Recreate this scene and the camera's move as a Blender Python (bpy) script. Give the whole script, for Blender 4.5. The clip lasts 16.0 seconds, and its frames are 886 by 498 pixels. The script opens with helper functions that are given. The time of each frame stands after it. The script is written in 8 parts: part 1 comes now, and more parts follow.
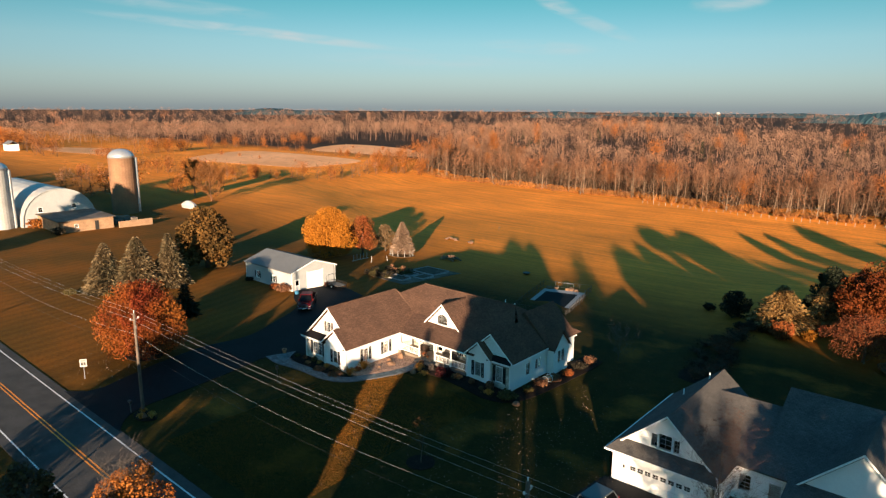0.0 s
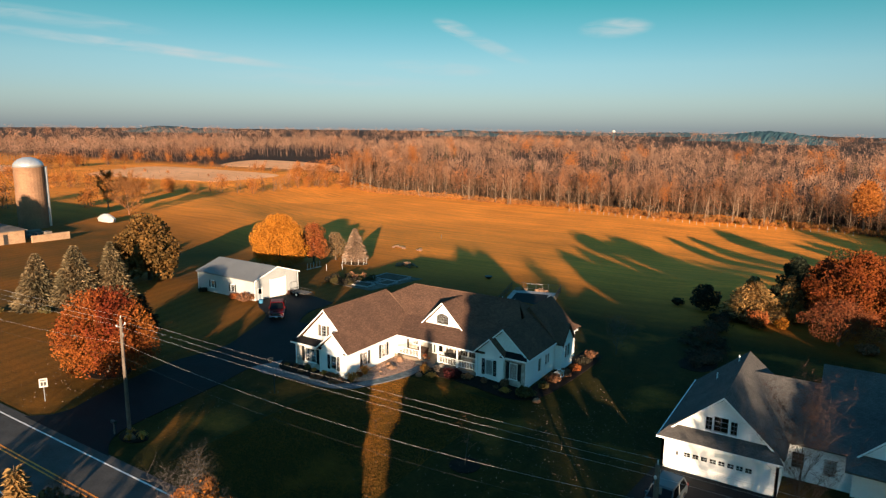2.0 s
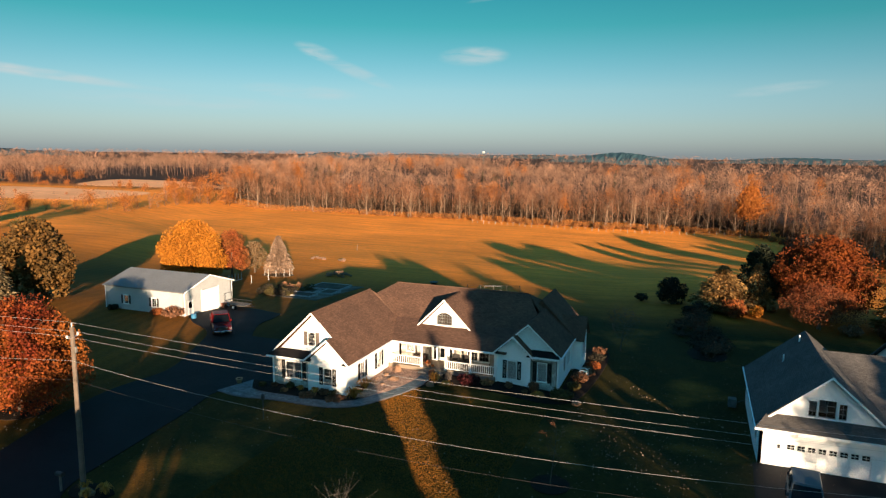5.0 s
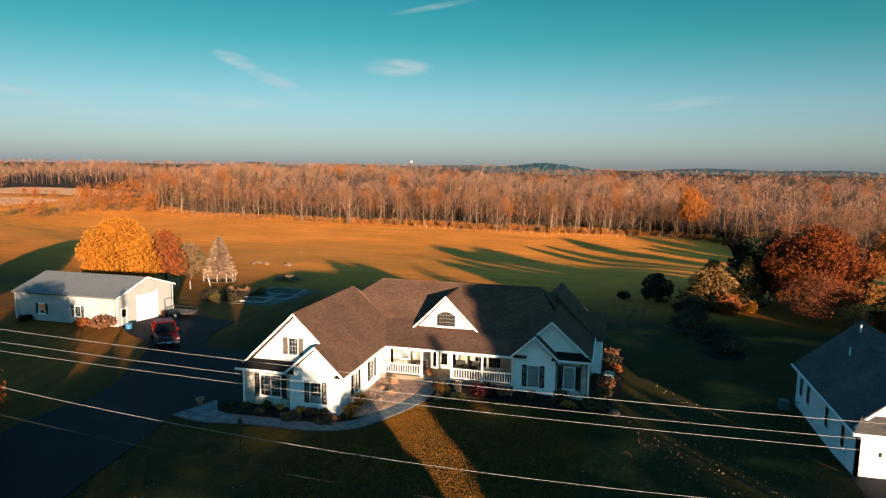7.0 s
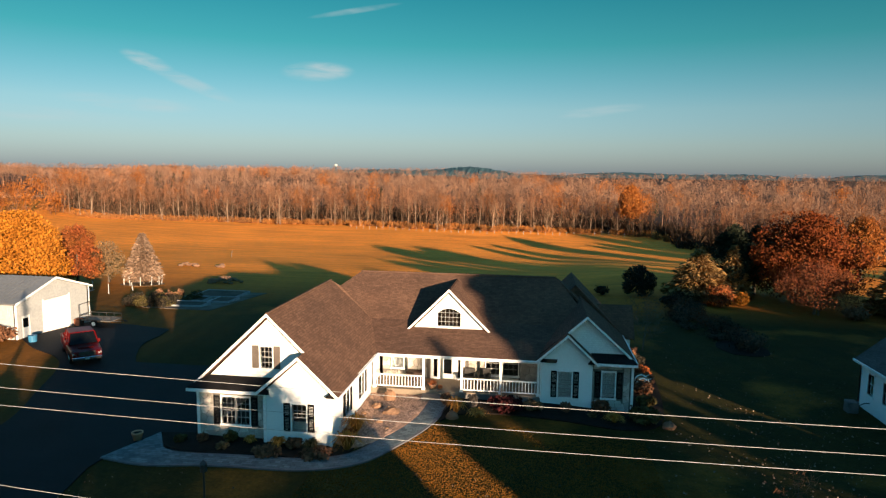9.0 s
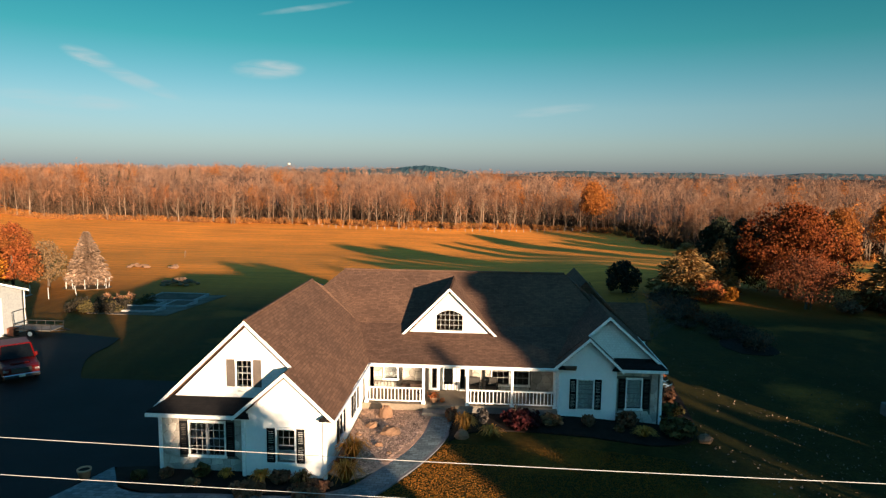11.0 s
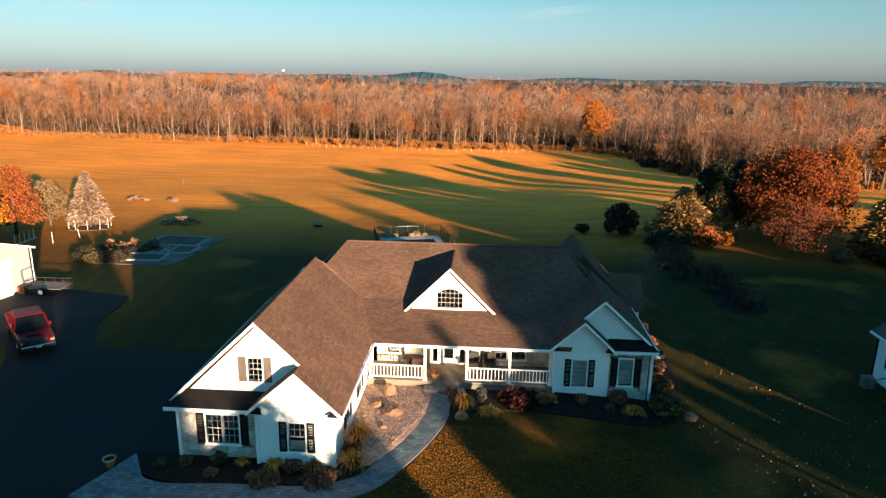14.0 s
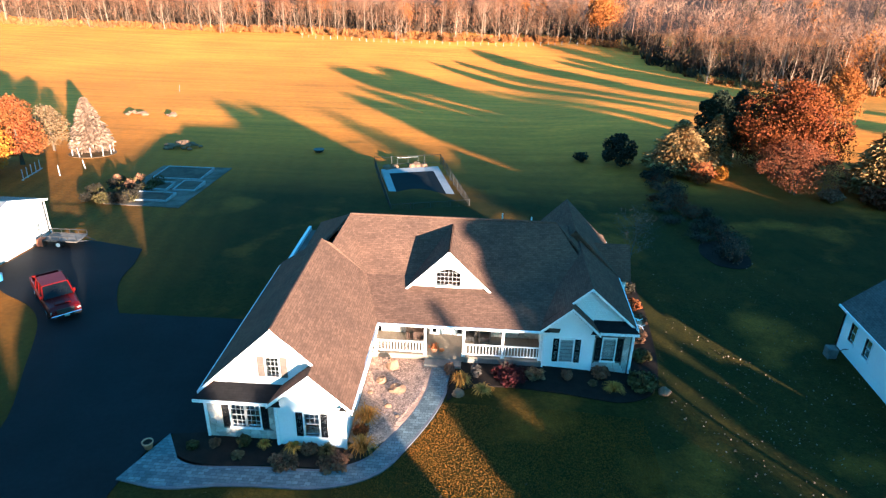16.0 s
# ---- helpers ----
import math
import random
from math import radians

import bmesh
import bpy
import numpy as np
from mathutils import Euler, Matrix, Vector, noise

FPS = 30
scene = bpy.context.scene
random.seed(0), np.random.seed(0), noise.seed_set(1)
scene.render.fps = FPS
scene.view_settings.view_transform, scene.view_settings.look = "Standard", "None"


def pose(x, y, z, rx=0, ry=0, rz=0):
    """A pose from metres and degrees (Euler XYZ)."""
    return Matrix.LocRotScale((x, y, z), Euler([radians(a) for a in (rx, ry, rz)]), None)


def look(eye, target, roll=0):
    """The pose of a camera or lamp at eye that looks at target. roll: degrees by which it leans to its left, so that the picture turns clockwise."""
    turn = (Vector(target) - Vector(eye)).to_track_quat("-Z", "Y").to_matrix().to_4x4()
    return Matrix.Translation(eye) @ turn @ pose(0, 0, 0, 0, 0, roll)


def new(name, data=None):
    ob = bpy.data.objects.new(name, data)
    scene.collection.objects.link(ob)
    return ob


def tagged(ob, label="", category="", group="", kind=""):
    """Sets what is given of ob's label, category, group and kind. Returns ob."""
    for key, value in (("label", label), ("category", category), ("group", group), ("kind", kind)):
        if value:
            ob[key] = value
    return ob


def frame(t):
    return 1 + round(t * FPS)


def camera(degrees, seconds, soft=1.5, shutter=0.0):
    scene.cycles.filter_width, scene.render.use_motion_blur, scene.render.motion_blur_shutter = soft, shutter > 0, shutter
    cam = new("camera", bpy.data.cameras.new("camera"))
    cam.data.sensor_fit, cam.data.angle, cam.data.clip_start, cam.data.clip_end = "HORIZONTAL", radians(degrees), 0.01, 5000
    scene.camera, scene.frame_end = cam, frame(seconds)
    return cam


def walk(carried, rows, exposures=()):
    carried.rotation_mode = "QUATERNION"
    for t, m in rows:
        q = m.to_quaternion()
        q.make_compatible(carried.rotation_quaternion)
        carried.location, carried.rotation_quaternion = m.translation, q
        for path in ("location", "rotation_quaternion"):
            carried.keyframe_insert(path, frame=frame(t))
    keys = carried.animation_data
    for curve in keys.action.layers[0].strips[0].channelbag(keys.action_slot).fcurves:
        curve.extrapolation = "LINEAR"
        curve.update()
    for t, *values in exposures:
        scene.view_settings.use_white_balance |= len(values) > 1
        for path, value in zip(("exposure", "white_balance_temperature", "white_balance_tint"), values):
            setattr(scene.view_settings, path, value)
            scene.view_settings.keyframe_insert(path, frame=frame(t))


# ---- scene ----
cam = camera(68.0, 16.0, soft=1.3)
PATH = [
    (0, (-4.911, 1.361, 28.355), (-6.195, 2.836, 27.933), 0.4),
    (0.5, (-7.378, 0.02, 27.542), (-8.607, 1.545, 27.135), 0.5),
    (1, (-9.846, -1.052, 26.753), (-11.018, 0.52, 26.361), 0.5),
    (1.5, (-12.42, -1.91, 25.927), (-13.536, -0.294, 25.548), 0.5),
    (2, (-15.095, -2.518, 25.028), (-16.154, -0.861, 24.664), 0.6),
    (2.5, (-17.819, -2.841, 24.172), (-18.819, -1.145, 23.822), 0.6),
    (3, (-20.529, -2.913, 23.239), (-21.47, -1.18, 22.904), 0.6),
    (3.5, (-23.276, -2.555, 22.281), (-24.159, -0.789, 21.962), 0.7),
    (4, (-25.929, -2.126, 21.499), (-26.755, -0.331, 21.189), 0.7),
    (6.5, (-37.732, 4.559, 17.339), (-38.283, 6.463, 17.078), 0.6),
    (7, (-39.8, 6.351, 16.589), (-40.3, 8.271, 16.334), 0.7),
    (7.5, (-41.807, 8.242, 15.937), (-42.25, 10.175, 15.685), 0.7),
    (8, (-43.696, 10.329, 15.215), (-44.084, 12.275, 14.968), 0.7),
    (8.5, (-45.439, 12.393, 14.538), (-45.77, 14.351, 14.295), 0.7),
    (9, (-47.097, 14.631, 13.837), (-47.371, 16.597, 13.599), 0.7),
    (9.5, (-48.573, 16.716, 13.269), (-48.788, 18.69, 13.034), 0.7),
    (12, (-50.395, 19.593, 12.848), (-50.526, 21.573, 12.594), 0.6),
    (12.5, (-50.376, 19.587, 13.68), (-50.509, 21.558, 13.369), 0.7),
    (13, (-50.411, 19.528, 14.654), (-50.542, 21.489, 14.283), 0.7),
    (13.5, (-50.457, 19.497, 15.79), (-50.585, 21.444, 15.351), 0.8),
    (14, (-50.488, 19.491, 17.041), (-50.613, 21.42, 16.529), 0.8),
    (14.5, (-50.5, 19.548, 18.462), (-50.622, 21.455, 17.871), 0.9),
    (15, (-50.557, 19.553, 20.026), (-50.674, 21.432, 19.351), 1.0),
    (15.5, (-50.549, 19.533, 21.765), (-50.663, 21.377, 21.0), 1.0),
    (16, (-50.57, 19.541, 23.634), (-50.68, 21.345, 22.777), 1.2),
]
walk(cam, [(t, look(eye, target, roll)) for t, eye, target, roll in PATH],
     exposures=[(0.0, 2.48, 6500, 10), (4.0, 2.48, 6500, 10), (9.5, 2.44, 6500, 10), (12.5, 2.5, 6500, 10), (14.0, 2.85, 6500, 10), (14.5, 3.08, 6450, 10), (15.0, 3.36, 5900, 10), (16.0, 3.9, 5450, 10)])

# ---- light: low sun from the south-east, clear sky ----
SUN_AZ = Vector((0.56, -0.8285, 0.0)).normalized()
SUN_EL = radians(8.3)
TO_SUN = (SUN_AZ * math.cos(SUN_EL) + Vector((0, 0, math.sin(SUN_EL)))).normalized()
sun_data = bpy.data.lights.new("sun", "SUN")
sun_data.energy, sun_data.angle, sun_data.color = 3.1, radians(0.55), (1.0, 0.73, 0.48)
sun = new("sun", sun_data)
sun.matrix_world = look(TO_SUN * 200, (0, 0, 0))

world = bpy.data.worlds.new("sky")
scene.world = world
world.use_nodes = True
wn, wl = world.node_tree.nodes, world.node_tree.links
wn.clear()


def wnode(kind, **values):
    n = wn.new(kind)
    for key, value in values.items():
        setattr(n, key, value)
    return n


w_out, w_bg, w_sky = wnode("ShaderNodeOutputWorld"), wnode("ShaderNodeBackground"), wnode("ShaderNodeTexSky", sky_type="NISHITA", sun_disc=False)
w_sky.sun_elevation = SUN_EL
w_sky.sun_rotation = math.atan2(SUN_AZ.x, SUN_AZ.y)
w_sky.altitude, w_sky.air_density, w_sky.dust_density, w_sky.ozone_density = 150, 1.0, 0.6, 3.0
w_bg.inputs["Strength"].default_value = 0.067
w_tint = wnode("ShaderNodeMix", data_type="RGBA", blend_type="MULTIPLY")
w_tint.inputs[0].default_value = 1.0
w_co = wnode("ShaderNodeTexCoord")
w_sep = wnode("ShaderNodeSeparateXYZ")
w_grade = wnode("ShaderNodeValToRGB")
ge = w_grade.color_ramp.elements
ge[0].position, ge[0].color = 0.0, (0.28, 0.345, 0.58, 1)
ge[1].position, ge[1].color = 0.3, (0.026, 0.27, 0.21, 1)
ge.new(0.09).color = (0.33, 0.38, 0.393, 1)
ge.new(0.04).color = (0.335, 0.365, 0.465, 1)
ge.new(0.18).color = (0.1, 0.335, 0.262, 1)
ge.new(0.55).color = (0.36, 0.82, 0.82, 1)
ge.new(1.0).color = (0.45, 0.88, 0.87, 1)
wl.new(w_co.outputs["Generated"], w_sep.inputs[0])
wl.new(w_sep.outputs[2], w_grade.inputs[0])
wl.new(w_grade.outputs[0], w_tint.inputs[7])
w_map = wnode("ShaderNodeMapping")
w_map.inputs["Scale"].default_value = (5.0, 5.0, 26.0)
w_noise = wnode("ShaderNodeTexNoise")
w_noise.inputs["Scale"].default_value, w_noise.inputs["Detail"].default_value, w_noise.inputs["Distortion"].default_value = 3.2, 7.0, 0.6
w_ramp = wnode("ShaderNodeValToRGB")
w_ramp.color_ramp.elements[0].position, w_ramp.color_ramp.elements[1].position = 0.3, 0.68
w_cloud = wnode("ShaderNodeMix", data_type="RGBA", blend_type="MIX")
w_cloud.inputs[7].default_value = (1.55, 1.75, 1.78, 1)
wl.new(w_co.outputs["Generated"], w_map.inputs["Vector"])
wl.new(w_map.outputs[0], w_noise.inputs["Vector"])
wl.new(w_noise.outputs["Fac"], w_ramp.inputs[0])


def wmath(op, a, b):
    n = wnode("ShaderNodeMath", operation=op)
    for sock, v in zip(n.inputs, (a, b)):
        if isinstance(v, (int, float)):
            sock.default_value = v
        else:
            wl.new(v, sock)
    return n.outputs[0]


def wisp(start, end, width, strength):
    """A streak of cirrus between two directions of the sky, soft at its ends and sides."""
    a, b = Vector(start).normalized(), Vector(end).normalized()
    c = (a + b).normalized()
    along = (b - a).normalized()
    across = c.cross(along).normalized()
    out = []
    for axis, reach in ((along, (b - a).length / 2), (across, width)):
        dot = wnode("ShaderNodeVectorMath", operation="DOT_PRODUCT")
        dot.inputs[1].default_value = axis / reach
        wl.new(w_co.outputs["Generated"], dot.inputs[0])
        off = wmath("SUBTRACT", dot.outputs["Value"], c.dot(axis) / reach)
        out.append(wmath("MULTIPLY", off, off))
    fall = wnode("ShaderNodeMapRange", interpolation_type="SMOOTHSTEP")
    fall.inputs["From Min"].default_value, fall.inputs["From Max"].default_value = 1.0, 0.0
    fall.inputs["To Max"].default_value = strength
    wl.new(wmath("ADD", out[0], out[1]), fall.inputs["Value"])
    facing = wnode("ShaderNodeVectorMath", operation="DOT_PRODUCT")
    facing.inputs[1].default_value = c
    wl.new(w_co.outputs["Generated"], facing.inputs[0])
    return wmath("MULTIPLY", fall.outputs[0], wmath("GREATER_THAN", facing.outputs["Value"], 0.5))


veil = None
for q in (((-0.37, 0.917, 0.137), (-0.262, 0.953, 0.141), 0.016, 0.8), ((-0.55, 0.82, 0.152), (-0.49, 0.862, 0.128), 0.012, 0.85), ((-0.53, 0.835, 0.14), (-0.42, 0.9, 0.09), 0.011, 0.45),
          ((-0.93, 0.33, 0.118), (-0.66, 0.75, 0.076), 0.0085, 0.75), ((-0.94, 0.3, 0.14), (-0.80, 0.59, 0.12), 0.012, 0.4), ((-0.62, 0.775, 0.09), (-0.46, 0.885, 0.08), 0.012, 0.4),
          ((-0.33, 0.92, 0.21), (-0.19, 0.95, 0.235), 0.005, 0.35), ((0.02, 0.99, 0.08), (0.16, 0.98, 0.095), 0.009, 0.35), ((-0.8, 0.59, 0.07), (-0.5, 0.86, 0.06), 0.012, 0.25)):
    v = wisp(*q)
    veil = v if veil is None else wmath("MAXIMUM", veil, v)
w_half = wnode("ShaderNodeMath", operation="MULTIPLY")
wl.new(w_ramp.outputs[0], w_half.inputs[0])
wl.new(veil, w_half.inputs[1])
wl.new(w_sky.outputs[0], w_tint.inputs[6])
wl.new(w_half.outputs[0], w_cloud.inputs[0])
wl.new(w_tint.outputs[2], w_cloud.inputs[6])
wl.new(w_cloud.outputs[2], w_bg.inputs["Color"])
wl.new(w_bg.outputs[0], w_out.inputs[0])


# ---- materials ----
def mat(name, base, rough=0.7, second=None, scale=3.0, bump=0.0, bump_scale=30.0, deep=0.03, metal=0.0, island=None, stain=0.0, extra=None, grain=0.35):
    """A surface with colour variation at two scales (patches and grain), relief, and optional variation from piece to piece."""
    m = bpy.data.materials.new(name)
    m.use_nodes = True
    nt = m.node_tree
    bs = nt.nodes["Principled BSDF"]
    bs.inputs["Roughness"].default_value, bs.inputs["Metallic"].default_value = rough, metal
    if rough >= 0.72 and not metal:
        bs.inputs["Specular IOR Level"].default_value = 0.08
    geo = nt.nodes.new("ShaderNodeNewGeometry")
    co = geo.outputs["Position"]

    def tex(s, detail=4.0, vec=None):
        n = nt.nodes.new("ShaderNodeTexNoise")
        n.inputs["Scale"].default_value, n.inputs["Detail"].default_value = s, detail
        nt.links.new(vec or co, n.inputs["Vector"])
        return n.outputs["Fac"]

    def mix(fac, a, b, blend="MIX"):
        n = nt.nodes.new("ShaderNodeMix")
        n.data_type, n.blend_type = "RGBA", blend
        for sock, v in ((n.inputs[0], fac), (n.inputs[6], a), (n.inputs[7], b)):
            if isinstance(v, (tuple, list)):
                sock.default_value = (*v[:3], 1)
            elif isinstance(v, (int, float)):
                sock.default_value = v
            else:
                nt.links.new(v, sock)
        return n.outputs[2]

    def ramp(fac, a, b):
        n = nt.nodes.new("ShaderNodeMapRange")
        n.inputs["From Min"].default_value, n.inputs["From Max"].default_value = a, b
        nt.links.new(fac, n.inputs["Value"])
        return n.outputs[0]

    second = second or tuple(c * 0.75 for c in base)
    col = mix(ramp(tex(scale), 0.35, 0.65), base, second)
    col = mix(grain, col, mix(ramp(tex(scale * 11), 0.3, 0.7), (0.55, 0.55, 0.55), (1.35, 1.35, 1.35)), "MULTIPLY")
    if stain:
        col = mix(ramp(tex(scale * 0.23, 6), 0.5, 0.75), col, mix(stain, col, (0.2, 0.17, 0.13), "MULTIPLY"))
    if island:
        if isinstance(island, str):
            info = nt.nodes.new("ShaderNodeObjectInfo").outputs["Random"]
            lo, hi = 0.72, 1.25
        else:
            info = geo.outputs["Random Per Island"]
            lo, hi = island
        col = mix(1.0, col, mix(info, (lo, lo, lo), (hi, hi, hi)), "MULTIPLY")
    if extra:
        col = extra(nt, mix, tex, ramp, col, geo)
    nt.links.new(col, bs.inputs["Base Color"])
    if bump:
        b = nt.nodes.new("ShaderNodeBump")
        b.inputs["Strength"].default_value, b.inputs["Distance"].default_value = bump, deep
        nt.links.new(tex(bump_scale), b.inputs["Height"])
        nt.links.new(b.outputs[0], bs.inputs["Normal"])
    return m


def uv_brick(base, mortar, w, h, size, offset=0.5, relief=0.4, sway=0.5):
    """For mat(extra=): courses of pieces laid along a face, in metres."""
    def extra(nt, mix, tex, ramp, col, geo):
        uv = nt.nodes.new("ShaderNodeUVMap").outputs[0]
        br = nt.nodes.new("ShaderNodeTexBrick")
        br.offset = offset
        br.inputs["Scale"].default_value = 1.0
        br.inputs["Brick Width"].default_value, br.inputs["Row Height"].default_value = w, h
        br.inputs["Mortar Size"].default_value, br.inputs["Mortar Smooth"].default_value = size, 0.3
        br.inputs["Color1"].default_value, br.inputs["Color2"].default_value = (1 + sway, 1 + sway, 1 + sway, 1), (1 - sway, 1 - sway, 1 - sway, 1)
        br.inputs["Mortar"].default_value = (*mortar, 1)
        nt.links.new(uv, br.inputs["Vector"])
        b = nt.nodes.new("ShaderNodeBump")
        b.inputs["Strength"].default_value, b.inputs["Distance"].default_value, b.invert = relief, 0.02, True
        nt.links.new(br.outputs["Fac"], b.inputs["Height"])
        nt.links.new(b.outputs[0], nt.nodes["Principled BSDF"].inputs["Normal"])
        return mix(1.0, col, br.outputs["Color"], "MULTIPLY")
    return extra


def lap_siding(row):
    """Clapboard: a saw-tooth relief of boards, each leaning out to its lower edge."""
    def extra(nt, mix, tex, ramp, col, geo):
        uv = nt.nodes.new("ShaderNodeUVMap").outputs[0]
        sep = nt.nodes.new("ShaderNodeSeparateXYZ")
        nt.links.new(uv, sep.inputs[0])
        div = nt.nodes.new("ShaderNodeMath")
        div.operation = "DIVIDE"
        div.inputs[1].default_value = row
        nt.links.new(sep.outputs[1], div.inputs[0])
        fr = nt.nodes.new("ShaderNodeMath")
        fr.operation = "FRACT"
        nt.links.new(div.outputs[0], fr.inputs[0])
        b = nt.nodes.new("ShaderNodeBump")
        b.inputs["Strength"].default_value, b.inputs["Distance"].default_value, b.invert = 0.5, 0.015, True
        nt.links.new(fr.outputs[0], b.inputs["Height"])
        nt.links.new(b.outputs[0], nt.nodes["Principled BSDF"].inputs["Normal"])
        return col
    return extra


def grass_extra(nt, mix, tex, ramp, col, geo):
    """Mown lawn round the houses, long straw-coloured hay field beyond; worn and leaf-strewn patches. Lawn is darkened
    for its shade, hay brightened for the low sun.
    """
    sep = nt.nodes.new("ShaderNodeSeparateXYZ")
    nt.links.new(geo.outputs["Position"], sep.inputs[0])
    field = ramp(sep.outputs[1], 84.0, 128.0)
    # hay base colour raised to make up for sunlight at a grazing angle
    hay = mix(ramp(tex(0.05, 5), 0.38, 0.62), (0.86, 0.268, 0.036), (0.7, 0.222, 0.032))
    wv = nt.nodes.new("ShaderNodeTexWave")
    wv.inputs["Scale"].default_value, wv.inputs["Distortion"].default_value, wv.inputs["Detail"].default_value = 0.16, 2.5, 3.0
    wv.bands_direction = "X"
    mp = nt.nodes.new("ShaderNodeMapping")
    mp.inputs["Rotation"].default_value = (0, 0, radians(-12))
    nt.links.new(geo.outputs["Position"], mp.inputs[0])
    nt.links.new(mp.outputs[0], wv.inputs["Vector"])
    lawn = mix(0.14, col, mix(wv.outputs["Fac"], (0.6, 0.6, 0.6), (1.4, 1.4, 1.4)), "MULTIPLY")
    lawn = mix(ramp(tex(0.14, 6), 0.56, 0.76), lawn, (0.2, 0.08, 0.012))
    lawn = mix(0.4, lawn, mix(ramp(tex(2.2, 6), 0.35, 0.7), (0.6, 0.65, 0.6), (1.4, 1.3, 1.1)), "MULTIPLY")
    lawn = mix(0.45, lawn, mix(ramp(tex(7.0, 8), 0.3, 0.7), (0.35, 0.4, 0.35), (1.65, 1.6, 1.5)), "MULTIPLY")
    # west lawn gets a brighter colour, standing in for the sun on it
    west = ramp(sep.outputs[0], -72.0, -84.0)
    dry = mix(0.22, mix(ramp(tex(0.09, 5), 0.38, 0.62), (0.185, 0.068, 0.0102), (0.11, 0.052, 0.0095)), mix(wv.outputs["Fac"], (0.55, 0.55, 0.5), (1.4, 1.4, 1.3)), "MULTIPLY")
    dry = mix(0.5, dry, mix(ramp(tex(3.0, 8), 0.3, 0.7), (0.5, 0.55, 0.5), (1.5, 1.4, 1.3)), "MULTIPLY")
    lawn = mix(west, lawn, dry)
    hay = mix(0.3, hay, mix(ramp(tex(1.1, 8), 0.3, 0.7), (0.55, 0.6, 0.6), (1.4, 1.35, 1.3)), "MULTIPLY")
    rows = nt.nodes.new("ShaderNodeMapping")
    rows.inputs["Rotation"].default_value, rows.inputs["Scale"].default_value = (0, 0, radians(9)), (0.035, 0.55, 1.0)
    nt.links.new(geo.outputs["Position"], rows.inputs[0])
    hay = mix(0.55, hay, mix(ramp(tex(1.0, 6, rows.outputs[0]), 0.32, 0.68), (0.66, 0.68, 0.7), (1.3, 1.28, 1.22)), "MULTIPLY")
    # ground under the woods, its litter colour darkened for the interior shade
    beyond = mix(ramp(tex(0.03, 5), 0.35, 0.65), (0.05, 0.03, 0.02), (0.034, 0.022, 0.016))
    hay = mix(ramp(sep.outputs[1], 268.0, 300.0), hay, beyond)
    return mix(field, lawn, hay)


M = {}
# lawn base colours near black, with the shade over the lawn painted in
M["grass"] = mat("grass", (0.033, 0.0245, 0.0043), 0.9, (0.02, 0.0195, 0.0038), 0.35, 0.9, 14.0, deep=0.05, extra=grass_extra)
M["asphalt_road"] = mat("asphalt_road", (0.075, 0.07, 0.066), 0.85, (0.055, 0.053, 0.05), 0.6, 0.3, 60, stain=0.5)
M["asphalt_drive"] = mat("asphalt_drive", (0.0078, 0.009, 0.0105), 0.75, (0.011, 0.0125, 0.0145), 0.35, 0.25, 50)
M["line_white"] = mat("line_white", (0.7, 0.7, 0.68), 0.7, (0.5, 0.5, 0.48), 4)
M["line_yellow"] = mat("line_yellow", (0.75, 0.25, 0.015), 0.7, (0.6, 0.2, 0.015), 4)
M["paver"] = mat("paver", (0.125, 0.157, 0.168), 0.85, (0.092, 0.116, 0.126), 1.4, extra=uv_brick(None, (0.45, 0.45, 0.45), 0.3, 0.2, 0.012, sway=0.28))
M["paver_edge"] = mat("paver_edge", (0.13, 0.13, 0.14), 0.85, (0.1, 0.1, 0.11), 2)
M["mulch"] = mat("mulch", (0.012, 0.0095, 0.008), 0.95, (0.02, 0.014, 0.011), 1.5, 1.0, 14)
M["siding"] = mat("siding", (0.74, 0.755, 0.76), 0.55, (0.7, 0.715, 0.72), 0.7, extra=lap_siding(0.11), grain=0.08)
M["gable_siding"] = mat("gable_siding", (0.74, 0.755, 0.76), 0.6, (0.7, 0.715, 0.72), 0.7, extra=uv_brick(None, (0.8, 0.8, 0.8), 0.16, 0.13, 0.008, sway=0.05), grain=0.08)
M["trim"] = mat("trim", (0.78, 0.785, 0.785), 0.45, (0.75, 0.755, 0.75), 1.0)
M["muntin"] = mat("muntin", (0.34, 0.34, 0.34), 0.5, (0.3, 0.3, 0.3), 1.0)
M["shingle"] = mat("shingle", (0.11, 0.062, 0.043), 0.95, (0.086, 0.05, 0.036), 0.5, extra=uv_brick(None, (0.6, 0.6, 0.6), 0.3, 0.14, 0.01, sway=0.17))
M["shingle_grey"] = mat("shingle_grey", (0.095, 0.088, 0.083), 0.95, (0.074, 0.069, 0.066), 0.5, extra=uv_brick(None, (0.55, 0.55, 0.55), 0.3, 0.14, 0.01, sway=0.13))
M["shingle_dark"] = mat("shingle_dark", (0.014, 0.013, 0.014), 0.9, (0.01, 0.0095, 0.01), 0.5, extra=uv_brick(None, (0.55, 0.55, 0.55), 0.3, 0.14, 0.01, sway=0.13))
M["shutter_black"] = mat("shutter_black", (0.009, 0.01, 0.012), 0.78, scale=2)
M["shutter_tan"] = mat("shutter_tan", (0.125, 0.1, 0.085), 0.6, scale=2)
M["stone"] = mat("stone", (0.5, 0.465, 0.42), 0.9, (0.33, 0.305, 0.275), 1.7, 0.6, 18, island="object")
M["mortar"] = mat("mortar", (0.13, 0.12, 0.11), 0.95, scale=4)
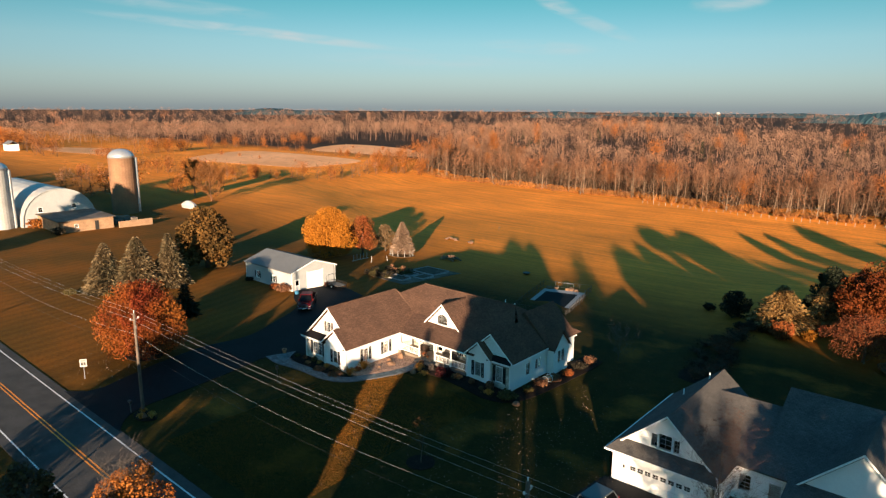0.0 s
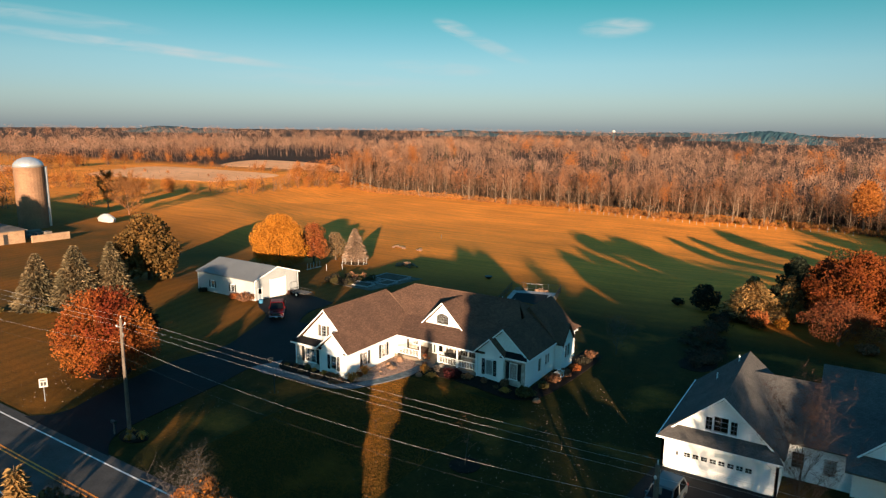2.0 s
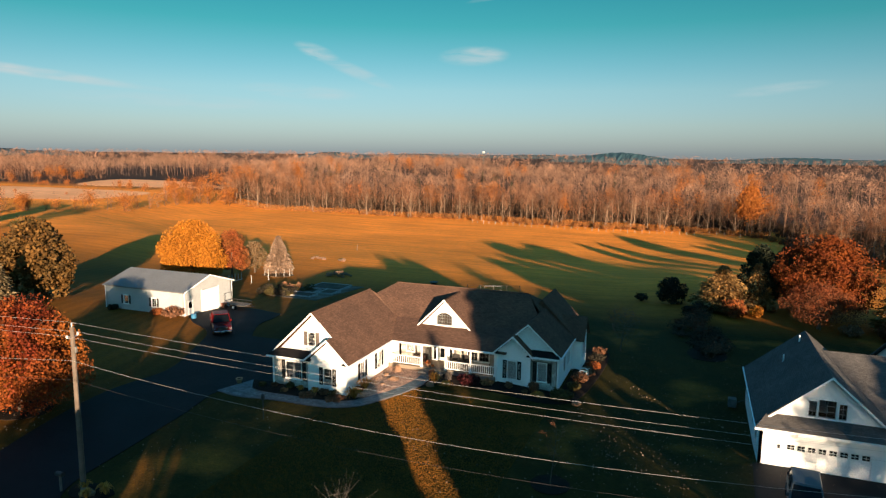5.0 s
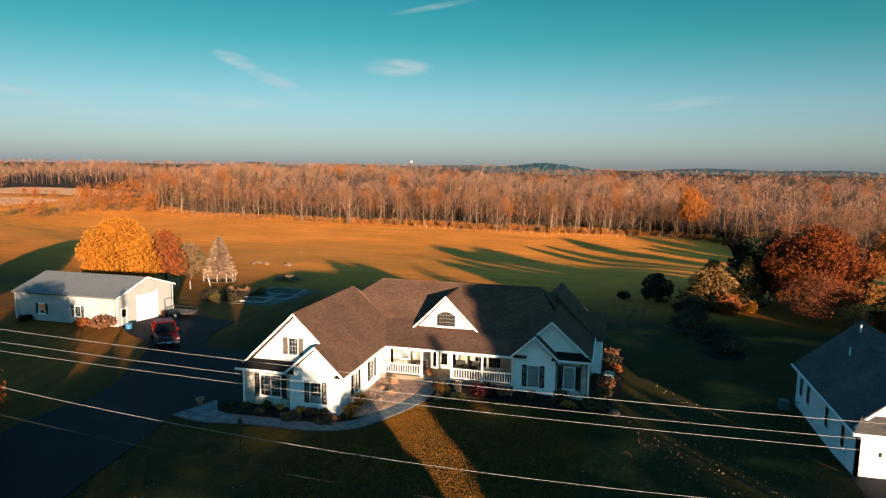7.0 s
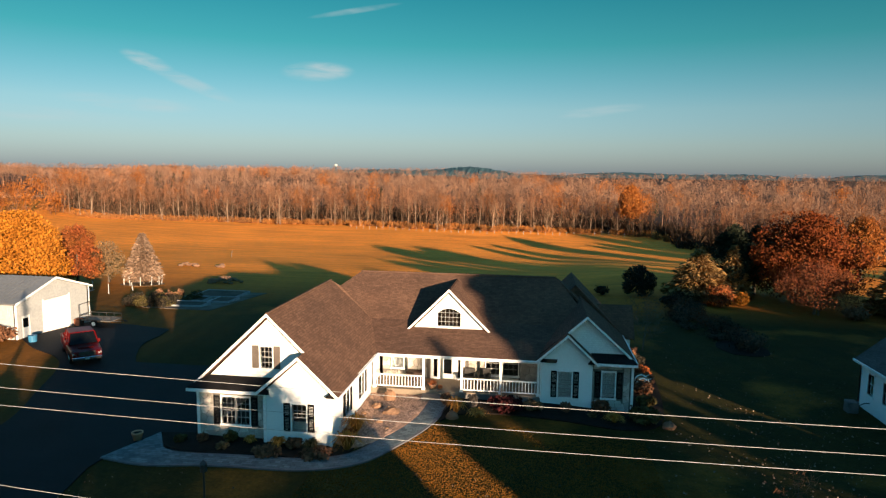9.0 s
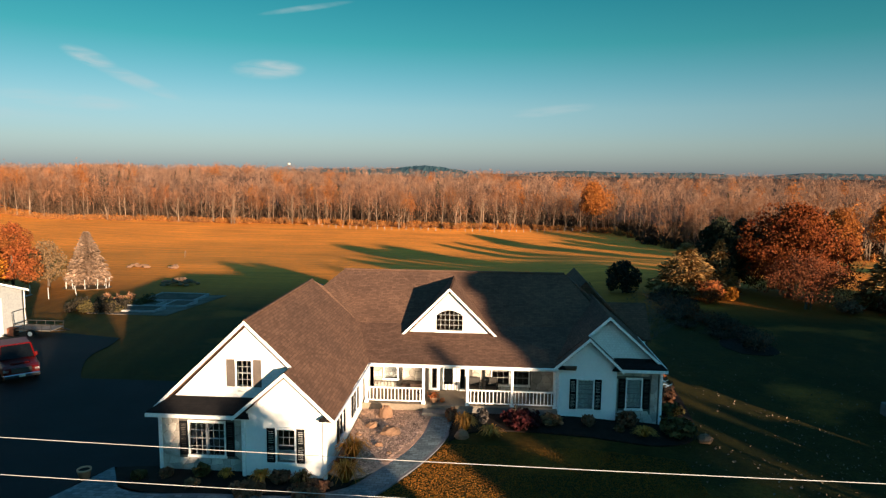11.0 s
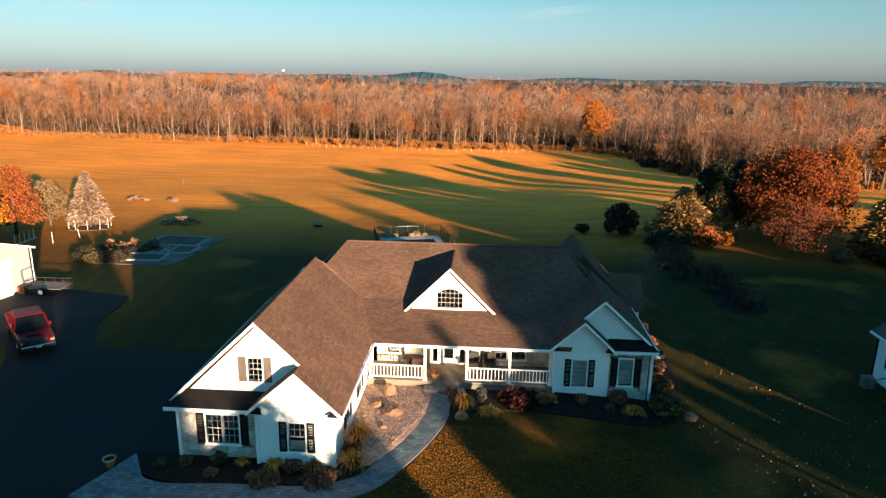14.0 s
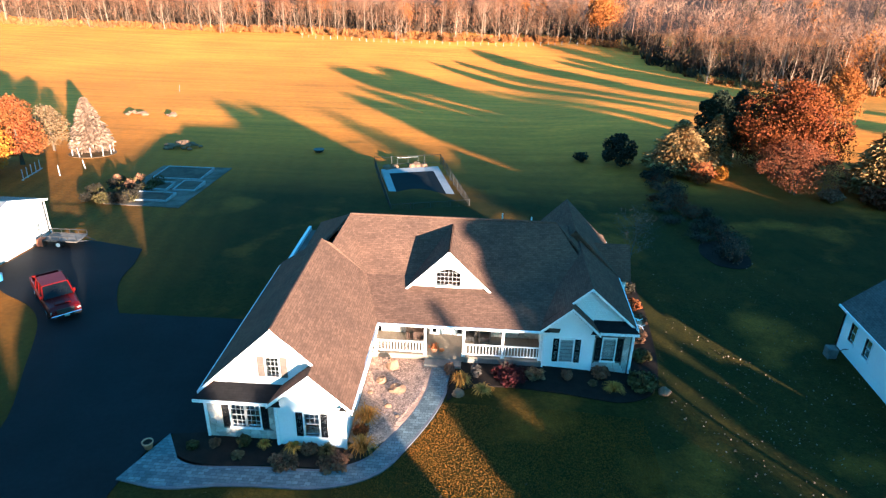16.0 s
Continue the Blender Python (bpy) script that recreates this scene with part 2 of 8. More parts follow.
M["concrete"] = mat("concrete", (0.14, 0.13, 0.12), 0.9, (0.11, 0.105, 0.1), 1.2, 0.2, 20)
M["porch_floor"] = mat("porch_floor", (0.216, 0.174, 0.132), 0.8, (0.192, 0.156, 0.12), 1.0)
M["interior"] = mat("interior", (0.12, 0.11, 0.1), 0.9, scale=1)
M["metal_roof"] = mat("metal_roof", (0.15, 0.155, 0.16), 0.6, (0.13, 0.135, 0.14), 0.4, metal=0.1)
M["steel_siding"] = mat("steel_siding", (0.36, 0.375, 0.385), 0.6, (0.32, 0.335, 0.345), 0.6)
M["galvanised"] = mat("galvanised", (0.5, 0.52, 0.54), 0.4, (0.4, 0.42, 0.44), 0.5, metal=0.6)
M["white_metal"] = mat("white_metal", (0.42, 0.42, 0.41), 0.5, (0.34, 0.34, 0.33), 0.3)
M["silo_stave"] = mat("silo_stave", (0.25, 0.14, 0.085), 0.9, (0.19, 0.11, 0.07), 0.3, stain=0.5)
M["block"] = mat("block", (0.38, 0.24, 0.15), 0.9, (0.3, 0.19, 0.12), 0.7, extra=uv_brick(None, (0.75, 0.75, 0.75), 0.42, 0.21, 0.02, sway=0.1))
M["old_roof"] = mat("old_roof", (0.12, 0.1, 0.09), 0.9, (0.2, 0.16, 0.13), 0.4, stain=0.6)
M["wood_pole"] = mat("wood_pole", (0.14, 0.11, 0.09), 0.9, (0.1, 0.08, 0.065), 2.0, 0.5, 25)
M["cable"] = mat("cable", (0.42, 0.42, 0.42), 0.5, scale=3)
M["ceramic"] = mat("ceramic", (0.6, 0.58, 0.55), 0.3, scale=3)
M["bark"] = mat("bark", (0.1, 0.075, 0.055), 0.95, (0.065, 0.05, 0.04), 1.0, 0.6, 8)


def patchy(small, large, tint, share):
    """For mat(extra=): crowns that differ from tree to tree, and stands of another hue."""
    def extra(nt, mix, tex, ramp, col, geo):
        col = mix(1.0, col, mix(ramp(tex(small, 2), 0.34, 0.66), (0.45, 0.43, 0.42), (1.5, 1.5, 1.5)), "MULTIPLY")
        return mix(ramp(tex(large, 3), 1 - share, 1.12 - share), col, mix(1.0, col, tint, "MULTIPLY"))
    return extra


M["bark_pale"] = mat("bark_pale", (0.205, 0.135, 0.092), 0.95, (0.1, 0.062, 0.04), 0.25, island=(0.4, 1.45))
M["twig"] = mat("twig", (0.165, 0.083, 0.05), 0.95, (0.2, 0.092, 0.048), 0.05, island=(0.55, 1.4), extra=patchy(0.16, 0.035, (1.5, 0.95, 0.5), 0.42))
M["bark_white"] = mat("bark_white", (0.3, 0.215, 0.155), 0.95, (0.17, 0.118, 0.08), 0.25, island=(0.55, 1.3))
M["twig_far"] = mat("twig_far", (0.15, 0.092, 0.067), 0.95, (0.18, 0.1, 0.066), 0.02, island=(0.55, 1.45), extra=patchy(0.085, 0.013, (1.35, 0.92, 0.6), 0.42))
# brown darkened to paint the dim interior of the wood
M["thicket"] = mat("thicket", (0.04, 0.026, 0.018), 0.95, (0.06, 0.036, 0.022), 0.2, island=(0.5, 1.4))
M["brush"] = mat("brush", (0.17, 0.075, 0.03), 0.95, (0.26, 0.1, 0.026), 0.12, island=(0.5, 1.5))
M["twig_grey"] = mat("twig_grey", (0.085, 0.072, 0.064), 0.95, (0.065, 0.055, 0.05), 0.3, island=(0.6, 1.4))
M["twig_red"] = mat("twig_red", (0.1, 0.052, 0.036), 0.95, (0.075, 0.045, 0.034), 0.3, island=(0.6, 1.4))
M["boulder"] = mat("boulder", (0.2, 0.115, 0.072), 0.9, (0.14, 0.085, 0.057), 1.2, 0.7, 8)
M["gravel"] = mat("gravel", (0.42, 0.26, 0.185), 0.95, (0.28, 0.18, 0.13), 2.0, 1.0, 16, island=(0.5, 1.5))
M["rubber"] = mat("rubber", (0.015, 0.015, 0.016), 0.8, scale=4)
M["chrome"] = mat("chrome", (0.6, 0.6, 0.62), 0.2, scale=4, metal=1.0)
M["truck_red"] = mat("truck_red", (0.085, 0.002, 0.0016), 0.35, (0.072, 0.002, 0.0016), 1.0)
M["truck_red"].node_tree.nodes["Principled BSDF"].inputs["Specular IOR Level"].default_value = 0.15
M["dark_plastic"] = mat("dark_plastic", (0.03, 0.027, 0.026), 0.6, scale=4)
M["wicker"] = mat("wicker", (0.05, 0.024, 0.014), 0.7, (0.035, 0.017, 0.01), 6)
M["dark_glass"] = mat("dark_glass", (0.004, 0.005, 0.006), 0.12, scale=1)
M["dark_glass"].node_tree.nodes["Principled BSDF"].inputs["Specular IOR Level"].default_value = 0.18
M["lamp_glass"] = mat("lamp_glass", (0.3, 0.3, 0.31), 0.15, scale=5)
M["terracotta"] = mat("terracotta", (0.45, 0.26, 0.16), 0.8, (0.38, 0.22, 0.135), 4)
M["pumpkin"] = mat("pumpkin", (0.35, 0.09, 0.012), 0.6, (0.28, 0.07, 0.012), 6)
M["pool_cover"] = mat("pool_cover", (0.007, 0.009, 0.011), 0.8, (0.01, 0.012, 0.014), 0.5)
M["plot_soil"] = mat("plot_soil", (0.075, 0.06, 0.045), 0.95, (0.15, 0.125, 0.105), 0.6, 0.8, 9)
M["bed_earth"] = mat("bed_earth", (0.06, 0.048, 0.038), 0.95, (0.11, 0.085, 0.065), 0.9, 0.8, 9)
M["timber_pale"] = mat("timber_pale", (0.3, 0.3, 0.31), 0.85, (0.22, 0.22, 0.225), 1.5, 0.3, 30)
M["pool_deck"] = mat("pool_deck", (0.3, 0.3, 0.295), 0.85, (0.25, 0.245, 0.24), 0.8)
M["wood_grey"] = mat("wood_grey", (0.15, 0.14, 0.13), 0.9, (0.1, 0.094, 0.088), 2.0, 0.3, 30)
M["wood_white"] = mat("wood_white", (0.4, 0.39, 0.37), 0.7, scale=2)
M["red_brick"] = mat("red_brick", (0.17, 0.07, 0.045), 0.9, scale=3)
M["blue_plastic"] = mat("blue_plastic", (0.03, 0.16, 0.3), 0.5, scale=3)
# blue-grey of distance haze, put into the base colour of far things
M["haze_blue"] = mat("haze_blue", (0.04, 0.085, 0.1), 0.95, (0.03, 0.065, 0.08), 0.01)
M["stubble"] = mat("stubble", (0.9, 0.43, 0.2), 0.95, (0.74, 0.34, 0.15), 0.022, 0.3, 3)


def leaf_mat(name, a, b, lo=0.55, hi=1.45, patch=0.35):
    m = mat(name, a, 0.75, b, patch, island=(lo, hi))
    bs = m.node_tree.nodes["Principled BSDF"]
    bs.inputs["Specular IOR Level"].default_value = 0.15
    return m


M["leaf_yellow"] = leaf_mat("leaf_yellow", (0.36, 0.13, 0.013), (0.3, 0.105, 0.011), 0.85, 1.15)
M["leaf_orange"] = leaf_mat("leaf_orange", (0.12, 0.018, 0.005), (0.26, 0.08, 0.012), 0.75, 1.2, 0.22)
M["leaf_amber"] = leaf_mat("leaf_amber", (0.25, 0.085, 0.015), (0.2, 0.06, 0.012), 0.7, 1.3)
M["leaf_red"] = leaf_mat("leaf_red", (0.189, 0.042, 0.0126), (0.151, 0.0504, 0.0126))
M["leaf_maroon"] = leaf_mat("leaf_maroon", (0.075, 0.017, 0.007), (0.115, 0.032, 0.009), 0.6, 1.3)
M["leaf_crimson_oak"] = leaf_mat("leaf_crimson_oak", (0.1, 0.019, 0.004), (0.145, 0.036, 0.005), 0.88, 1.1, 0.45)
M["leaf_russet"] = leaf_mat("leaf_russet", (0.15, 0.036, 0.012), (0.115, 0.04, 0.016), 0.7, 1.25, 0.6)
M["leaf_oak"] = leaf_mat("leaf_oak", (0.105, 0.05, 0.012), (0.07, 0.04, 0.012))
M["leaf_tan"] = leaf_mat("leaf_tan", (0.151, 0.0924, 0.0462), (0.126, 0.0756, 0.0378))
M["needle_blue"] = leaf_mat("needle_blue", (0.2, 0.14, 0.075), (0.12, 0.095, 0.052), 0.5, 1.5)
M["needle_tan"] = leaf_mat("needle_tan", (0.34, 0.185, 0.062), (0.23, 0.135, 0.05), 0.6, 1.35)
M["needle_pale"] = leaf_mat("needle_pale", (0.3, 0.2, 0.14), (0.22, 0.145, 0.1), 0.65, 1.35)
M["needle_dark"] = leaf_mat("needle_dark", (0.016, 0.021, 0.01), (0.012, 0.016, 0.009))
M["shrub_dark"] = leaf_mat("shrub_dark", (0.022, 0.018, 0.011), (0.015, 0.013, 0.009))
M["leaf_rust"] = leaf_mat("leaf_rust", (0.16, 0.075, 0.04), (0.12, 0.055, 0.03))
M["lawn_blade"] = leaf_mat("lawn_blade", (0.215, 0.086, 0.0095), (0.13, 0.06, 0.0085), 0.85, 1.15, 0.2)
M["dry_leaf"] = leaf_mat("dry_leaf", (0.15, 0.115, 0.085), (0.1, 0.07, 0.048))
M["straw"] = leaf_mat("straw", (0.46, 0.2, 0.035), (0.38, 0.15, 0.025))

glass = bpy.data.materials.new("glass")
glass.use_nodes = True
gb = glass.node_tree.nodes["Principled BSDF"]
gb.inputs["Base Color"].default_value = (0.75, 0.8, 0.82, 1)
gb.inputs["Roughness"].default_value, gb.inputs["Transmission Weight"].default_value, gb.inputs["IOR"].default_value = 0.03, 1.0, 1.45
M["glass"] = glass


# ---- mesh helpers ----
BASE = {}


class Build:
    """Collects the faces of one mesh, in world metres."""

    def __init__(self):
        self.v, self.f = [], []

    def add(self, verts, faces):
        n = len(self.v)
        self.v += [tuple(p) for p in verts]
        self.f += [tuple(i + n for i in f) for f in faces]
        return self

    def box(self, x0, x1, y0, y1, z0, z1):
        return self.add([(x, y, z) for z in (z0, z1) for y in (y0, y1) for x in (x0, x1)],
                        [(0, 2, 3, 1), (4, 5, 7, 6), (0, 1, 5, 4), (2, 6, 7, 3), (0, 4, 6, 2), (1, 3, 7, 5)])

    def bevel_box(self, x0, x1, y0, y1, z0, z1, r):
        """A box with chamfered upright and upper edges."""
        ring = lambda a, z: [(x0 + a, y0 + r, z), (x0 + r, y0 + a, z), (x1 - r, y0 + a, z), (x1 - a, y0 + r, z), (x1 - a, y1 - r, z), (x1 - r, y1 - a, z), (x0 + r, y1 - a, z), (x0 + a, y1 - r, z)]
        return self.rings([ring(0, z0), ring(0, z1 - r), ring(r * 0.8, z1)])

    def rings(self, loops, close=True):
        """Skins loops of equal length; close: caps both ends."""
        n, k = len(loops[0]), len(loops)
        fs = [(i * n + j, i * n + (j + 1) % n, (i + 1) * n + (j + 1) % n, (i + 1) * n + j) for i in range(k - 1) for j in range(n)]
        if close:
            fs += [tuple(range(n - 1, -1, -1)), tuple((k - 1) * n + j for j in range(n))]
        return self.add([p for l in loops for p in l], fs)

    def slab(self, pts, down):
        """A polygon made thick along the vector down."""
        d = Vector(down)
        n = len(pts)
        lo = [Vector(p) + d for p in pts]
        return self.add([*pts, *lo], [tuple(range(n)), tuple(range(2 * n - 1, n - 1, -1))] + [(i, n + i, n + (i + 1) % n, (i + 1) % n) for i in range(n)])

    def tube(self, pts, radii, n=6, close=True):
        loops = []
        for i, p in enumerate(pts):
            a, b = Vector(pts[max(i - 1, 0)]), Vector(pts[min(i + 1, len(pts) - 1)])
            d = (b - a).normalized()
            u = d.orthogonal().normalized()
            if abs(d.z) < 0.98:
                u = d.cross(Vector((0, 0, 1))).normalized()
            w = d.cross(u)
            r = radii[i] if isinstance(radii, (list, tuple)) else radii
            loops.append([Vector(p) + (u * math.cos(t) + w * math.sin(t)) * r for t in (2 * math.pi * j / n for j in range(n))])
        return self.rings(loops, close)

    def beam(self, p, q, thick, high, drop=0.0):
        """A board on edge from p to q: thick across, high upwards from drop below the line."""
        p, q = Vector(p), Vector(q)
        d = (q - p)
        s = Vector((d.y, -d.x, 0)).normalized() * thick / 2
        u = Vector((0, 0, high))
        o = Vector((0, 0, -drop))
        return self.add([p - s + o, p + s + o, q + s + o, q - s + o, p - s + o + u, p + s + o + u, q + s + o + u, q - s + o + u],
                        [(0, 3, 2, 1), (4, 5, 6, 7), (0, 1, 5, 4), (2, 3, 7, 6), (1, 2, 6, 5), (0, 4, 7, 3)])

    def panel(self, o, u, outer, holes, inward):
        """An upright wall: outline and holes given along u and upwards from o, made thick along inward."""
        from mathutils.geometry import tessellate_polygon
        o, u, inward = Vector(o), Vector(u), Vector(inward)
        loops = [list(outer), *[list(h) for h in holes]]
        flat = [p for l in loops for p in l]
        place = lambda p: o + u * p[0] + Vector((0, 0, p[1]))
        front = [place(p) for p in flat]
        back = [p + inward for p in front]
        n = len(flat)
        fs = []
        for tri in tessellate_polygon([[Vector((p[0], p[1], 0)) for p in l] for l in loops]):
            a, b, c = (front[i] for i in tri)
            tri = tri if (b - a).cross(c - a).dot(inward) < 0 else tri[::-1]
            fs += [tuple(tri), tuple(n + i for i in tri[::-1])]
        at = 0
        for l in loops:
            k = len(l)
            fs += [(at + i, n + at + i, n + at + (i + 1) % k, at + (i + 1) % k) for i in range(k)]
            at += k
        return self.add(front + back, fs)

    def ball(self, c, r, rough=0.0, seed=0, n=8, m=6, squash=1.0):
        """An uneven rounded lump."""
        rng = random.Random(seed)
        c = Vector(c)
        rx, ry, rz = (r, r, r * squash) if not isinstance(r, (tuple, list)) else r
        loops = []
        for i in range(1, m):
            a = math.pi * i / m
            loops.append([c + Vector((rx * math.sin(a) * math.cos(t), ry * math.sin(a) * math.sin(t), -rz * math.cos(a))) * (1 + rough * (rng.random() - 0.5)) for t in (2 * math.pi * j / n for j in range(n))])
        loops = [[c + (p - c) for p in l] for l in loops]
        return self.rings(loops)


def mesh_from(name, V, F, materials, index=None, smooth=False, uv=True):
    me = bpy.data.meshes.new(name)
    me.from_pydata([tuple(p) for p in V], [], F)
    for m in materials:
        me.materials.append(m)
    if index is not None:
        me.polygons.foreach_set("material_index", index)
    if smooth:
        me.polygons.foreach_set("use_smooth", [True] * len(me.polygons))
    me.update()
    if uv:
        layer = me.uv_layers.new(name="UVMap")
        out = []
        for p in me.polygons:
            n = p.normal
            if abs(n.z) > 0.995:
                t, w = Vector((1, 0, 0)), Vector((0, 1, 0))
            else:
                t = Vector((-n.y, n.x, 0)).normalized()
                w = n.cross(t)
            for vi in p.vertices:
                co = me.vertices[vi].co
                out += [co.dot(t), co.dot(w)]
        layer.data.foreach_set("uv", out)
    return me


def thing(name, label, category, at=(0, 0, 0), group="", kind=""):
    ob = new(name)
    ob.empty_display_size = 0.3
    ob.location = at
    BASE[ob.name] = Vector(at)
    return tagged(ob, label, category, group, kind)


def part(name, b, material, parent=None, label="", smooth=False):
    """One mesh under a thing or a part."""
    base = BASE[parent.name] if parent else Vector((0, 0, 0))
    ob = new(name, mesh_from(name, [Vector(p) - base for p in b.v], b.f, [material] if not isinstance(material, list) else material, smooth=smooth))
    if parent:
        ob.parent = parent
    BASE[ob.name] = base
    return tagged(ob, label) if label else ob


def single(name, b, material, label, category, at=None, group="", kind="", smooth=False):
    """A thing that is one mesh, with its origin at its base."""
    at = Vector(at) if at is not None else Vector((0, 0, 0))
    ob = new(name, mesh_from(name, [Vector(p) - at for p in b.v], b.f, [material] if not isinstance(material, list) else material, smooth=smooth))
    ob.location = at
    BASE[ob.name] = at
    return tagged(ob, label, category, group, kind)


def big_mesh(name, V, F, materials, index=None):
    """A large mesh from arrays: V (n, 3), F (m, k) with equal corners."""
    me = bpy.data.meshes.new(name)
    V, F = np.asarray(V, dtype=np.float32), np.asarray(F, dtype=np.int32)
    me.vertices.add(len(V))
    me.vertices.foreach_set("co", V.ravel())
    k = F.shape[1]
    me.loops.add(F.size)
    me.loops.foreach_set("vertex_index", F.ravel())
    me.polygons.add(len(F))
    me.polygons.foreach_set("loop_start", np.arange(0, F.size, k, dtype=np.int32))
    me.polygons.foreach_set("loop_total", np.full(len(F), k, dtype=np.int32))
    for m in materials:
        me.materials.append(m)
    if index is not None:
        me.polygons.foreach_set("material_index", np.asarray(index, dtype=np.int32))
    me.update(calc_edges=True)
    return me


def step(a, b, v):
    t = min(1.0, max(0.0, (v - a) / (b - a)))
    return t * t * (3 - 2 * t)


FALL = ((62, 0.0), (80, -1.15), (99, -2.5), (122, -3.6), (150, -4.7), (200, -5.8), (258, -6.2), (290, -6.3))


def ground_z(x, y):
    """The lie of the land: level at road and house, a hollow falling away to the north, gentler in the east, almost level by the farm."""
    k = min(1.3, max(0.5, 1 + (x + 90) / 150))
    east = -0.03 * k * min(max(0.0, y - 64), 215)
    mid = 0.0
    if y > 62:
        mid = FALL[-1][1]
        for (a, p), (b, q) in zip(FALL, FALL[1:]):
            if y <= b:
                mid = p + (q - p) * (y - a) / (b - a)
                break
        far_west = 90 * step(110, 190, y)
        mid *= 0.2 + 0.8 * step(-165 - far_west, -118 - far_west, x)
    z = mid + (east - mid) * step(-48, -28, x)
    z -= (1.9 + 0.8 * step(-85, -50, x)) * step(122, 186, y) * (1 - 0.8 * step(212, 255, y)) * step(-200, -120, x)
    return z - 0.85 * step(-47, -35, x) * step(38, 52, y) * (1 - step(75, 120, y))


# ---- ground, road, drive and paths ----
def ground():
    def lines(lo, hi, fine0, fine1, fine):
        out = list(np.arange(fine0, fine1 + 0.1, fine))
        s, v = fine, fine1
        while v < hi:
            s *= 1.25
            v += s
            out.append(min(v, hi))
        s, v = fine, fine0
        while v > lo:
            s *= 1.25
            v -= s
            out.insert(0, max(v, lo))
        return out
    xs, ys = lines(-4500, 4500, -130, 30, 2.5), lines(-1500, 4500, -20, 130, 2.5)
    V = [(x, y, ground_z(x, y) - 0.02) for y in ys for x in xs]
    n = len(xs)
    F = [(j * n + i, j * n + i + 1, (j + 1) * n + i + 1, (j + 1) * n + i) for j in range(len(ys) - 1) for i in range(n - 1)]
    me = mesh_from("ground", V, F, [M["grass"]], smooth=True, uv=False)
    return tagged(new("ground", me), "autumn lawn coloured dark for its shade, straw-orange hay field brightened for low sun, falling gently northwards", "ground", kind="structure")


ground()


def sheet(name, outline, z, thick, material, label, category, kind="structure", piece=1.6):
    """A paved or planted area: an outline on the ground with real thickness, following the land."""
    from mathutils.geometry import tessellate_polygon
    b = Build()
    flat = [Vector((x, y, 0)) for x, y in outline]
    todo = [[flat[i] for i in t] for t in tessellate_polygon([flat])]
    rest = lambda p, dz=0.0: (p.x, p.y, ground_z(p.x, p.y) + z + dz)
    while todo:
        p = todo.pop()
        k = max(range(3), key=lambda i: (p[i] - p[(i + 1) % 3]).length)
        if (p[k] - p[(k + 1) % 3]).length > piece:
            m = (p[k] + p[(k + 1) % 3]) / 2
            todo += [[p[k], m, p[(k + 2) % 3]], [m, p[(k + 1) % 3], p[(k + 2) % 3]]]
            continue
        if (p[1] - p[0]).cross(p[2] - p[0]).z < 0:
            p = p[::-1]
        b.add([rest(q) for q in p], [(0, 1, 2)])
    turn = sum(p.x * q.y - q.x * p.y for p, q in zip(flat, flat[1:] + flat[:1])) > 0
    for p, q in zip(flat, flat[1:] + flat[:1]):
        b.add([rest(p), rest(p, -thick), rest(q, -thick), rest(q)], [(0, 1, 2, 3) if turn else (3, 2, 1, 0)])
    return single(name, b, material, label, category, kind=kind)


def strip(name, centre, width, z, thick, material, label, category, kind="structure"):
    """A band of even width along a line."""
    b = Build()
    left, right = [], []
    for i, (x, y) in enumerate(centre):
        a, c = centre[max(i - 1, 0)], centre[min(i + 1, len(centre) - 1)]
        d = Vector((c[0] - a[0], c[1] - a[1])).normalized()
        w = width[i] if isinstance(width, (list, tuple)) else width
        left.append((x - d.y * w / 2, y + d.x * w / 2))
        right.append((x + d.y * w / 2, y - d.x * w / 2))
    loops = [[(*l, ground_z(*l) + z), (*r, ground_z(*r) + z), (*r, ground_z(*r) + z - thick), (*l, ground_z(*l) + z - thick)] for l, r in zip(left, right)]
    b.rings([l[::-1] for l in loops])
    return single(name, b, material, label, category, kind=kind)


def curve(points, n=8):
    """A smooth line through points."""
    out = []
    for i in range(len(points) - 1):
        p0, p1, p2, p3 = (Vector(points[min(max(k, 0), len(points) - 1)]) for k in (i - 1, i, i + 1, i + 2))
        for j in range(n):
            t = j / n
            out.append(tuple(0.5 * (2 * p1 + (p2 - p0) * t + (2 * p0 - 5 * p1 + 4 * p2 - p3) * t * t + (3 * p1 - p0 - 3 * p2 + p3) * t ** 3)))
    return out + [tuple(points[-1])]


road = Build().box(-700, 700, 15.2, 23.1, -0.3, 0.03)
single("road", road, M["asphalt_road"], "weathered grey asphalt country road with painted lines", "road", kind="structure")
for nm, y, w, mt in (("edge_line", 16.0, 0.13, "line_white"), ("edge_line", 22.2, 0.13, "line_white"), ("centre_line", 18.95, 0.12, "line_yellow"), ("centre_line", 19.27, 0.12, "line_yellow")):
    single(nm, Build().box(-700, 700, y - w / 2, y + w / 2, 0.0, 0.036), M[mt], "painted %s road line, slightly worn" % ("white" if mt == "line_white" else "yellow double"), "road line", kind="structure")

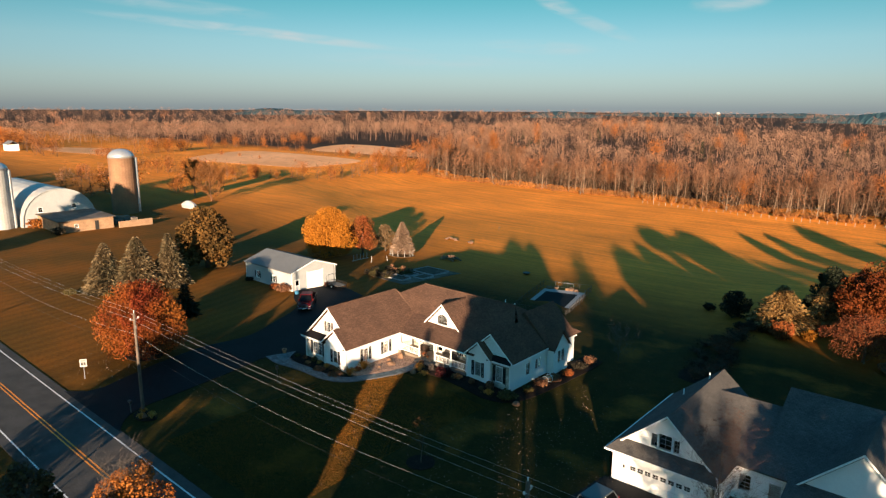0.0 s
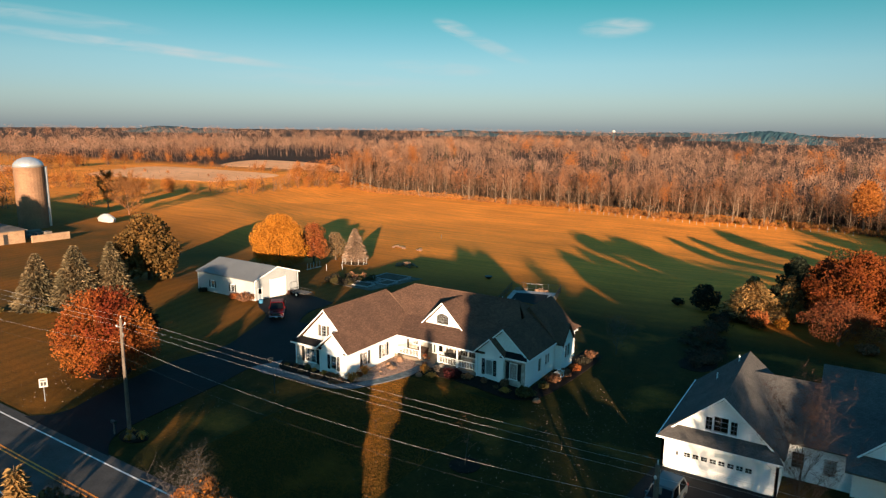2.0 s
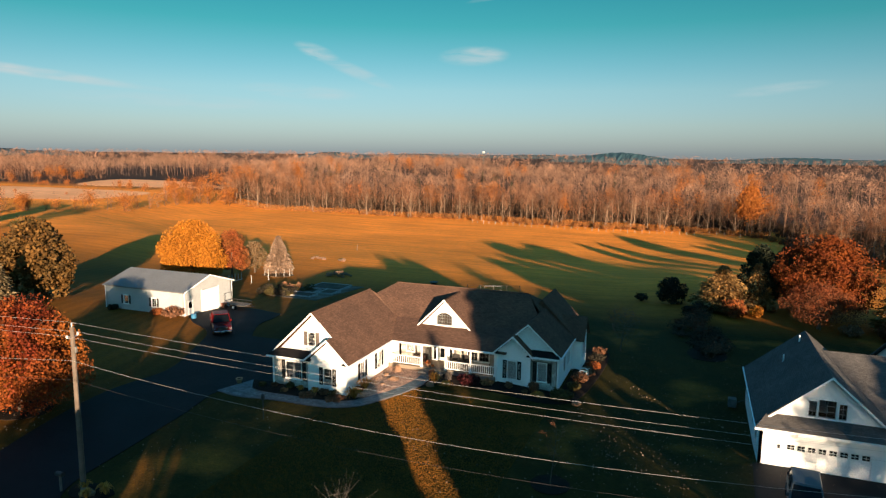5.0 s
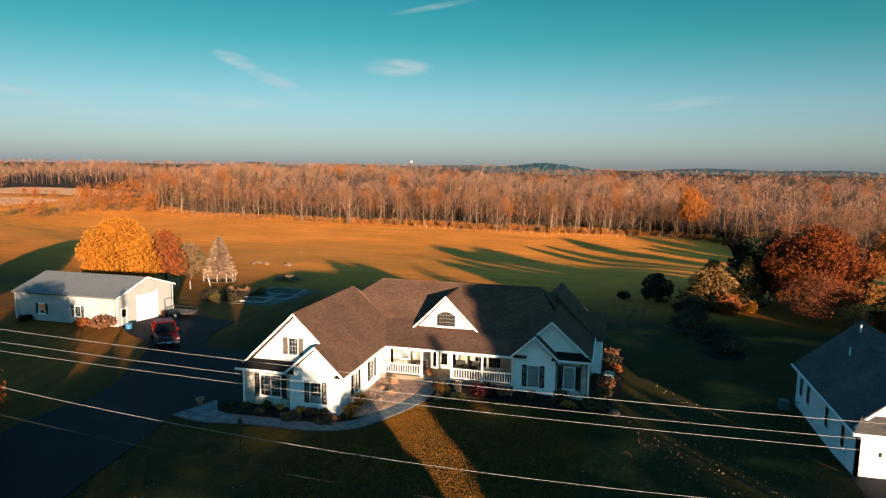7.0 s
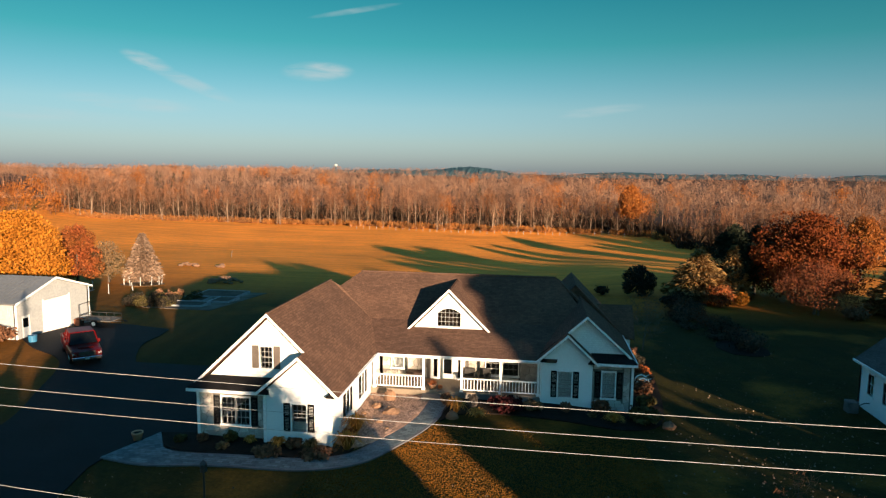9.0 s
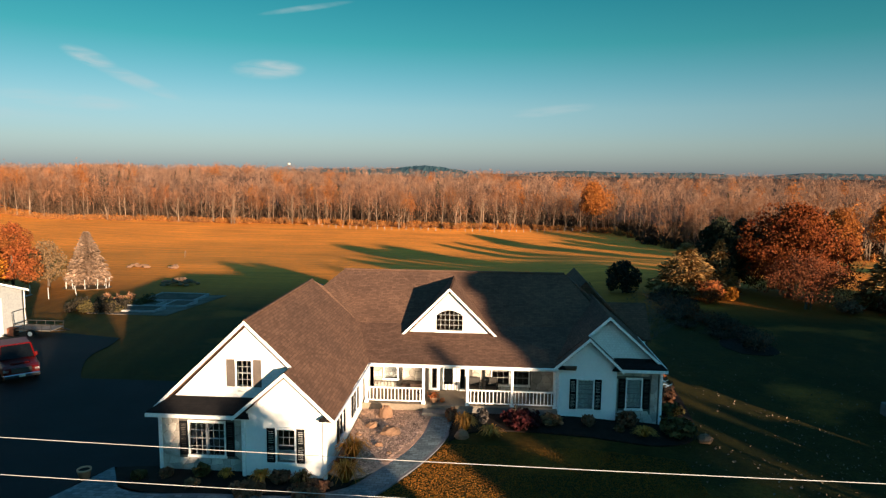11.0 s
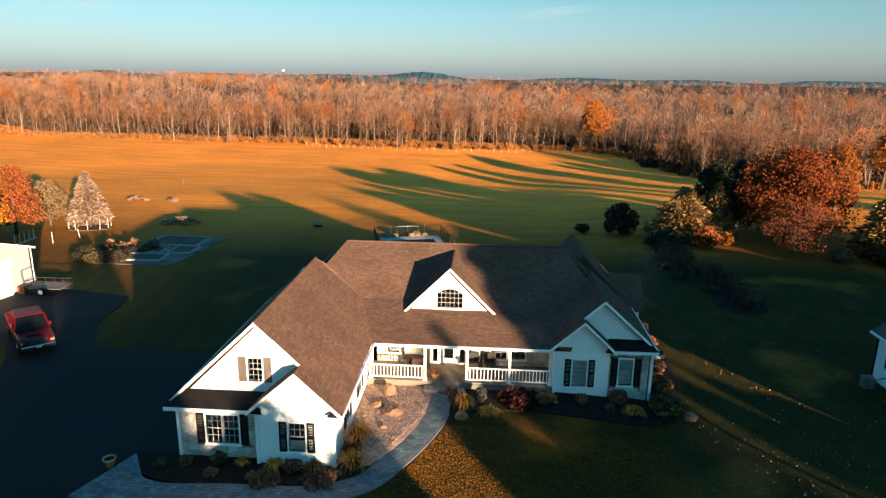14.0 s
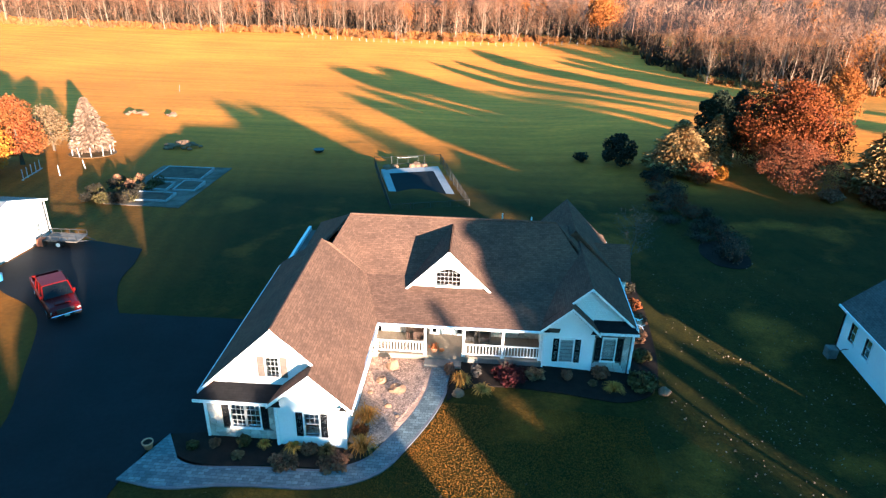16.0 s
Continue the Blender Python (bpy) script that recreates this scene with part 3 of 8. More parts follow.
drive_outline = ([(-74.3, 22.9), (-72.6, 24.5)] + curve([(-72.4, 26.0), (-74.4, 32.0), (-75.6, 38.5), (-75.0, 44.5), (-77.3, 50.2), (-79.4, 54.6), (-81.5, 56.9), (-84.6, 58.6), (-87.4, 60.8)], 5)
                 + [(-87.4, 68.6), (-83.0, 68.4), (-78.6, 67.2)] + curve([(-77.7, 64.2), (-77.2, 61.0), (-75.9, 58.2), (-74.9, 56.6)], 4) + [(-64.15, 56.7), (-64.15, 45.3), (-66.2, 45.3)]
                 + [(-66.8, 44.0), (-67.1, 42.1), (-67.2, 41.0)] + curve([(-66.4, 37.5), (-65.6, 31.5), (-64.9, 26.5), (-63.6, 24.3), (-61.5, 22.95)], 5))
sheet("driveway", drive_outline[::-1], 0.035, 0.2, M["asphalt_drive"], "smooth black sealed asphalt driveway from the road to garage and shed", "driveway")

walk_line = curve([(-66.7, 43.3), (-64.6, 42.55), (-61.0, 42.75), (-57.6, 42.9), (-55.4, 43.9), (-54.2, 45.9), (-53.2, 48.2), (-52.65, 50.3), (-52.45, 52.5)], 7)
wide = [max(0.98, 2.7 - 0.16 * i) for i in range(len(walk_line))]
strip("walkway", walk_line, wide, 0.06, 0.2, M["paver"], "curving grey concrete paver walkway from driveway to porch", "walkway")
strip("walkway_border", walk_line, [w + 0.3 for w in wide], 0.05, 0.2, M["paver_edge"], "dark paver border course along the walkway", "walkway")
sheet("walkway_apron", [(-66.15, 45.3), (-67.3, 42.0), (-65.2, 41.75), (-63.5, 42.0), (-64.9, 43.4)], 0.064, 0.2, M["paver"], "wide paver apron where the walkway meets the drive", "walkway")

front_bed = curve([(-66.0, 45.3), (-65.3, 43.6), (-63.4, 43.2), (-60.0, 43.55), (-57.4, 43.6), (-56.0, 44.3), (-55.6, 45.5)], 5) + [(-56.9, 45.2), (-64.0, 45.6)]
sheet("front_bed", front_bed, 0.05, 0.2, M["mulch"], "dark mulch planting bed before the garage wing", "planting bed")
gravel_bed = [(-56.85, 45.6), (-55.9, 44.9)] + curve([(-55.0, 45.7), (-53.9, 47.9), (-53.3, 50.1), (-53.1, 52.6)], 5) + [(-53.1, 53.2), (-56.85, 53.2)]
sheet("gravel_bed", gravel_bed, 0.06, 0.2, M["gravel"], "river-gravel garden between garage wing and walkway", "gravel bed")
porch_bed = [(-51.85, 53.2), (-52.05, 50.6)] + curve([(-52.0, 49.3), (-51.3, 50.3), (-50.2, 50.8), (-48.6, 50.9), (-45.8, 50.7), (-43.6, 50.5), (-42.0, 50.5), (-40.4, 51.3), (-39.5, 52.6), (-39.0, 54.6), (-38.7, 57.0), (-38.4, 61.0), (-38.3, 66.0), (-38.6, 69.0)], 5) + [(-40.9, 69.0), (-40.9, 53.5), (-46.5, 53.3)]
sheet("porch_bed", porch_bed, 0.05, 0.25, M["mulch"], "dark mulch bed curving along porch and east wall", "planting bed")

# ---- main house ----
EAVE = 2.69
house = thing("house", "white-sided ranch house with brown shingle roof and front porch", "house", (-52, 56, 0))


def roof(name, pts, material, parent, label=""):
    p = [Vector(q) for q in pts]
    n = (p[1] - p[0]).cross(p[2] - p[0]).normalized()
    if n.z < 0:
        p, n = p[::-1], -n
    return part(name, Build().slab(p, n * -0.14), material, parent, label)


def window(parent, o, u, n, w, h, cols, rows, double=1, arch=0.0, shutter=None, blind=False):
    """A sash window: o is its lower middle on the wall, u along the wall, n outwards."""
    o, u, n = Vector(o), Vector(u), Vector(n)
    top = (lambda s: h - arch * (2 * s / w) ** 2) if arch else (lambda s: h)
    place = lambda s, z, d: o + u * s + Vector((0, 0, z)) + n * d

    def bar(b, s0, z0, s1, z1, d0, d1):
        vs = [place(s, z, d) for d in (d0, d1) for z in (z0, z1) for s in (s0, s1)]
        b.add(vs, [(0, 1, 3, 2), (4, 6, 7, 5), (0, 4, 5, 1), (2, 3, 7, 6), (0, 2, 6, 4), (1, 5, 7, 3)])
    pane = Build()
    if arch:
        seg = [(-w / 2 + w * i / 8, top(-w / 2 + w * i / 8)) for i in range(9)]
        pane.rings([[place(-w / 2, 0, d), place(w / 2, 0, d)] + [place(s, z, d) for s, z in seg[::-1]] for d in (-0.08, -0.07)])
    else:
        bar(pane, -w / 2, 0, w / 2, h, -0.08, -0.07)
    win = part("window", pane, M["glass"], parent, "white framed window with dark panes")
    fr = Build()
    t = 0.07
    bar(fr, -w / 2 - t, -t, -w / 2, top(w / 2) + t, -0.1, 0.035)
    bar(fr, w / 2, -t, w / 2 + t, top(w / 2) + t, -0.1, 0.035)
    bar(fr, -w / 2 - t - 0.04, -t - 0.05, w / 2 + t + 0.04, 0, -0.1, 0.06)
    if arch:
        for i in range(8):
            (s0, z0), (s1, z1) = seg[i], seg[i + 1]
            fr.add([place(s0, z0, -0.1), place(s1, z1, -0.1), place(s1, z1 + t, -0.1), place(s0, z0 + t, -0.1), place(s0, z0, 0.035), place(s1, z1, 0.035), place(s1, z1 + t, 0.035), place(s0, z0 + t, 0.035)],
                   [(0, 1, 5, 4), (2, 3, 7, 6), (4, 5, 6, 7), (0, 3, 2, 1), (0, 4, 7, 3), (1, 2, 6, 5)])
    else:
        bar(fr, -w / 2 - t, h, w / 2 + t, h + t * 1.6, -0.1, 0.045)
    part("window_frame", fr, M["trim"], win)
    mu = Build()
    for k in range(1, double):
        s = -w / 2 + w * k / double
        bar(mu, s - 0.05, 0, s + 0.05, h, -0.09, 0.02)
    sash = h / 2 if blind == "half" else 0.0
    for i in range(1, cols * double):
        if i % cols or double == 1:
            s = -w / 2 + w * i / (cols * double)
            bar(mu, s - 0.009, sash, s + 0.009, top(s), -0.085, -0.055)
    for j in range(1, rows):
        z = h * j / rows
        if z < sash - 0.01:
            continue
        k = 0.024 if j * 2 == rows and not arch else 0.011
        bar(mu, -w / 2, z - k, w / 2, z + k, -0.084, -0.05)
    part("muntin", mu, M["muntin"], win)
    if blind:
        bl = Build()
        bar(bl, -w / 2, 0.02, w / 2, h * (0.33 if blind == "half" else 0.99), -0.14, -0.12)
        part("blind", bl, M["trim"], win, "white drawn blind")
    if shutter:
        mt, sw = shutter
        for s in (-w / 2 - t - sw / 2 - 0.02, w / 2 + t + sw / 2 + 0.02):
            b = Build()
            bar(b, s - sw / 2, -0.02, s - sw / 2 + 0.06, h + 0.05, 0.005, 0.05)
            bar(b, s + sw / 2 - 0.06, -0.02, s + sw / 2, h + 0.05, 0.005, 0.05)
            for z in (-0.02, h * 0.5, h - 0.03):
                bar(b, s - sw / 2, z, s + sw / 2, z + 0.08, 0.005, 0.048)
            if "tan" in mt:
                bar(b, s - sw / 2 + 0.05, 0, s + sw / 2 - 0.05, h, 0.005, 0.035)
            k = 0 if "tan" in mt else int(h / 0.075)
            for i in range(k):
                bar(b, s - sw / 2 + 0.05, h * i / k, s + sw / 2 - 0.05, h * i / k + 0.05, 0.005, 0.03)
            part("shutter", b, M[mt], parent, "black louvred shutter" if "black" in mt else "plain tan shutter")
    return win


def hole(s, z, w, h, arch=0.0):
    if arch:
        return [(s - w / 2, z), (s + w / 2, z)] + [(s + w / 2 - w * i / 8, z + h - arch * (1 - 2 * i / 8) ** 2) for i in range(9)]
    return [(s - w / 2, z), (s + w / 2, z), (s + w / 2, z + h), (s - w / 2, z + h)]


def rect(s0, s1, z0, z1):
    return [(s0, z0), (s1, z0), (s1, z1), (s0, z1)]


E, SOUTH, EAST = Vector((1, 0, 0)), Vector((0, -1, 0)), Vector((1, 0, 0))
NORTHW = Vector((0, 1, 0))
TH = 0.2


def wall(name, o, u, outer, holes, inward, material, parent, label=""):
    return part(name, Build().panel(o, u, outer, holes, Vector(inward) * TH), material, parent, label)


BLK = ("shutter_black", 0.34)
# garage wing: stone panel, small projecting gable, main gable above
wall("stone_wall", (-64.1, 45.4, 0), E, rect(0, 3.75, -0.4, 2.75), [hole(2.06, 0.72, 1.5, 1.42)], (0, 1, 0), M["mortar"], house, "grey stone veneer wall")
window(house, (-62.04, 45.4, 0.72), E, SOUTH, 1.5, 1.42, 3, 4, double=2, shutter=BLK)
wall("gable_wall", (-60.35, 45.05, 0), E, [(0.01, -0.4), (3.44, -0.4), (3.44, 2.72), (1.86, 4.35), (0.05, 2.72), (0.01, 2.7)], [hole(1.83, 0.7, 0.74, 1.4)], (0, 1, 0), M["siding"], house)
window(house, (-58.52, 45.05, 0.7), E, SOUTH, 0.74, 1.4, 3, 4, shutter=BLK, blind="half")
wall("gable_wall", (-64.1, 45.9, 0), E, [(0.3, 2.6), (7.2, 2.6), (7.2, 2.75), (3.7, 6.25), (0.2, 2.85)], [hole(3.55, 3.62, 0.64, 1.12)], (0, 1, 0), M["gable_siding"], house)
window(house, (-60.55, 45.9, 3.62), E, SOUTH, 0.64, 1.12, 3, 4, shutter=("shutter_tan", 0.34))
wall("side_wall", (-60.35, 45.06, 0), NORTHW, rect(0, 0.55, -0.4, 2.72), [], (0.2, 0, 0), M["siding"], house)
wall("side_wall", (-56.9, 45.05, 0), NORTHW, rect(0.01, 10.5, -0.4, EAVE + 0.1), [hole(3.0, 0.62, 0.74, 1.36), hole(6.15, 0.62, 0.74, 1.36)], (-1, 0, 0), M["siding"], house)
for y in (48.05, 51.2):
    window(house, (-56.9, y, 0.62), NORTHW, EAST, 0.74, 1.36, 3, 4, shutter=BLK)
wall("side_wall", (-64.1, 66.5, 0), -NORTHW, rect(0, 20.6, -0.4, EAVE + 0.1), [hole(12.5, 0.0, 4.9, 2.15), hole(17.5, 0.0, 2.6, 2.15)], (1, 0, 0), M["siding"], house)
for y, w in ((54.0, 4.9), (49.0, 2.6)):
    gd = Build()
    for k in range(4):
        gd.bevel_box(-64.02, -63.97, y - w / 2, y + w / 2, 0.02 + k * 0.53, 0.53 + k * 0.53, 0.01)
    part("garage_door", gd, M["trim"], house, "white panelled garage door")
part("gable_floor", Build().box(-63.9, -57.1, 45.6, 66.3, 2.45, 2.55), M["interior"], house)
part("house_floor", Build().box(-63.9, -57.1, 45.7, 66.3, -0.2, 0.02), M["interior"], house)
part("house_floor", Build().box(-57.0, -41.4, 55.8, 66.1, -0.2, 0.02), M["interior"], house)
part("house_floor", Build().box(-46.3, -41.4, 53.8, 55.7, -0.2, 0.02), M["interior"], house)
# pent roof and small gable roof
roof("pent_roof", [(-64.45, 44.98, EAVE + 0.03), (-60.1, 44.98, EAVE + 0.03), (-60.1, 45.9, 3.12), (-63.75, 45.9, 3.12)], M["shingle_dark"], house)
sg = (-58.45, 4.62)
roof("gable_roof", [(-60.62, 44.72, EAVE + 0.02), (sg[0], 44.72, sg[1]), (sg[0], 48.6, sg[1]), (-60.62, 46.6, EAVE + 0.02)], M["shingle"], house)
roof("gable_roof", [(-56.4, 44.72, EAVE - 0.02), (sg[0], 44.72, sg[1]), (sg[0], 48.6, sg[1]), (-56.4, 48.6, EAVE - 0.02)], M["shingle"], house)


def rake(p, q, parent):
    part("rake_board", Build().beam(p, q, 0.05, 0.17, 0.15), M["trim"], parent)


def fascia(p, q, parent):
    part("fascia", Build().beam(p, q, 0.07, 0.15, 0.2), M["trim"], parent)


for a, c in (((-60.66, 44.69, EAVE), (-58.45, 44.69, 4.62)), ((-58.45, 44.69, 4.62), (-56.36, 44.69, EAVE - 0.04)),
             ((-64.5, 45.62, EAVE - 0.06), (-60.4, 45.62, 6.52)), ((-60.4, 45.62, 6.52), (-58.42, 45.62, 4.6))):
    rake(a, c, house)
fascia((-64.48, 44.95, EAVE), (-60.2, 44.95, EAVE), house)
# return eaves at the foot of the small gables
for x0, x1 in ((-60.62, -59.95), (-57.05, -56.4)):
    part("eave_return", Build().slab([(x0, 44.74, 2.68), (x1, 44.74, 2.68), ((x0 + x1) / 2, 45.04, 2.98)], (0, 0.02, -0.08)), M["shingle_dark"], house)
# garage wing roof, hipped at its north end
GX, GR = -60.38, 6.53
roof("garage_roof", [(-56.47, 45.6, EAVE), (GX, 45.6, GR), (GX, 56.2, GR), (-57.75, 56.75, 3.95), (-56.47, 53.02, EAVE)], M["shingle"], house)
roof("garage_roof", [(GX, 56.2, GR), (-59.8, 56.45, 6.12), (-57.75, 56.75, 3.95)], M["shingle"], house)
roof("garage_roof", [(-59.8, 56.45, 6.12), (-59.45, 60.57, 6.5), (-57.75, 56.75, 3.95)], M["shingle"], house)
roof("garage_roof", [(-64.42, 45.6, EAVE), (GX, 45.6, GR), (GX, 56.2, GR), (-64.42, 60.2, EAVE)], M["shingle"], house)
roof("garage_roof", [(-64.42, 60.2, EAVE), (GX, 56.2, GR), (-56.47, 60.2, EAVE)], M["shingle"], house)
fascia((-56.44, 44.75, EAVE), (-56.44, 53.05, EAVE), house)
fascia((-64.46, 45.6, EAVE), (-64.46, 59.9, EAVE), house)
part("gutter", Build().tube([(-56.38, 44.8, EAVE - 0.06), (-56.38, 53.0, EAVE - 0.06)], 0.055, 6), M["trim"], house)
# main roof: shallow over the porch, steeper above, hipped at both ends
RY, RZ, BY, BZ = 60.57, 6.5, 56.75, 3.95
roof("main_roof", [(-58.3, 53.02, EAVE), (-45.6, 53.02, EAVE), (-44.0, BY, BZ), (-60.2, BY, BZ)], M["shingle"], house)
roof("main_roof", [(-61.2, BY, BZ), (-43.0, BY, BZ), (-45.5, RY, RZ), (-59.45, RY, RZ)], M["shingle"], house)
roof("main_roof", [(-63.4, 67.6, EAVE), (-40.9, 67.6, EAVE), (-45.5, RY, RZ), (-59.45, RY, RZ)], M["shingle"], house)
roof("main_roof", [(-63.4, 56.75, EAVE), (-59.45, RY, RZ), (-63.4, 67.6, EAVE)], M["shingle"], house)
roof("main_roof", [(-40.9, 56.0, EAVE), (-45.5, RY, RZ), (-40.9, 67.6, EAVE)], M["shingle"], house)
fascia((-56.5, 52.98, EAVE), (-46.5, 52.98, EAVE), house)
part("gutter", Build().tube([(-56.4, 52.9, EAVE - 0.06), (-46.55, 52.9, EAVE - 0.06)], 0.055, 6), M["trim"], house)
part("ridge_cap", Build().tube([(-59.45, RY, RZ - 0.02), (-45.5, RY, RZ - 0.02)], 0.09, 6), M["shingle"], house)
part("ridge_cap", Build().tube([(GX, 45.65, GR - 0.02), (GX, 56.2, GR - 0.02)], 0.09, 6), M["shingle"], house)
# dormer
DY = 55.95
wall("dormer_wall", (-52.4, DY, 0), E, [(-2.35, 3.6), (2.35, 3.6), (0.0, 6.0)], [hole(0, 3.8, 1.5, 1.18, 0.3)], (0, 1, 0), M["siding"], house)
window(house, (-52.4, DY, 3.8), E, SOUTH, 1.5, 1.18, 6, 4, arch=0.3)
for s in (-1, 1):
    roof("dormer_roof", [(-52.4 + s * 2.75, 55.72, 3.5), (-52.4, 55.72, 6.25), (-52.4, 60.3, 6.25), (-52.4 + s * 2.4, 59.4, 5.75), (-52.4 + s * 2.75, 57.0, 3.5)][:3] + [(-52.4 + s * 2.75, 57.3, 3.5)], M["shingle"], house)
    rake((-52.4 + s * 2.8, 55.69, 3.47), (-52.4, 55.69, 6.26), house)
part("dormer_sill", Build().box(-54.9, -49.9, 55.72, 55.95, 3.48, 3.6), M["trim"], house)
# porch
part("porch_floor", Build().box(-56.9, -46.4, 53.15, 55.6, -0.3, 0.4), M["porch_floor"], house, "tan porch floor")
part("porch_step", Build().bevel_box(-53.6, -51.35, 52.4, 53.14, -0.2, 0.22, 0.02), M["concrete"], house, "grey paver porch step")
part("porch_ceiling", Build().box(-56.9, -46.4, 53.1, 55.6, EAVE - 0.14, EAVE - 0.1), M["trim"], house)
DOORX = -52.4
wall("porch_wall", (-56.7, 55.6, 0), E, rect(0, 10.3, -0.2, 2.7), [hole(4.3, 0.42, 0.92, 2.06), hole(3.5, 0.52, 0.3, 1.9), hole(5.1, 0.52, 0.3, 1.9), hole(1.0, 1.0, 0.75, 1.35), hole(7.25, 0.85, 0.95, 1.5), hole(8.35, 0.85, 0.95, 1.5)], (0, 1, 0), M["mortar"], house, "stone veneer porch wall")
for x, w, z, h in ((-55.7, 0.75, 1.0, 1.35), (-49.45, 0.95, 0.85, 1.5), (-48.35, 0.95, 0.85, 1.5)):
    window(house, (x, 55.6, z), E, SOUTH, w, h, 3, 4, blind=x < -55)
for x in (-53.2, -51.6):
    window(house, (x, 55.6, 0.52), E, SOUTH, 0.28, 1.9, 1, 1)
door = part("front_door", Build().box(DOORX - 0.46, DOORX + 0.46, 55.62, 55.67, 0.42, 2.48), M["trim"], house, "white front door with a tall glass light")
part("door_glass", Build().box(DOORX - 0.26, DOORX + 0.26, 55.6, 55.615, 0.75, 2.3), M["dark_glass"], door, "dark oval glass")
part("door_handle", Build().tube([(DOORX + 0.37, 55.58, 1.4), (DOORX + 0.37, 55.58, 1.55)], 0.02, 6), M["chrome"], door)
for x in (DOORX - 0.56, DOORX + 0.56, DOORX - 1.05, DOORX + 1.05):
    part("door_trim", Build().box(x - 0.07, x + 0.07, 55.55, 55.6, 0.4, 2.5), M["trim"], house)
part("door_trim", Build().box(DOORX - 1.12, DOORX + 1.12, 55.54, 55.6, 2.5, 2.58), M["trim"], house)


def post(x, y=53.3):
    part("porch_post", Build().bevel_box(x - 0.07, x + 0.07, y - 0.07, y + 0.07, 0.4, EAVE - 0.1, 0.015), M["trim"], house)
    part("post_base", Build().bevel_box(x - 0.11, x + 0.11, y - 0.11, y + 0.11, 0.4, 0.52, 0.02), M["trim"], house)


def railing(x0, x1, y=53.3):
    part("rail", Build().box(x0, x1, y - 0.035, y + 0.035, 1.2, 1.27), M["trim"], house, "white porch handrail")
    part("rail", Build().box(x0, x1, y - 0.03, y + 0.03, 0.5, 0.56), M["trim"], house)
    n = int((x1 - x0) / 0.19)
    me = None
    for i in range(n):
        x = x0 + (x1 - x0) * (i + 0.5) / n
        if me is None:
            ob = part("baluster", Build().box(-0.022, 0.022, -0.022, 0.022, 0.0, 0.64), M["trim"], None)
            me = ob.data
            ob.parent = house
        else:
            ob = new("baluster", me)
            ob.parent = house
        ob.location = Vector((x, y, 0.56)) - BASE["house"]


for x in (-56.68, -53.6, -51.25, -48.88, -46.62):
    post(x)
railing(-56.6, -53.68)
railing(-51.17, -48.96)
railing(-48.8, -46.7)
part("porch_skirt", Build().box(-51.2, -46.45, 53.1, 53.16, -0.5, 0.36), M["concrete"], house)
# east wing front
wall("gable_wall", (-46.5, 53.22, 0), E, [(0.01, -0.9), (3.04, -0.9), (3.04, 2.7), (1.55, 4.1), (0.01, 2.7)], [hole(1.45, 0.46, 0.78, 1.55)], (0, 1, 0), M["siding"], house)
window(house, (-45.05, 53.22, 0.46), E, SOUTH, 0.78, 1.55, 4, 6, shutter=BLK, blind=True)
wall("stone_wall", (-43.45, 53.55, 0), E, rect(0, 2.28, -1.2, 2.75), [hole(0.98, 0.46, 0.74, 1.55)], (0, 1, 0), M["mortar"], house, "grey stone veneer wall")
window(house, (-42.47, 53.55, 0.46), E, SOUTH, 0.74, 1.55, 4, 6, shutter=BLK, blind=True)
wall("side_wall", (-43.45, 53.22, 0), NORTHW, rect(0.01, 0.325, -0.9, 2.7), [], (-1, 0, 0), M["siding"], house)
wall("side_wall", (-46.5, 53.23, 0), NORTHW, rect(0, 2.5, -0.5, 2.7), [], (1, 0, 0), M["siding"], house)
wall("gable_wall", (-46.5, 53.95, 0), E, [(0.9, 2.6), (5.3, 2.6), (5.3, 2.75), (2.69, 5.1), (1.0, 3.6)], [], (0, 1, 0), M["gable_siding"], house)
wall("side_wall", (-41.18, 53.55, 0), NORTHW, rect(0.01, 13.0, -1.5, EAVE + 0.05), [hole(3.35, 0.5, 0.7, 1.35), hole(5.0, 0.7, 0.4, 1.1), hole(5.6, 0.7, 0.4, 1.1)], (-1, 0, 0), M["siding"], house)
for y, w, z, h in ((56.9, 0.7, 0.5, 1.35), (58.55, 0.4, 0.7, 1.1), (59.15, 0.4, 0.7, 1.1)):
    window(house, (-41.18, y, z), NORTHW, EAST, w, h, 2, 4)
# bay on the east side
wall("bay_wall", (-40.3, 60.6, 0), NORTHW, [(0, -1.5), (3.0, -1.5), (3.0, 2.7), (1.5, 4.3), (0, 2.7)], [hole(1.15, 0.7, 0.6, 1.4), hole(1.9, 0.7, 0.6, 1.4)], (-1, 0, 0), M["siding"], house)
for y in (61.75, 62.5):
    window(house, (-40.3, y, 0.7), NORTHW, EAST, 0.6, 1.4, 2, 4)
for y in (60.6, 63.4):
    part("bay_side", Build().box(-41.1, -40.5, y, y + 0.2, -1.5, 2.7), M["siding"], house)
for s in (-1, 1):
    roof("bay_roof", [(-40.05, 62.1 + s * 1.8, 2.45), (-40.05, 62.1, 4.45), (-43.2, 62.1, 4.45), (-41.9, 62.1 + s * 1.8, 2.45)], M["shingle"], house)
    part("bay_rake", Build().beam((-40.04, 62.1 + s * 1.8, 2.32), (-40.04, 62.1, 4.3), 0.05, 0.12, 0.1), M["shingle"], house)
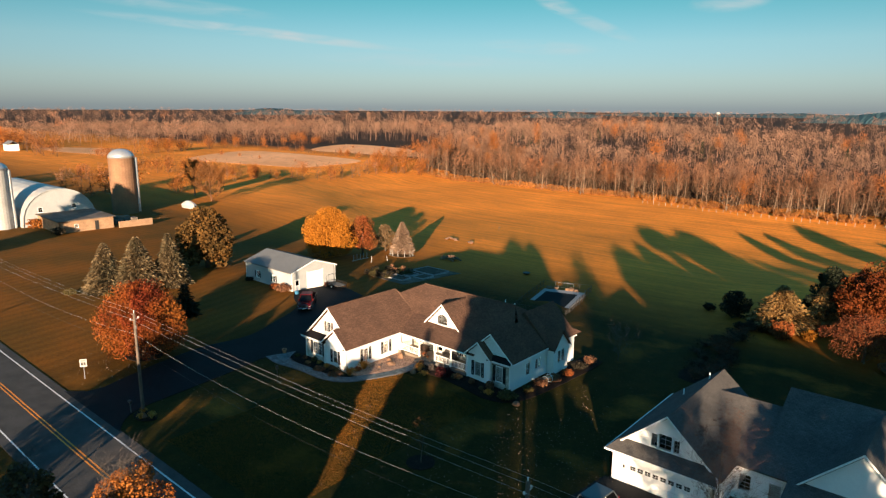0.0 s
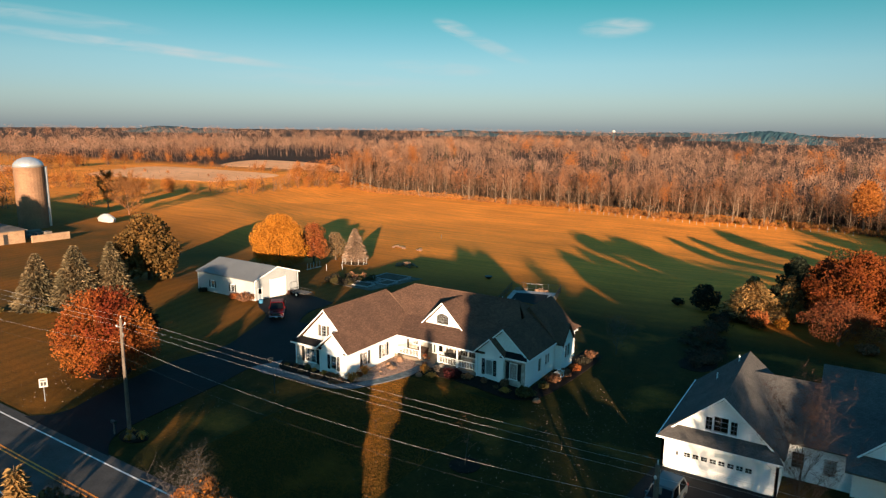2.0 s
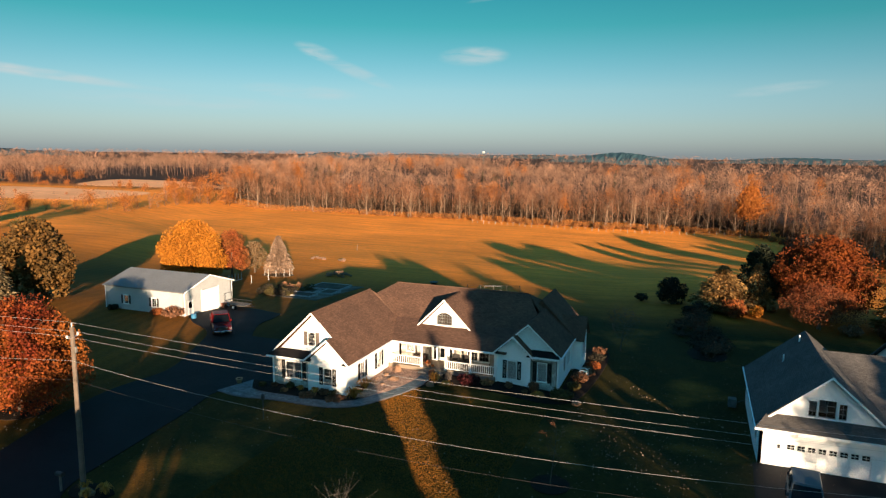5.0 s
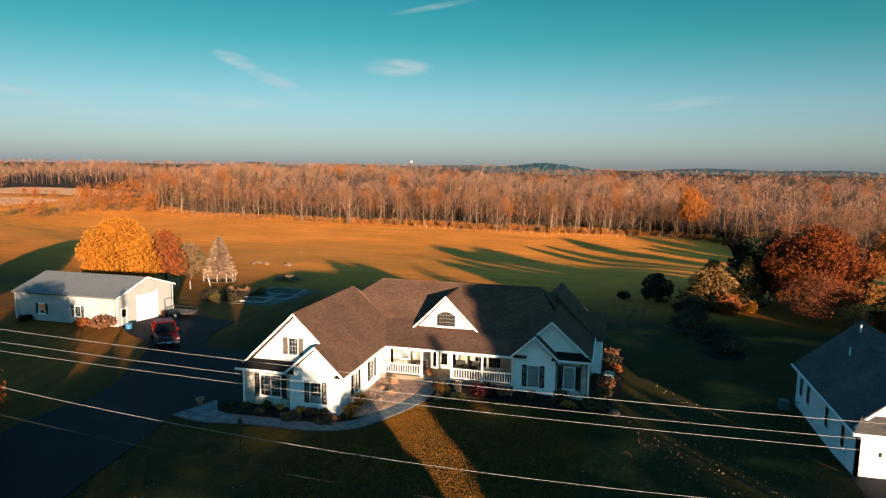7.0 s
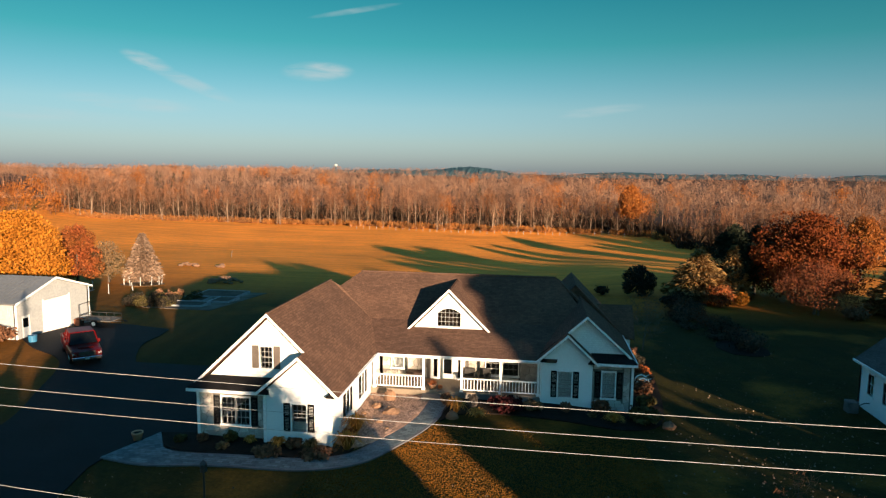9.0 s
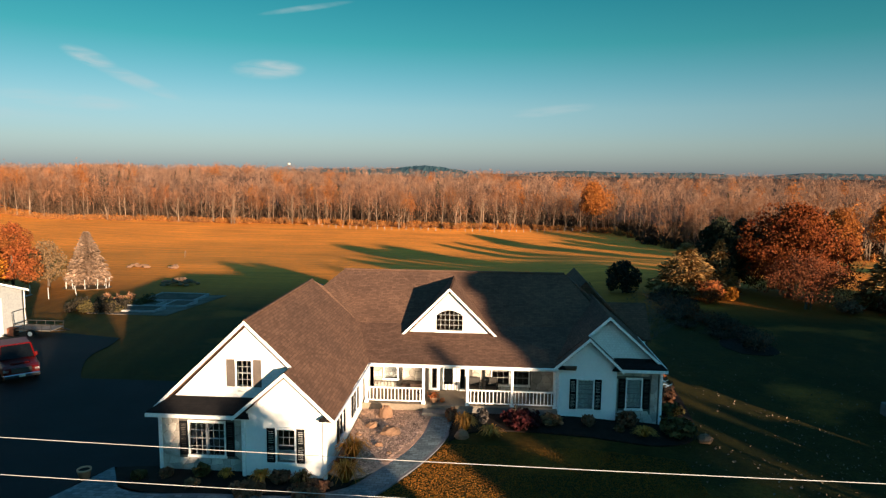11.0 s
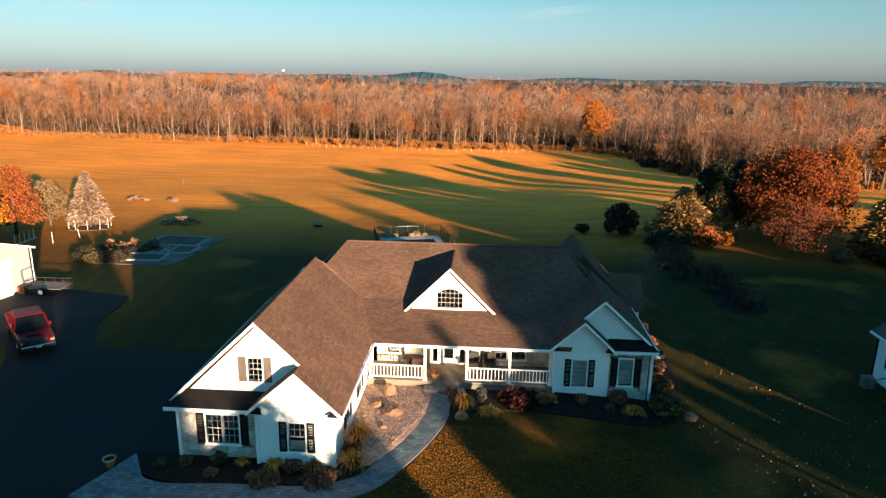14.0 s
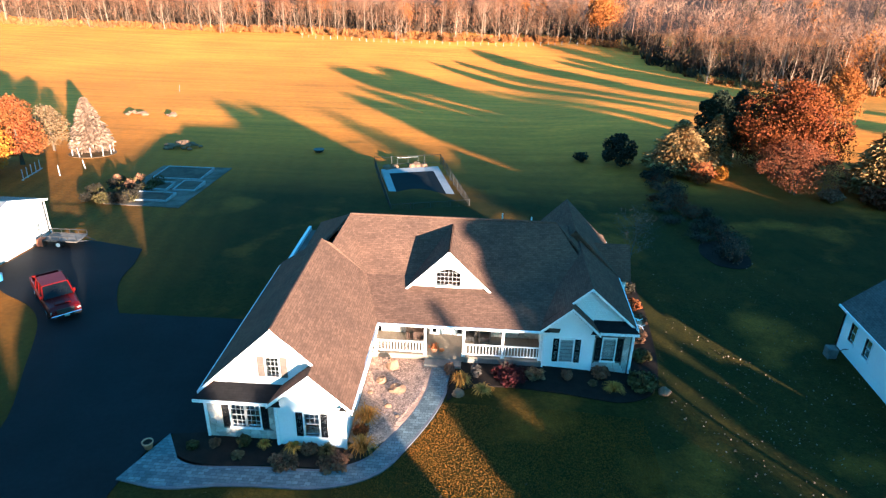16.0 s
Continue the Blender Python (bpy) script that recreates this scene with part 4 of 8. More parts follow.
for x, y in ((-41.1, 53.5), (-46.45, 53.16), (-56.85, 45.0), (-60.3, 45.0), (-64.05, 45.36)):
    part("corner_board", Build().box(x - 0.07, x + 0.07, y - 0.05, y + 0.07, -0.4 if x < -47 else -1.0, 2.66), M["trim"], house)
part("downspout", Build().tube([(-46.3, 52.95, 2.6), (-46.45, 53.12, 2.35), (-46.45, 53.12, -0.3)], 0.04, 6), M["trim"], house)
part("downspout", Build().tube([(-41.05, 60.2, 2.6), (-41.05, 60.2, -0.8)], 0.04, 6), M["trim"], house)
# east wing roofs
sx, sz = -44.95, 4.32
roof("gable_roof", [(-46.75, 52.9, EAVE - 0.02), (sx, 52.9, sz), (sx, 55.6, sz), (-46.75, 54.2, EAVE - 0.02)], M["shingle"], house)
roof("gable_roof", [(-43.2, 52.9, EAVE - 0.02), (sx, 52.9, sz), (sx, 55.6, sz), (-43.2, 54.0, EAVE - 0.02)], M["shingle"], house)
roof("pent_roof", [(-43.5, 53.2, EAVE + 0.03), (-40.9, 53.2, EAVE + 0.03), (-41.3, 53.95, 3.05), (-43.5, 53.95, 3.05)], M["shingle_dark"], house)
WX, WZ = -43.83, 5.3
roof("wing_roof", [(-46.85, 53.62, EAVE - 0.02), (WX, 53.62, WZ), (WX, 61.2, WZ), (-46.85, 61.2, EAVE - 0.02)], M["shingle"], house)
roof("wing_roof", [(-40.88, 53.62, EAVE - 0.02), (WX, 53.62, WZ), (WX, 61.2, WZ), (-40.88, 61.2, EAVE - 0.02)], M["shingle"], house)
for a, c in (((-46.79, 52.87, EAVE - 0.05), (sx, 52.87, sz)), ((sx, 52.87, sz), (-43.16, 52.87, EAVE - 0.05)), ((-45.1, 53.6, 4.15), (WX, 53.6, WZ + 0.01)), ((WX, 53.6, WZ + 0.01), (-40.84, 53.6, EAVE - 0.06))):
    rake(a, c, house)
for x0, x1 in ((-46.72, -46.15), (-43.75, -43.22)):
    part("eave_return", Build().slab([(x0, 52.94, 2.68), (x1, 52.94, 2.68), ((x0 + x1) / 2, 53.2, 2.95)], (0, 0.02, -0.08)), M["shingle_dark"], house)
fascia((-43.3, 53.17, EAVE), (-40.86, 53.17, EAVE), house)
fascia((-40.84, 53.6, EAVE), (-40.84, 60.4, EAVE), house)
NX, NZ = -44.15, 6.05
for s in (-1, 1):
    roof("rear_roof", [(NX + s * 3.3, 66.4, EAVE), (NX, 66.4, NZ), (NX, 60.4, NZ), (NX + s * 3.3, 60.4, EAVE)], M["shingle"], house)
    rake((NX + s * 3.35, 66.43, EAVE - 0.14), (NX, 66.43, NZ - 0.08), house)
wall("rear_gable", (-41.2, 60.5, 0), -E, [(-0.1, 2.7), (6.0, 2.7), (2.95, 5.9)], [], (0, 1, 0), M["shingle"], house)
wall("rear_gable", (-41.2, 66.2, 0), -E, [(0, -1.5), (5.9, -1.5), (5.9, 2.7), (2.95, 5.7), (0, 2.7)], [], (0, -1, 0), M["siding"], house)
wall("rear_wall", (-47.1, 67.3, 0), -E, rect(0, 15.9, -0.6, 2.7), [], (0, -1, 0), M["siding"], house)
fascia((-40.84, 63.8, EAVE), (-40.84, 66.4, EAVE), house)
for x, y, z in ((-49.0, 63.5, 5.6), (-47.0, 62.6, 5.8)):
    part("roof_vent", Build().tube([(x, y, z - 0.6), (x, y, z + 0.2)], 0.05, 6), M["trim"], house)


# ---- trees ----
def frame_of(d):
    d = d.normalized()
    u = d.orthogonal().normalized()
    return u, d.cross(u)


class Wood:
    """Tubes of wood and thin blades (twigs), gathered as triangles."""

    def __init__(self):
        self.v, self.f = [], []

    def tube(self, pts, r, n):
        base = len(self.v)
        for i, p in enumerate(pts):
            d = pts[min(i + 1, len(pts) - 1)] - pts[max(i - 1, 0)]
            u, w = frame_of(d)
            for j in range(n):
                t = 2 * math.pi * j / n
                self.v.append(p + (u * math.cos(t) + w * math.sin(t)) * r[i])
        for i in range(len(pts) - 1):
            for j in range(n):
                a, b = base + i * n + j, base + i * n + (j + 1) % n
                self.f += [(a, b, b + n), (a, b + n, a + n)]

    def blade(self, p, q, w, rng):
        u, v = frame_of(q - p)
        a = rng.random() * 6.28
        s = (u * math.cos(a) + v * math.sin(a)) * w
        i = len(self.v)
        self.v += [p - s, p + s, q]
        self.f.append((i, i + 1, i + 2))

    def arrays(self):
        return np.array([tuple(p) for p in self.v], dtype=np.float32).reshape(-1, 3), np.array(self.f, dtype=np.int32).reshape(-1, 3)


def bend(p, d, length, rng, n, rise=0.0, wob=0.25):
    pts = [Vector(p)]
    d = d.normalized()
    for i in range(n):
        d = (d + Vector((rng.uniform(-wob, wob), rng.uniform(-wob, wob), rng.uniform(-wob, wob) + rise))).normalized()
        pts.append(pts[-1] + d * length / n)
    return pts, d


def skeleton_tree(rng, h, spread, trunk_r, clear=0.25, limbs=9, twigs=120, sides=6, sub=3, upright=0.5, twig_len=0.12, twig_w=0.012, lean=0.04):
    """Trunk, limbs and sub-limbs; returns (wood, twig blades, limb points)."""
    wood, fine, tips = Wood(), Wood(), []
    trunk, _ = bend((0, 0, -0.2), Vector((rng.uniform(-lean, lean), rng.uniform(-lean, lean), 1)), h * 0.92, rng, 6, 0.15, 0.06)
    rr = [trunk_r * (1 - 0.85 * i / 6) for i in range(7)]
    rr[0] *= 1.35
    wood.tube(trunk, rr, sides)
    for k in range(limbs):
        t = clear + (0.95 - clear) * (k + rng.random()) / limbs
        i = min(5, int(t * 6))
        p = trunk[i].lerp(trunk[i + 1], t * 6 - i)
        a = k * 2.4 + rng.random()
        ln = spread * (1.05 - 0.55 * abs(t - 0.5) * 2 * (1 if t > 0.5 else 0.6)) * rng.uniform(0.75, 1.1)
        d = Vector((math.cos(a), math.sin(a), upright + 0.7 * t))
        pts, dd = bend(p, d, ln, rng, 4, 0.1, 0.2)
        r0 = trunk_r * 0.38 * (1.1 - t)
        wood.tube(pts, [r0, r0 * 0.75, r0 * 0.5, r0 * 0.3, r0 * 0.12], max(3, sides - 2))
        tips += pts[1:]
        for j in range(sub):
            q = pts[1 + j % 3].lerp(pts[2 + j % 3], rng.random())
            e = (dd + Vector((rng.uniform(-1, 1), rng.uniform(-1, 1), rng.uniform(-0.2, 0.9)))).normalized()
            ps, _ = bend(q, e, ln * rng.uniform(0.3, 0.55), rng, 3, 0.12, 0.2)
            wood.tube(ps, [r0 * 0.4, r0 * 0.28, r0 * 0.16, r0 * 0.05], 3)
            tips += ps[1:]
    tips += trunk[3:]
    for k in range(twigs):
        p = rng.choice(tips)
        d = Vector((rng.gauss(0, 0.7), rng.gauss(0, 0.7), rng.uniform(-0.2, 1.2))).normalized()
        fine.blade(p, p + d * h * twig_len * rng.uniform(0.5, 1.3), h * 0.001 + twig_w, rng)
    return wood, fine, tips


def cards(P, size, rng, flat=0.0, aspect=1.0):
    """Leaf clumps: small tilted squares, bent in the middle, at the points P (n, 3)."""
    n = len(P)
    nrm = rng.normal(size=(n, 3))
    nrm[:, 2] = nrm[:, 2] * (1 - flat) + flat
    nrm /= np.linalg.norm(nrm, axis=1, keepdims=True)
    ref = rng.normal(size=(n, 3))
    u = np.cross(nrm, ref)
    u /= np.linalg.norm(u, axis=1, keepdims=True)
    w = np.cross(nrm, u)
    s = (size * rng.uniform(0.6, 1.35, size=(n, 1))) / 2
    k = nrm * s * rng.uniform(-0.5, 0.5, size=(n, 1))
    V = np.stack([P - u * s - w * s * aspect, P + u * s * 1.1 - w * s * 0.7 * aspect + k, P + u * s * 0.8 + w * s * aspect, P - u * s * 0.9 + w * s * 0.8 * aspect + k], axis=1).reshape(-1, 3)
    i = np.arange(n)[:, None] * 4
    F = np.concatenate([i + np.array([[0, 1, 2]]), i + np.array([[0, 2, 3]])], axis=0)
    return V, F


def tree_parts(name, label, category, at, pieces, group=""):
    """A tree standing at a point; pieces: (part name, V, F, material, label)."""
    x, y = at
    ob = thing(name, label, category, (x, y, ground_z(x, y) - 0.05), group)
    for nm, V, F, mt, lb in pieces:
        o = new(nm, big_mesh(nm, V, F, [M[mt]]))
        o.parent = ob
        BASE[o.name] = BASE[ob.name]
        if nm in ("twig_spray", "crown"):
            tagged(o, kind="stuff")
        if lb:
            tagged(o, lb)
    return ob


def leafy(name, label, at, h, w, leaf, seed, n=7000, size=0.34, low=0.12, bark="bark", density=1.0, lobes=26, group="", round_top=1.0, ragged=0.0):
    """A deciduous tree in leaf: trunk and limbs, and an uneven crown of many leaf clumps with gaps."""
    rng, nr = random.Random(seed), np.random.default_rng(seed)
    wood, fine, tips = skeleton_tree(rng, h * 0.85, w * 0.42, h * 0.028, 0.2, 10, 60, 7, 3, 0.5)
    c0, c1 = h * low, h
    L = []
    for k in range(lobes):
        a, t = k * 2.399 + rng.uniform(-0.4, 0.4), (k + 0.5) / lobes
        zc = c0 + (c1 - c0) * (0.12 + 0.76 * t)
        prof = math.sin(math.pi * min(1, (0.16 + 0.84 * t) ** 0.85 * round_top)) ** 0.6
        rad = w / 2 * prof * rng.uniform(0.55 - 0.2 * ragged, 0.78 + 0.16 * ragged)
        L.append((rad * math.cos(a), rad * math.sin(a), zc, w * rng.uniform(0.13 - 0.05 * ragged, 0.2)))
    L += [(0, 0, c0 + (c1 - c0) * t, w * 0.2) for t in (0.3, 0.55, 0.78)]
    L = np.array(L)
    pick = nr.integers(0, len(L), n)
    d = nr.normal(size=(n, 3))
    d /= np.linalg.norm(d, axis=1, keepdims=True)
    r = nr.uniform(0.45, 1.08, size=(n, 1)) ** 0.6
    P = L[pick, :3] + d * r * L[pick, 3:4]
    P = P[(P[:, 2] > max(c0 * 0.6, c0 - 0.04 * h)) & (P[:, 2] < c1 * 1.03)]
    hole_n = np.sin(P[:, 0] * 1.9 + seed) * np.sin(P[:, 1] * 2.1 + seed * 2) * np.sin(P[:, 2] * 1.7)
    P = P[hole_n < 0.45]
    Vw, Fw = wood.arrays()
    Vt, Ft = fine.arrays()
    Vl, Fl = cards(P, size, nr)
    return tree_parts(name, label, "tree", at, [("trunk", Vw, Fw, bark, ""), ("twig_spray", Vt, Ft, bark, ""), ("crown", Vl, Fl, leaf, "")], group)


def spruce(name, label, at, h, w, needle, seed, dens=1.0, group="", low=0.02, droop=0.35, fine=1.0):
    """A conifer: straight trunk, whorls of drooping boughs, each a fan of needle sprays."""
    rng, nr = random.Random(seed), np.random.default_rng(seed)
    wood = Wood()
    wood.tube([Vector((0, 0, h * i / 5)) for i in range(6)], [h * 0.018 * (1 - 0.95 * i / 5) for i in range(6)], 6)
    P, D, S = [], [], []
    rows = int(h * 4.2 * dens ** 0.5)
    for k in range(rows):
        t = low + (0.985 - low) * k / rows
        z = h * t
        reach = w / 2 * (1 - t) ** 0.82 * rng.uniform(0.82, 1.12) + 0.06
        m = max(5, int((9 + reach * 5.0) * dens))
        for j in range(m):
            a = 2 * math.pi * (j + rng.random()) / m + k * 0.7
            rch = reach * rng.uniform(0.68, 1.14)
            steps = max(2, int(rch * 3.4))
            for q in range(steps):
                f = (q + 0.6 + rng.random() * 0.4) / steps
                if f < 0.25 and rch > 1:
                    continue
                rad = rch * f
                side = rng.uniform(-0.22, 0.22) * rch * (1.1 - f)
                zz = z - droop * rad * rad / max(rch, 0.3) * 0.5 + 0.12 * f + rng.uniform(-0.06, 0.06)
                P.append((rad * math.cos(a) - side * math.sin(a), rad * math.sin(a) + side * math.cos(a), max(zz, 0.02)))
                D.append((math.cos(a + rng.uniform(-0.6, 0.6)), math.sin(a + rng.uniform(-0.6, 0.6)), rng.uniform(-0.35, 0.3)))
                S.append(fine * (0.27 + 0.2 * (1 - t) + rng.uniform(-0.06, 0.1)))
    P, D, S = np.array(P), np.array(D), np.array(S)[:, None]
    D /= np.linalg.norm(D, axis=1, keepdims=True)
    side = np.cross(D, nr.normal(size=D.shape) * 0.35 + np.array([[0, 0, 1.0]]))
    side /= np.linalg.norm(side, axis=1, keepdims=True)
    up = np.cross(side, D) * S * 0.35
    V = np.stack([P - D * S * 0.5, P + side * S * 0.42 + up, P + D * S * 1.25, P - side * S * 0.42 + up], axis=1).reshape(-1, 3)
    i = np.arange(len(P))[:, None] * 4
    F = np.concatenate([i + np.array([[0, 1, 2]]), i + np.array([[0, 2, 3]])], axis=0)
    Vw, Fw = wood.arrays()
    return tree_parts(name, label, "tree", at, [("trunk", Vw, Fw, "bark", ""), ("crown", V, F, needle, "")], group)


def bare(name, label, at, h, w, seed, twigs=900, bark="bark_pale", twig="twig_grey", clear=0.15, limbs=14, trunk=0.02, sub=5, upright=0.6, group="", thin=0.004):
    rng = random.Random(seed)
    wood, fine, _ = skeleton_tree(rng, h, w * 0.5, h * trunk, clear, limbs, twigs, 6, sub, upright, 0.1, thin)
    return tree_parts(name, label, "tree", at, [("trunk", *wood.arrays(), bark, ""), ("twig_spray", *fine.arrays(), twig, "")], group)


leafy("maple_tree", "round maple with dense orange-red autumn leaves by the drive", (-78.4, 33.0), 8.6, 10.0, "leaf_orange", 11, 38000, 0.135, 0.07, lobes=48)
leafy("oak_tree", "broad oak with olive-brown autumn leaves beside the spruces", (-112.0, 60.0), 10.8, 10.0, "leaf_oak", 12, 11000, 0.32, 0.05)
leafy("yellow_maple_tree", "full round maple with bright golden-yellow leaves behind the shed", (-108.3, 84.8), 9.8, 11.2, "leaf_yellow", 13, 42000, 0.165, 0.06, lobes=54)
leafy("red_maple_tree", "smaller maple with thinning red-orange leaves", (-105.8, 91.6), 8.4, 6.4, "leaf_red", 14, 12000, 0.16, 0.12, lobes=30, ragged=1.0)
leafy("tan_tree", "small tree with dry tan leaves", (-106.6, 99.0), 6.0, 5.4, "leaf_tan", 15, 5200, 0.13, 0.12, ragged=1.0)
spruce("pale_spruce", "pale sun-bleached young spruce inside a ring of stakes", (-101.0, 98.6), 7.2, 5.2, "needle_pale", 16, 3.4, fine=0.8, low=0.1, droop=0.1)
for k, (x, y, h, w) in enumerate(((-110.0, 41.8, 7.5, 5.6), (-106.8, 45.4, 8.4, 6.6), (-106.0, 50.2, 8.4, 4.9))):
    spruce("blue_spruce", "grey-green conical spruce in a row on the lawn", (x, y), h, w * 1.15, "needle_blue", 20 + k, 3.2, "row of spruces", fine=0.85)
spruce("dark_spruce", "small dark green spruce in the maple's shade", (-88.5, 43.5), 4.6, 3.8, "needle_dark", 27)
bare("bare_tree", "spreading bare tree with reddish twigs at the field's edge", (-192.5, 107.0), 9.4, 13.5, 31, 13000, "twig", "brush", 0.1, 26, sub=8, upright=0.35, thin=0.018)
bare("bare_tree", "slim bare tree at the field's edge", (-208.0, 110.0), 11.5, 8.0, 32, 6000, "twig", "brush", sub=7, thin=0.016)
bare("ornamental_tree", "small bare ornamental tree beside the east wall", (-37.7, 71.0), 3.6, 6.0, 33, 2400, "twig_grey", "twig_grey", 0.2, 16, 0.018, 6, 0.45)
bare("yard_tree", "bare many-stemmed tree before the neighbouring house", (-16.6, 42.0), 8.4, 8.5, 34, 10000, "bark", "twig_red", 0.03, 30, 0.009, 7, 1.5, thin=-0.0055)
bare("young_tree", "thin bare sapling in a mulch ring on the lawn", (-38.2, 37.0), 4.2, 2.6, 35, 260, "bark", "twig", 0.3, 8, 0.012)
leafy("amber_tree", "tall tree with golden-orange leaves at the wood's edge", (-13.8, 255.0), 17.5, 9.5, "leaf_amber", 51, 5200, 0.42, 0.3, lobes=40)
leafy("amber_tree", "slim tree with golden-orange leaves at the wood's edge", (38.0, 172.0), 13.0, 7.0, "leaf_amber", 52, 3500, 0.32, 0.3, lobes=30)
# eastern group
spruce("golden_conifer", "broad tan-green conifer lit by low sun", (-26.8, 98.5), 6.4, 8.4, "needle_tan", 41, 2.2, "eastern trees", 0.02, -0.25, 0.75)
spruce("golden_conifer", "narrow tan-green conifer lit by low sun", (-22.3, 100.5), 6.8, 4.6, "needle_tan", 42, 2.0, "eastern trees", 0.02, -0.2, 0.75)
leafy("dark_evergreen", "broad dark evergreen among autumn trees", (-21.8, 102.6), 9.6, 6.6, "needle_dark", 43, 16000, 0.2, 0.06, lobes=30, ragged=1.0)
leafy("dark_evergreen", "dark rounded evergreen among autumn trees", (-18.4, 104.6), 9.4, 6.0, "needle_dark", 44, 12000, 0.2, 0.06, lobes=30, ragged=1.0)
leafy("crimson_tree", "large round tree with orange-red autumn leaves", (-14.2, 99.4), 11.2, 12.8, "leaf_crimson_oak", 45, 42000, 0.17, 0.1, lobes=64, ragged=1.0)
leafy("crimson_tree", "low spreading red-leaved tree with pale forked trunk", (-15.8, 92.0), 5.6, 9.6, "leaf_russet", 46, 12000, 0.1, 0.25, bark="bark_pale", lobes=30, ragged=1.0)
bare("forked_tree", "pale forked stems rising through red leaves", (-15.6, 91.4), 4.6, 8.5, 53, 900, "bark_pale", "leaf_russet", 0.08, 12, 0.02, 5, 0.5, thin=0.01)
leafy("amber_tree", "slender tree with bright orange leaves behind the crimson trees", (2.0, 121.0), 10.5, 6.4, "leaf_amber", 47, 12000, 0.16, 0.15, lobes=30)
spruce("golden_conifer", "tan-green conifer beside the crimson tree", (-6.4, 92.6), 7.6, 7.0, "needle_tan", 48, 1.5, "eastern trees", 0.02, -0.2)
spruce("golden_conifer", "low tan-green conifer beside the crimson tree", (-2.6, 88.5), 6.0, 6.0, "needle_tan", 49, 1.1, "eastern trees", 0.02, -0.2)
leafy("dark_shrub_tree", "low dark rounded evergreen on the lawn", (-33.6, 100.8), 4.0, 4.8, "shrub_dark", 50, 3600, 0.2, 0.05, lobes=14)


# ---- woods ----
def scatter(protos, spots, rng):
    """Many copies of a few trees as one mesh: spots are (x, y, z, height, kind)."""
    Vs, Fs, at = [], [], 0
    for x, y, z, s, k in spots:
        V, F = protos[k]
        a = rng.uniform(0, 6.283)
        c, d = math.cos(a) * s, math.sin(a) * s
        W = np.empty_like(V)
        W[:, 0] = V[:, 0] * c - V[:, 1] * d + x
        W[:, 1] = V[:, 0] * d + V[:, 1] * c + y
        W[:, 2] = V[:, 2] * s + z
        Vs.append(W)
        Fs.append(F + at)
        at += len(V)
    return np.concatenate(Vs), np.concatenate(Fs)


EDGE = [(-900, 170), (-505, 180), (-480, 350), (-408, 388), (-340, 358), (-296, 324), (-272, 306), (-258, 280), (-238, 246), (-218, 244), (-160, 247), (-120, 249), (-100, 246), (-80, 243), (-62, 244), (-44, 246), (-24, 257), (-9, 247), (-3, 226), (0, 200), (4, 184), (12, 177), (34, 173), (80, 166), (160, 150), (400, 120), (900, 60)]


def edge_y(x):
    for (x0, y0), (x1, y1) in zip(EDGE, EDGE[1:]):
        if x0 <= x <= x1:
            return y0 + (y1 - y0) * (x - x0) / (x1 - x0)
    return 60.0 if x > 0 else 170.0


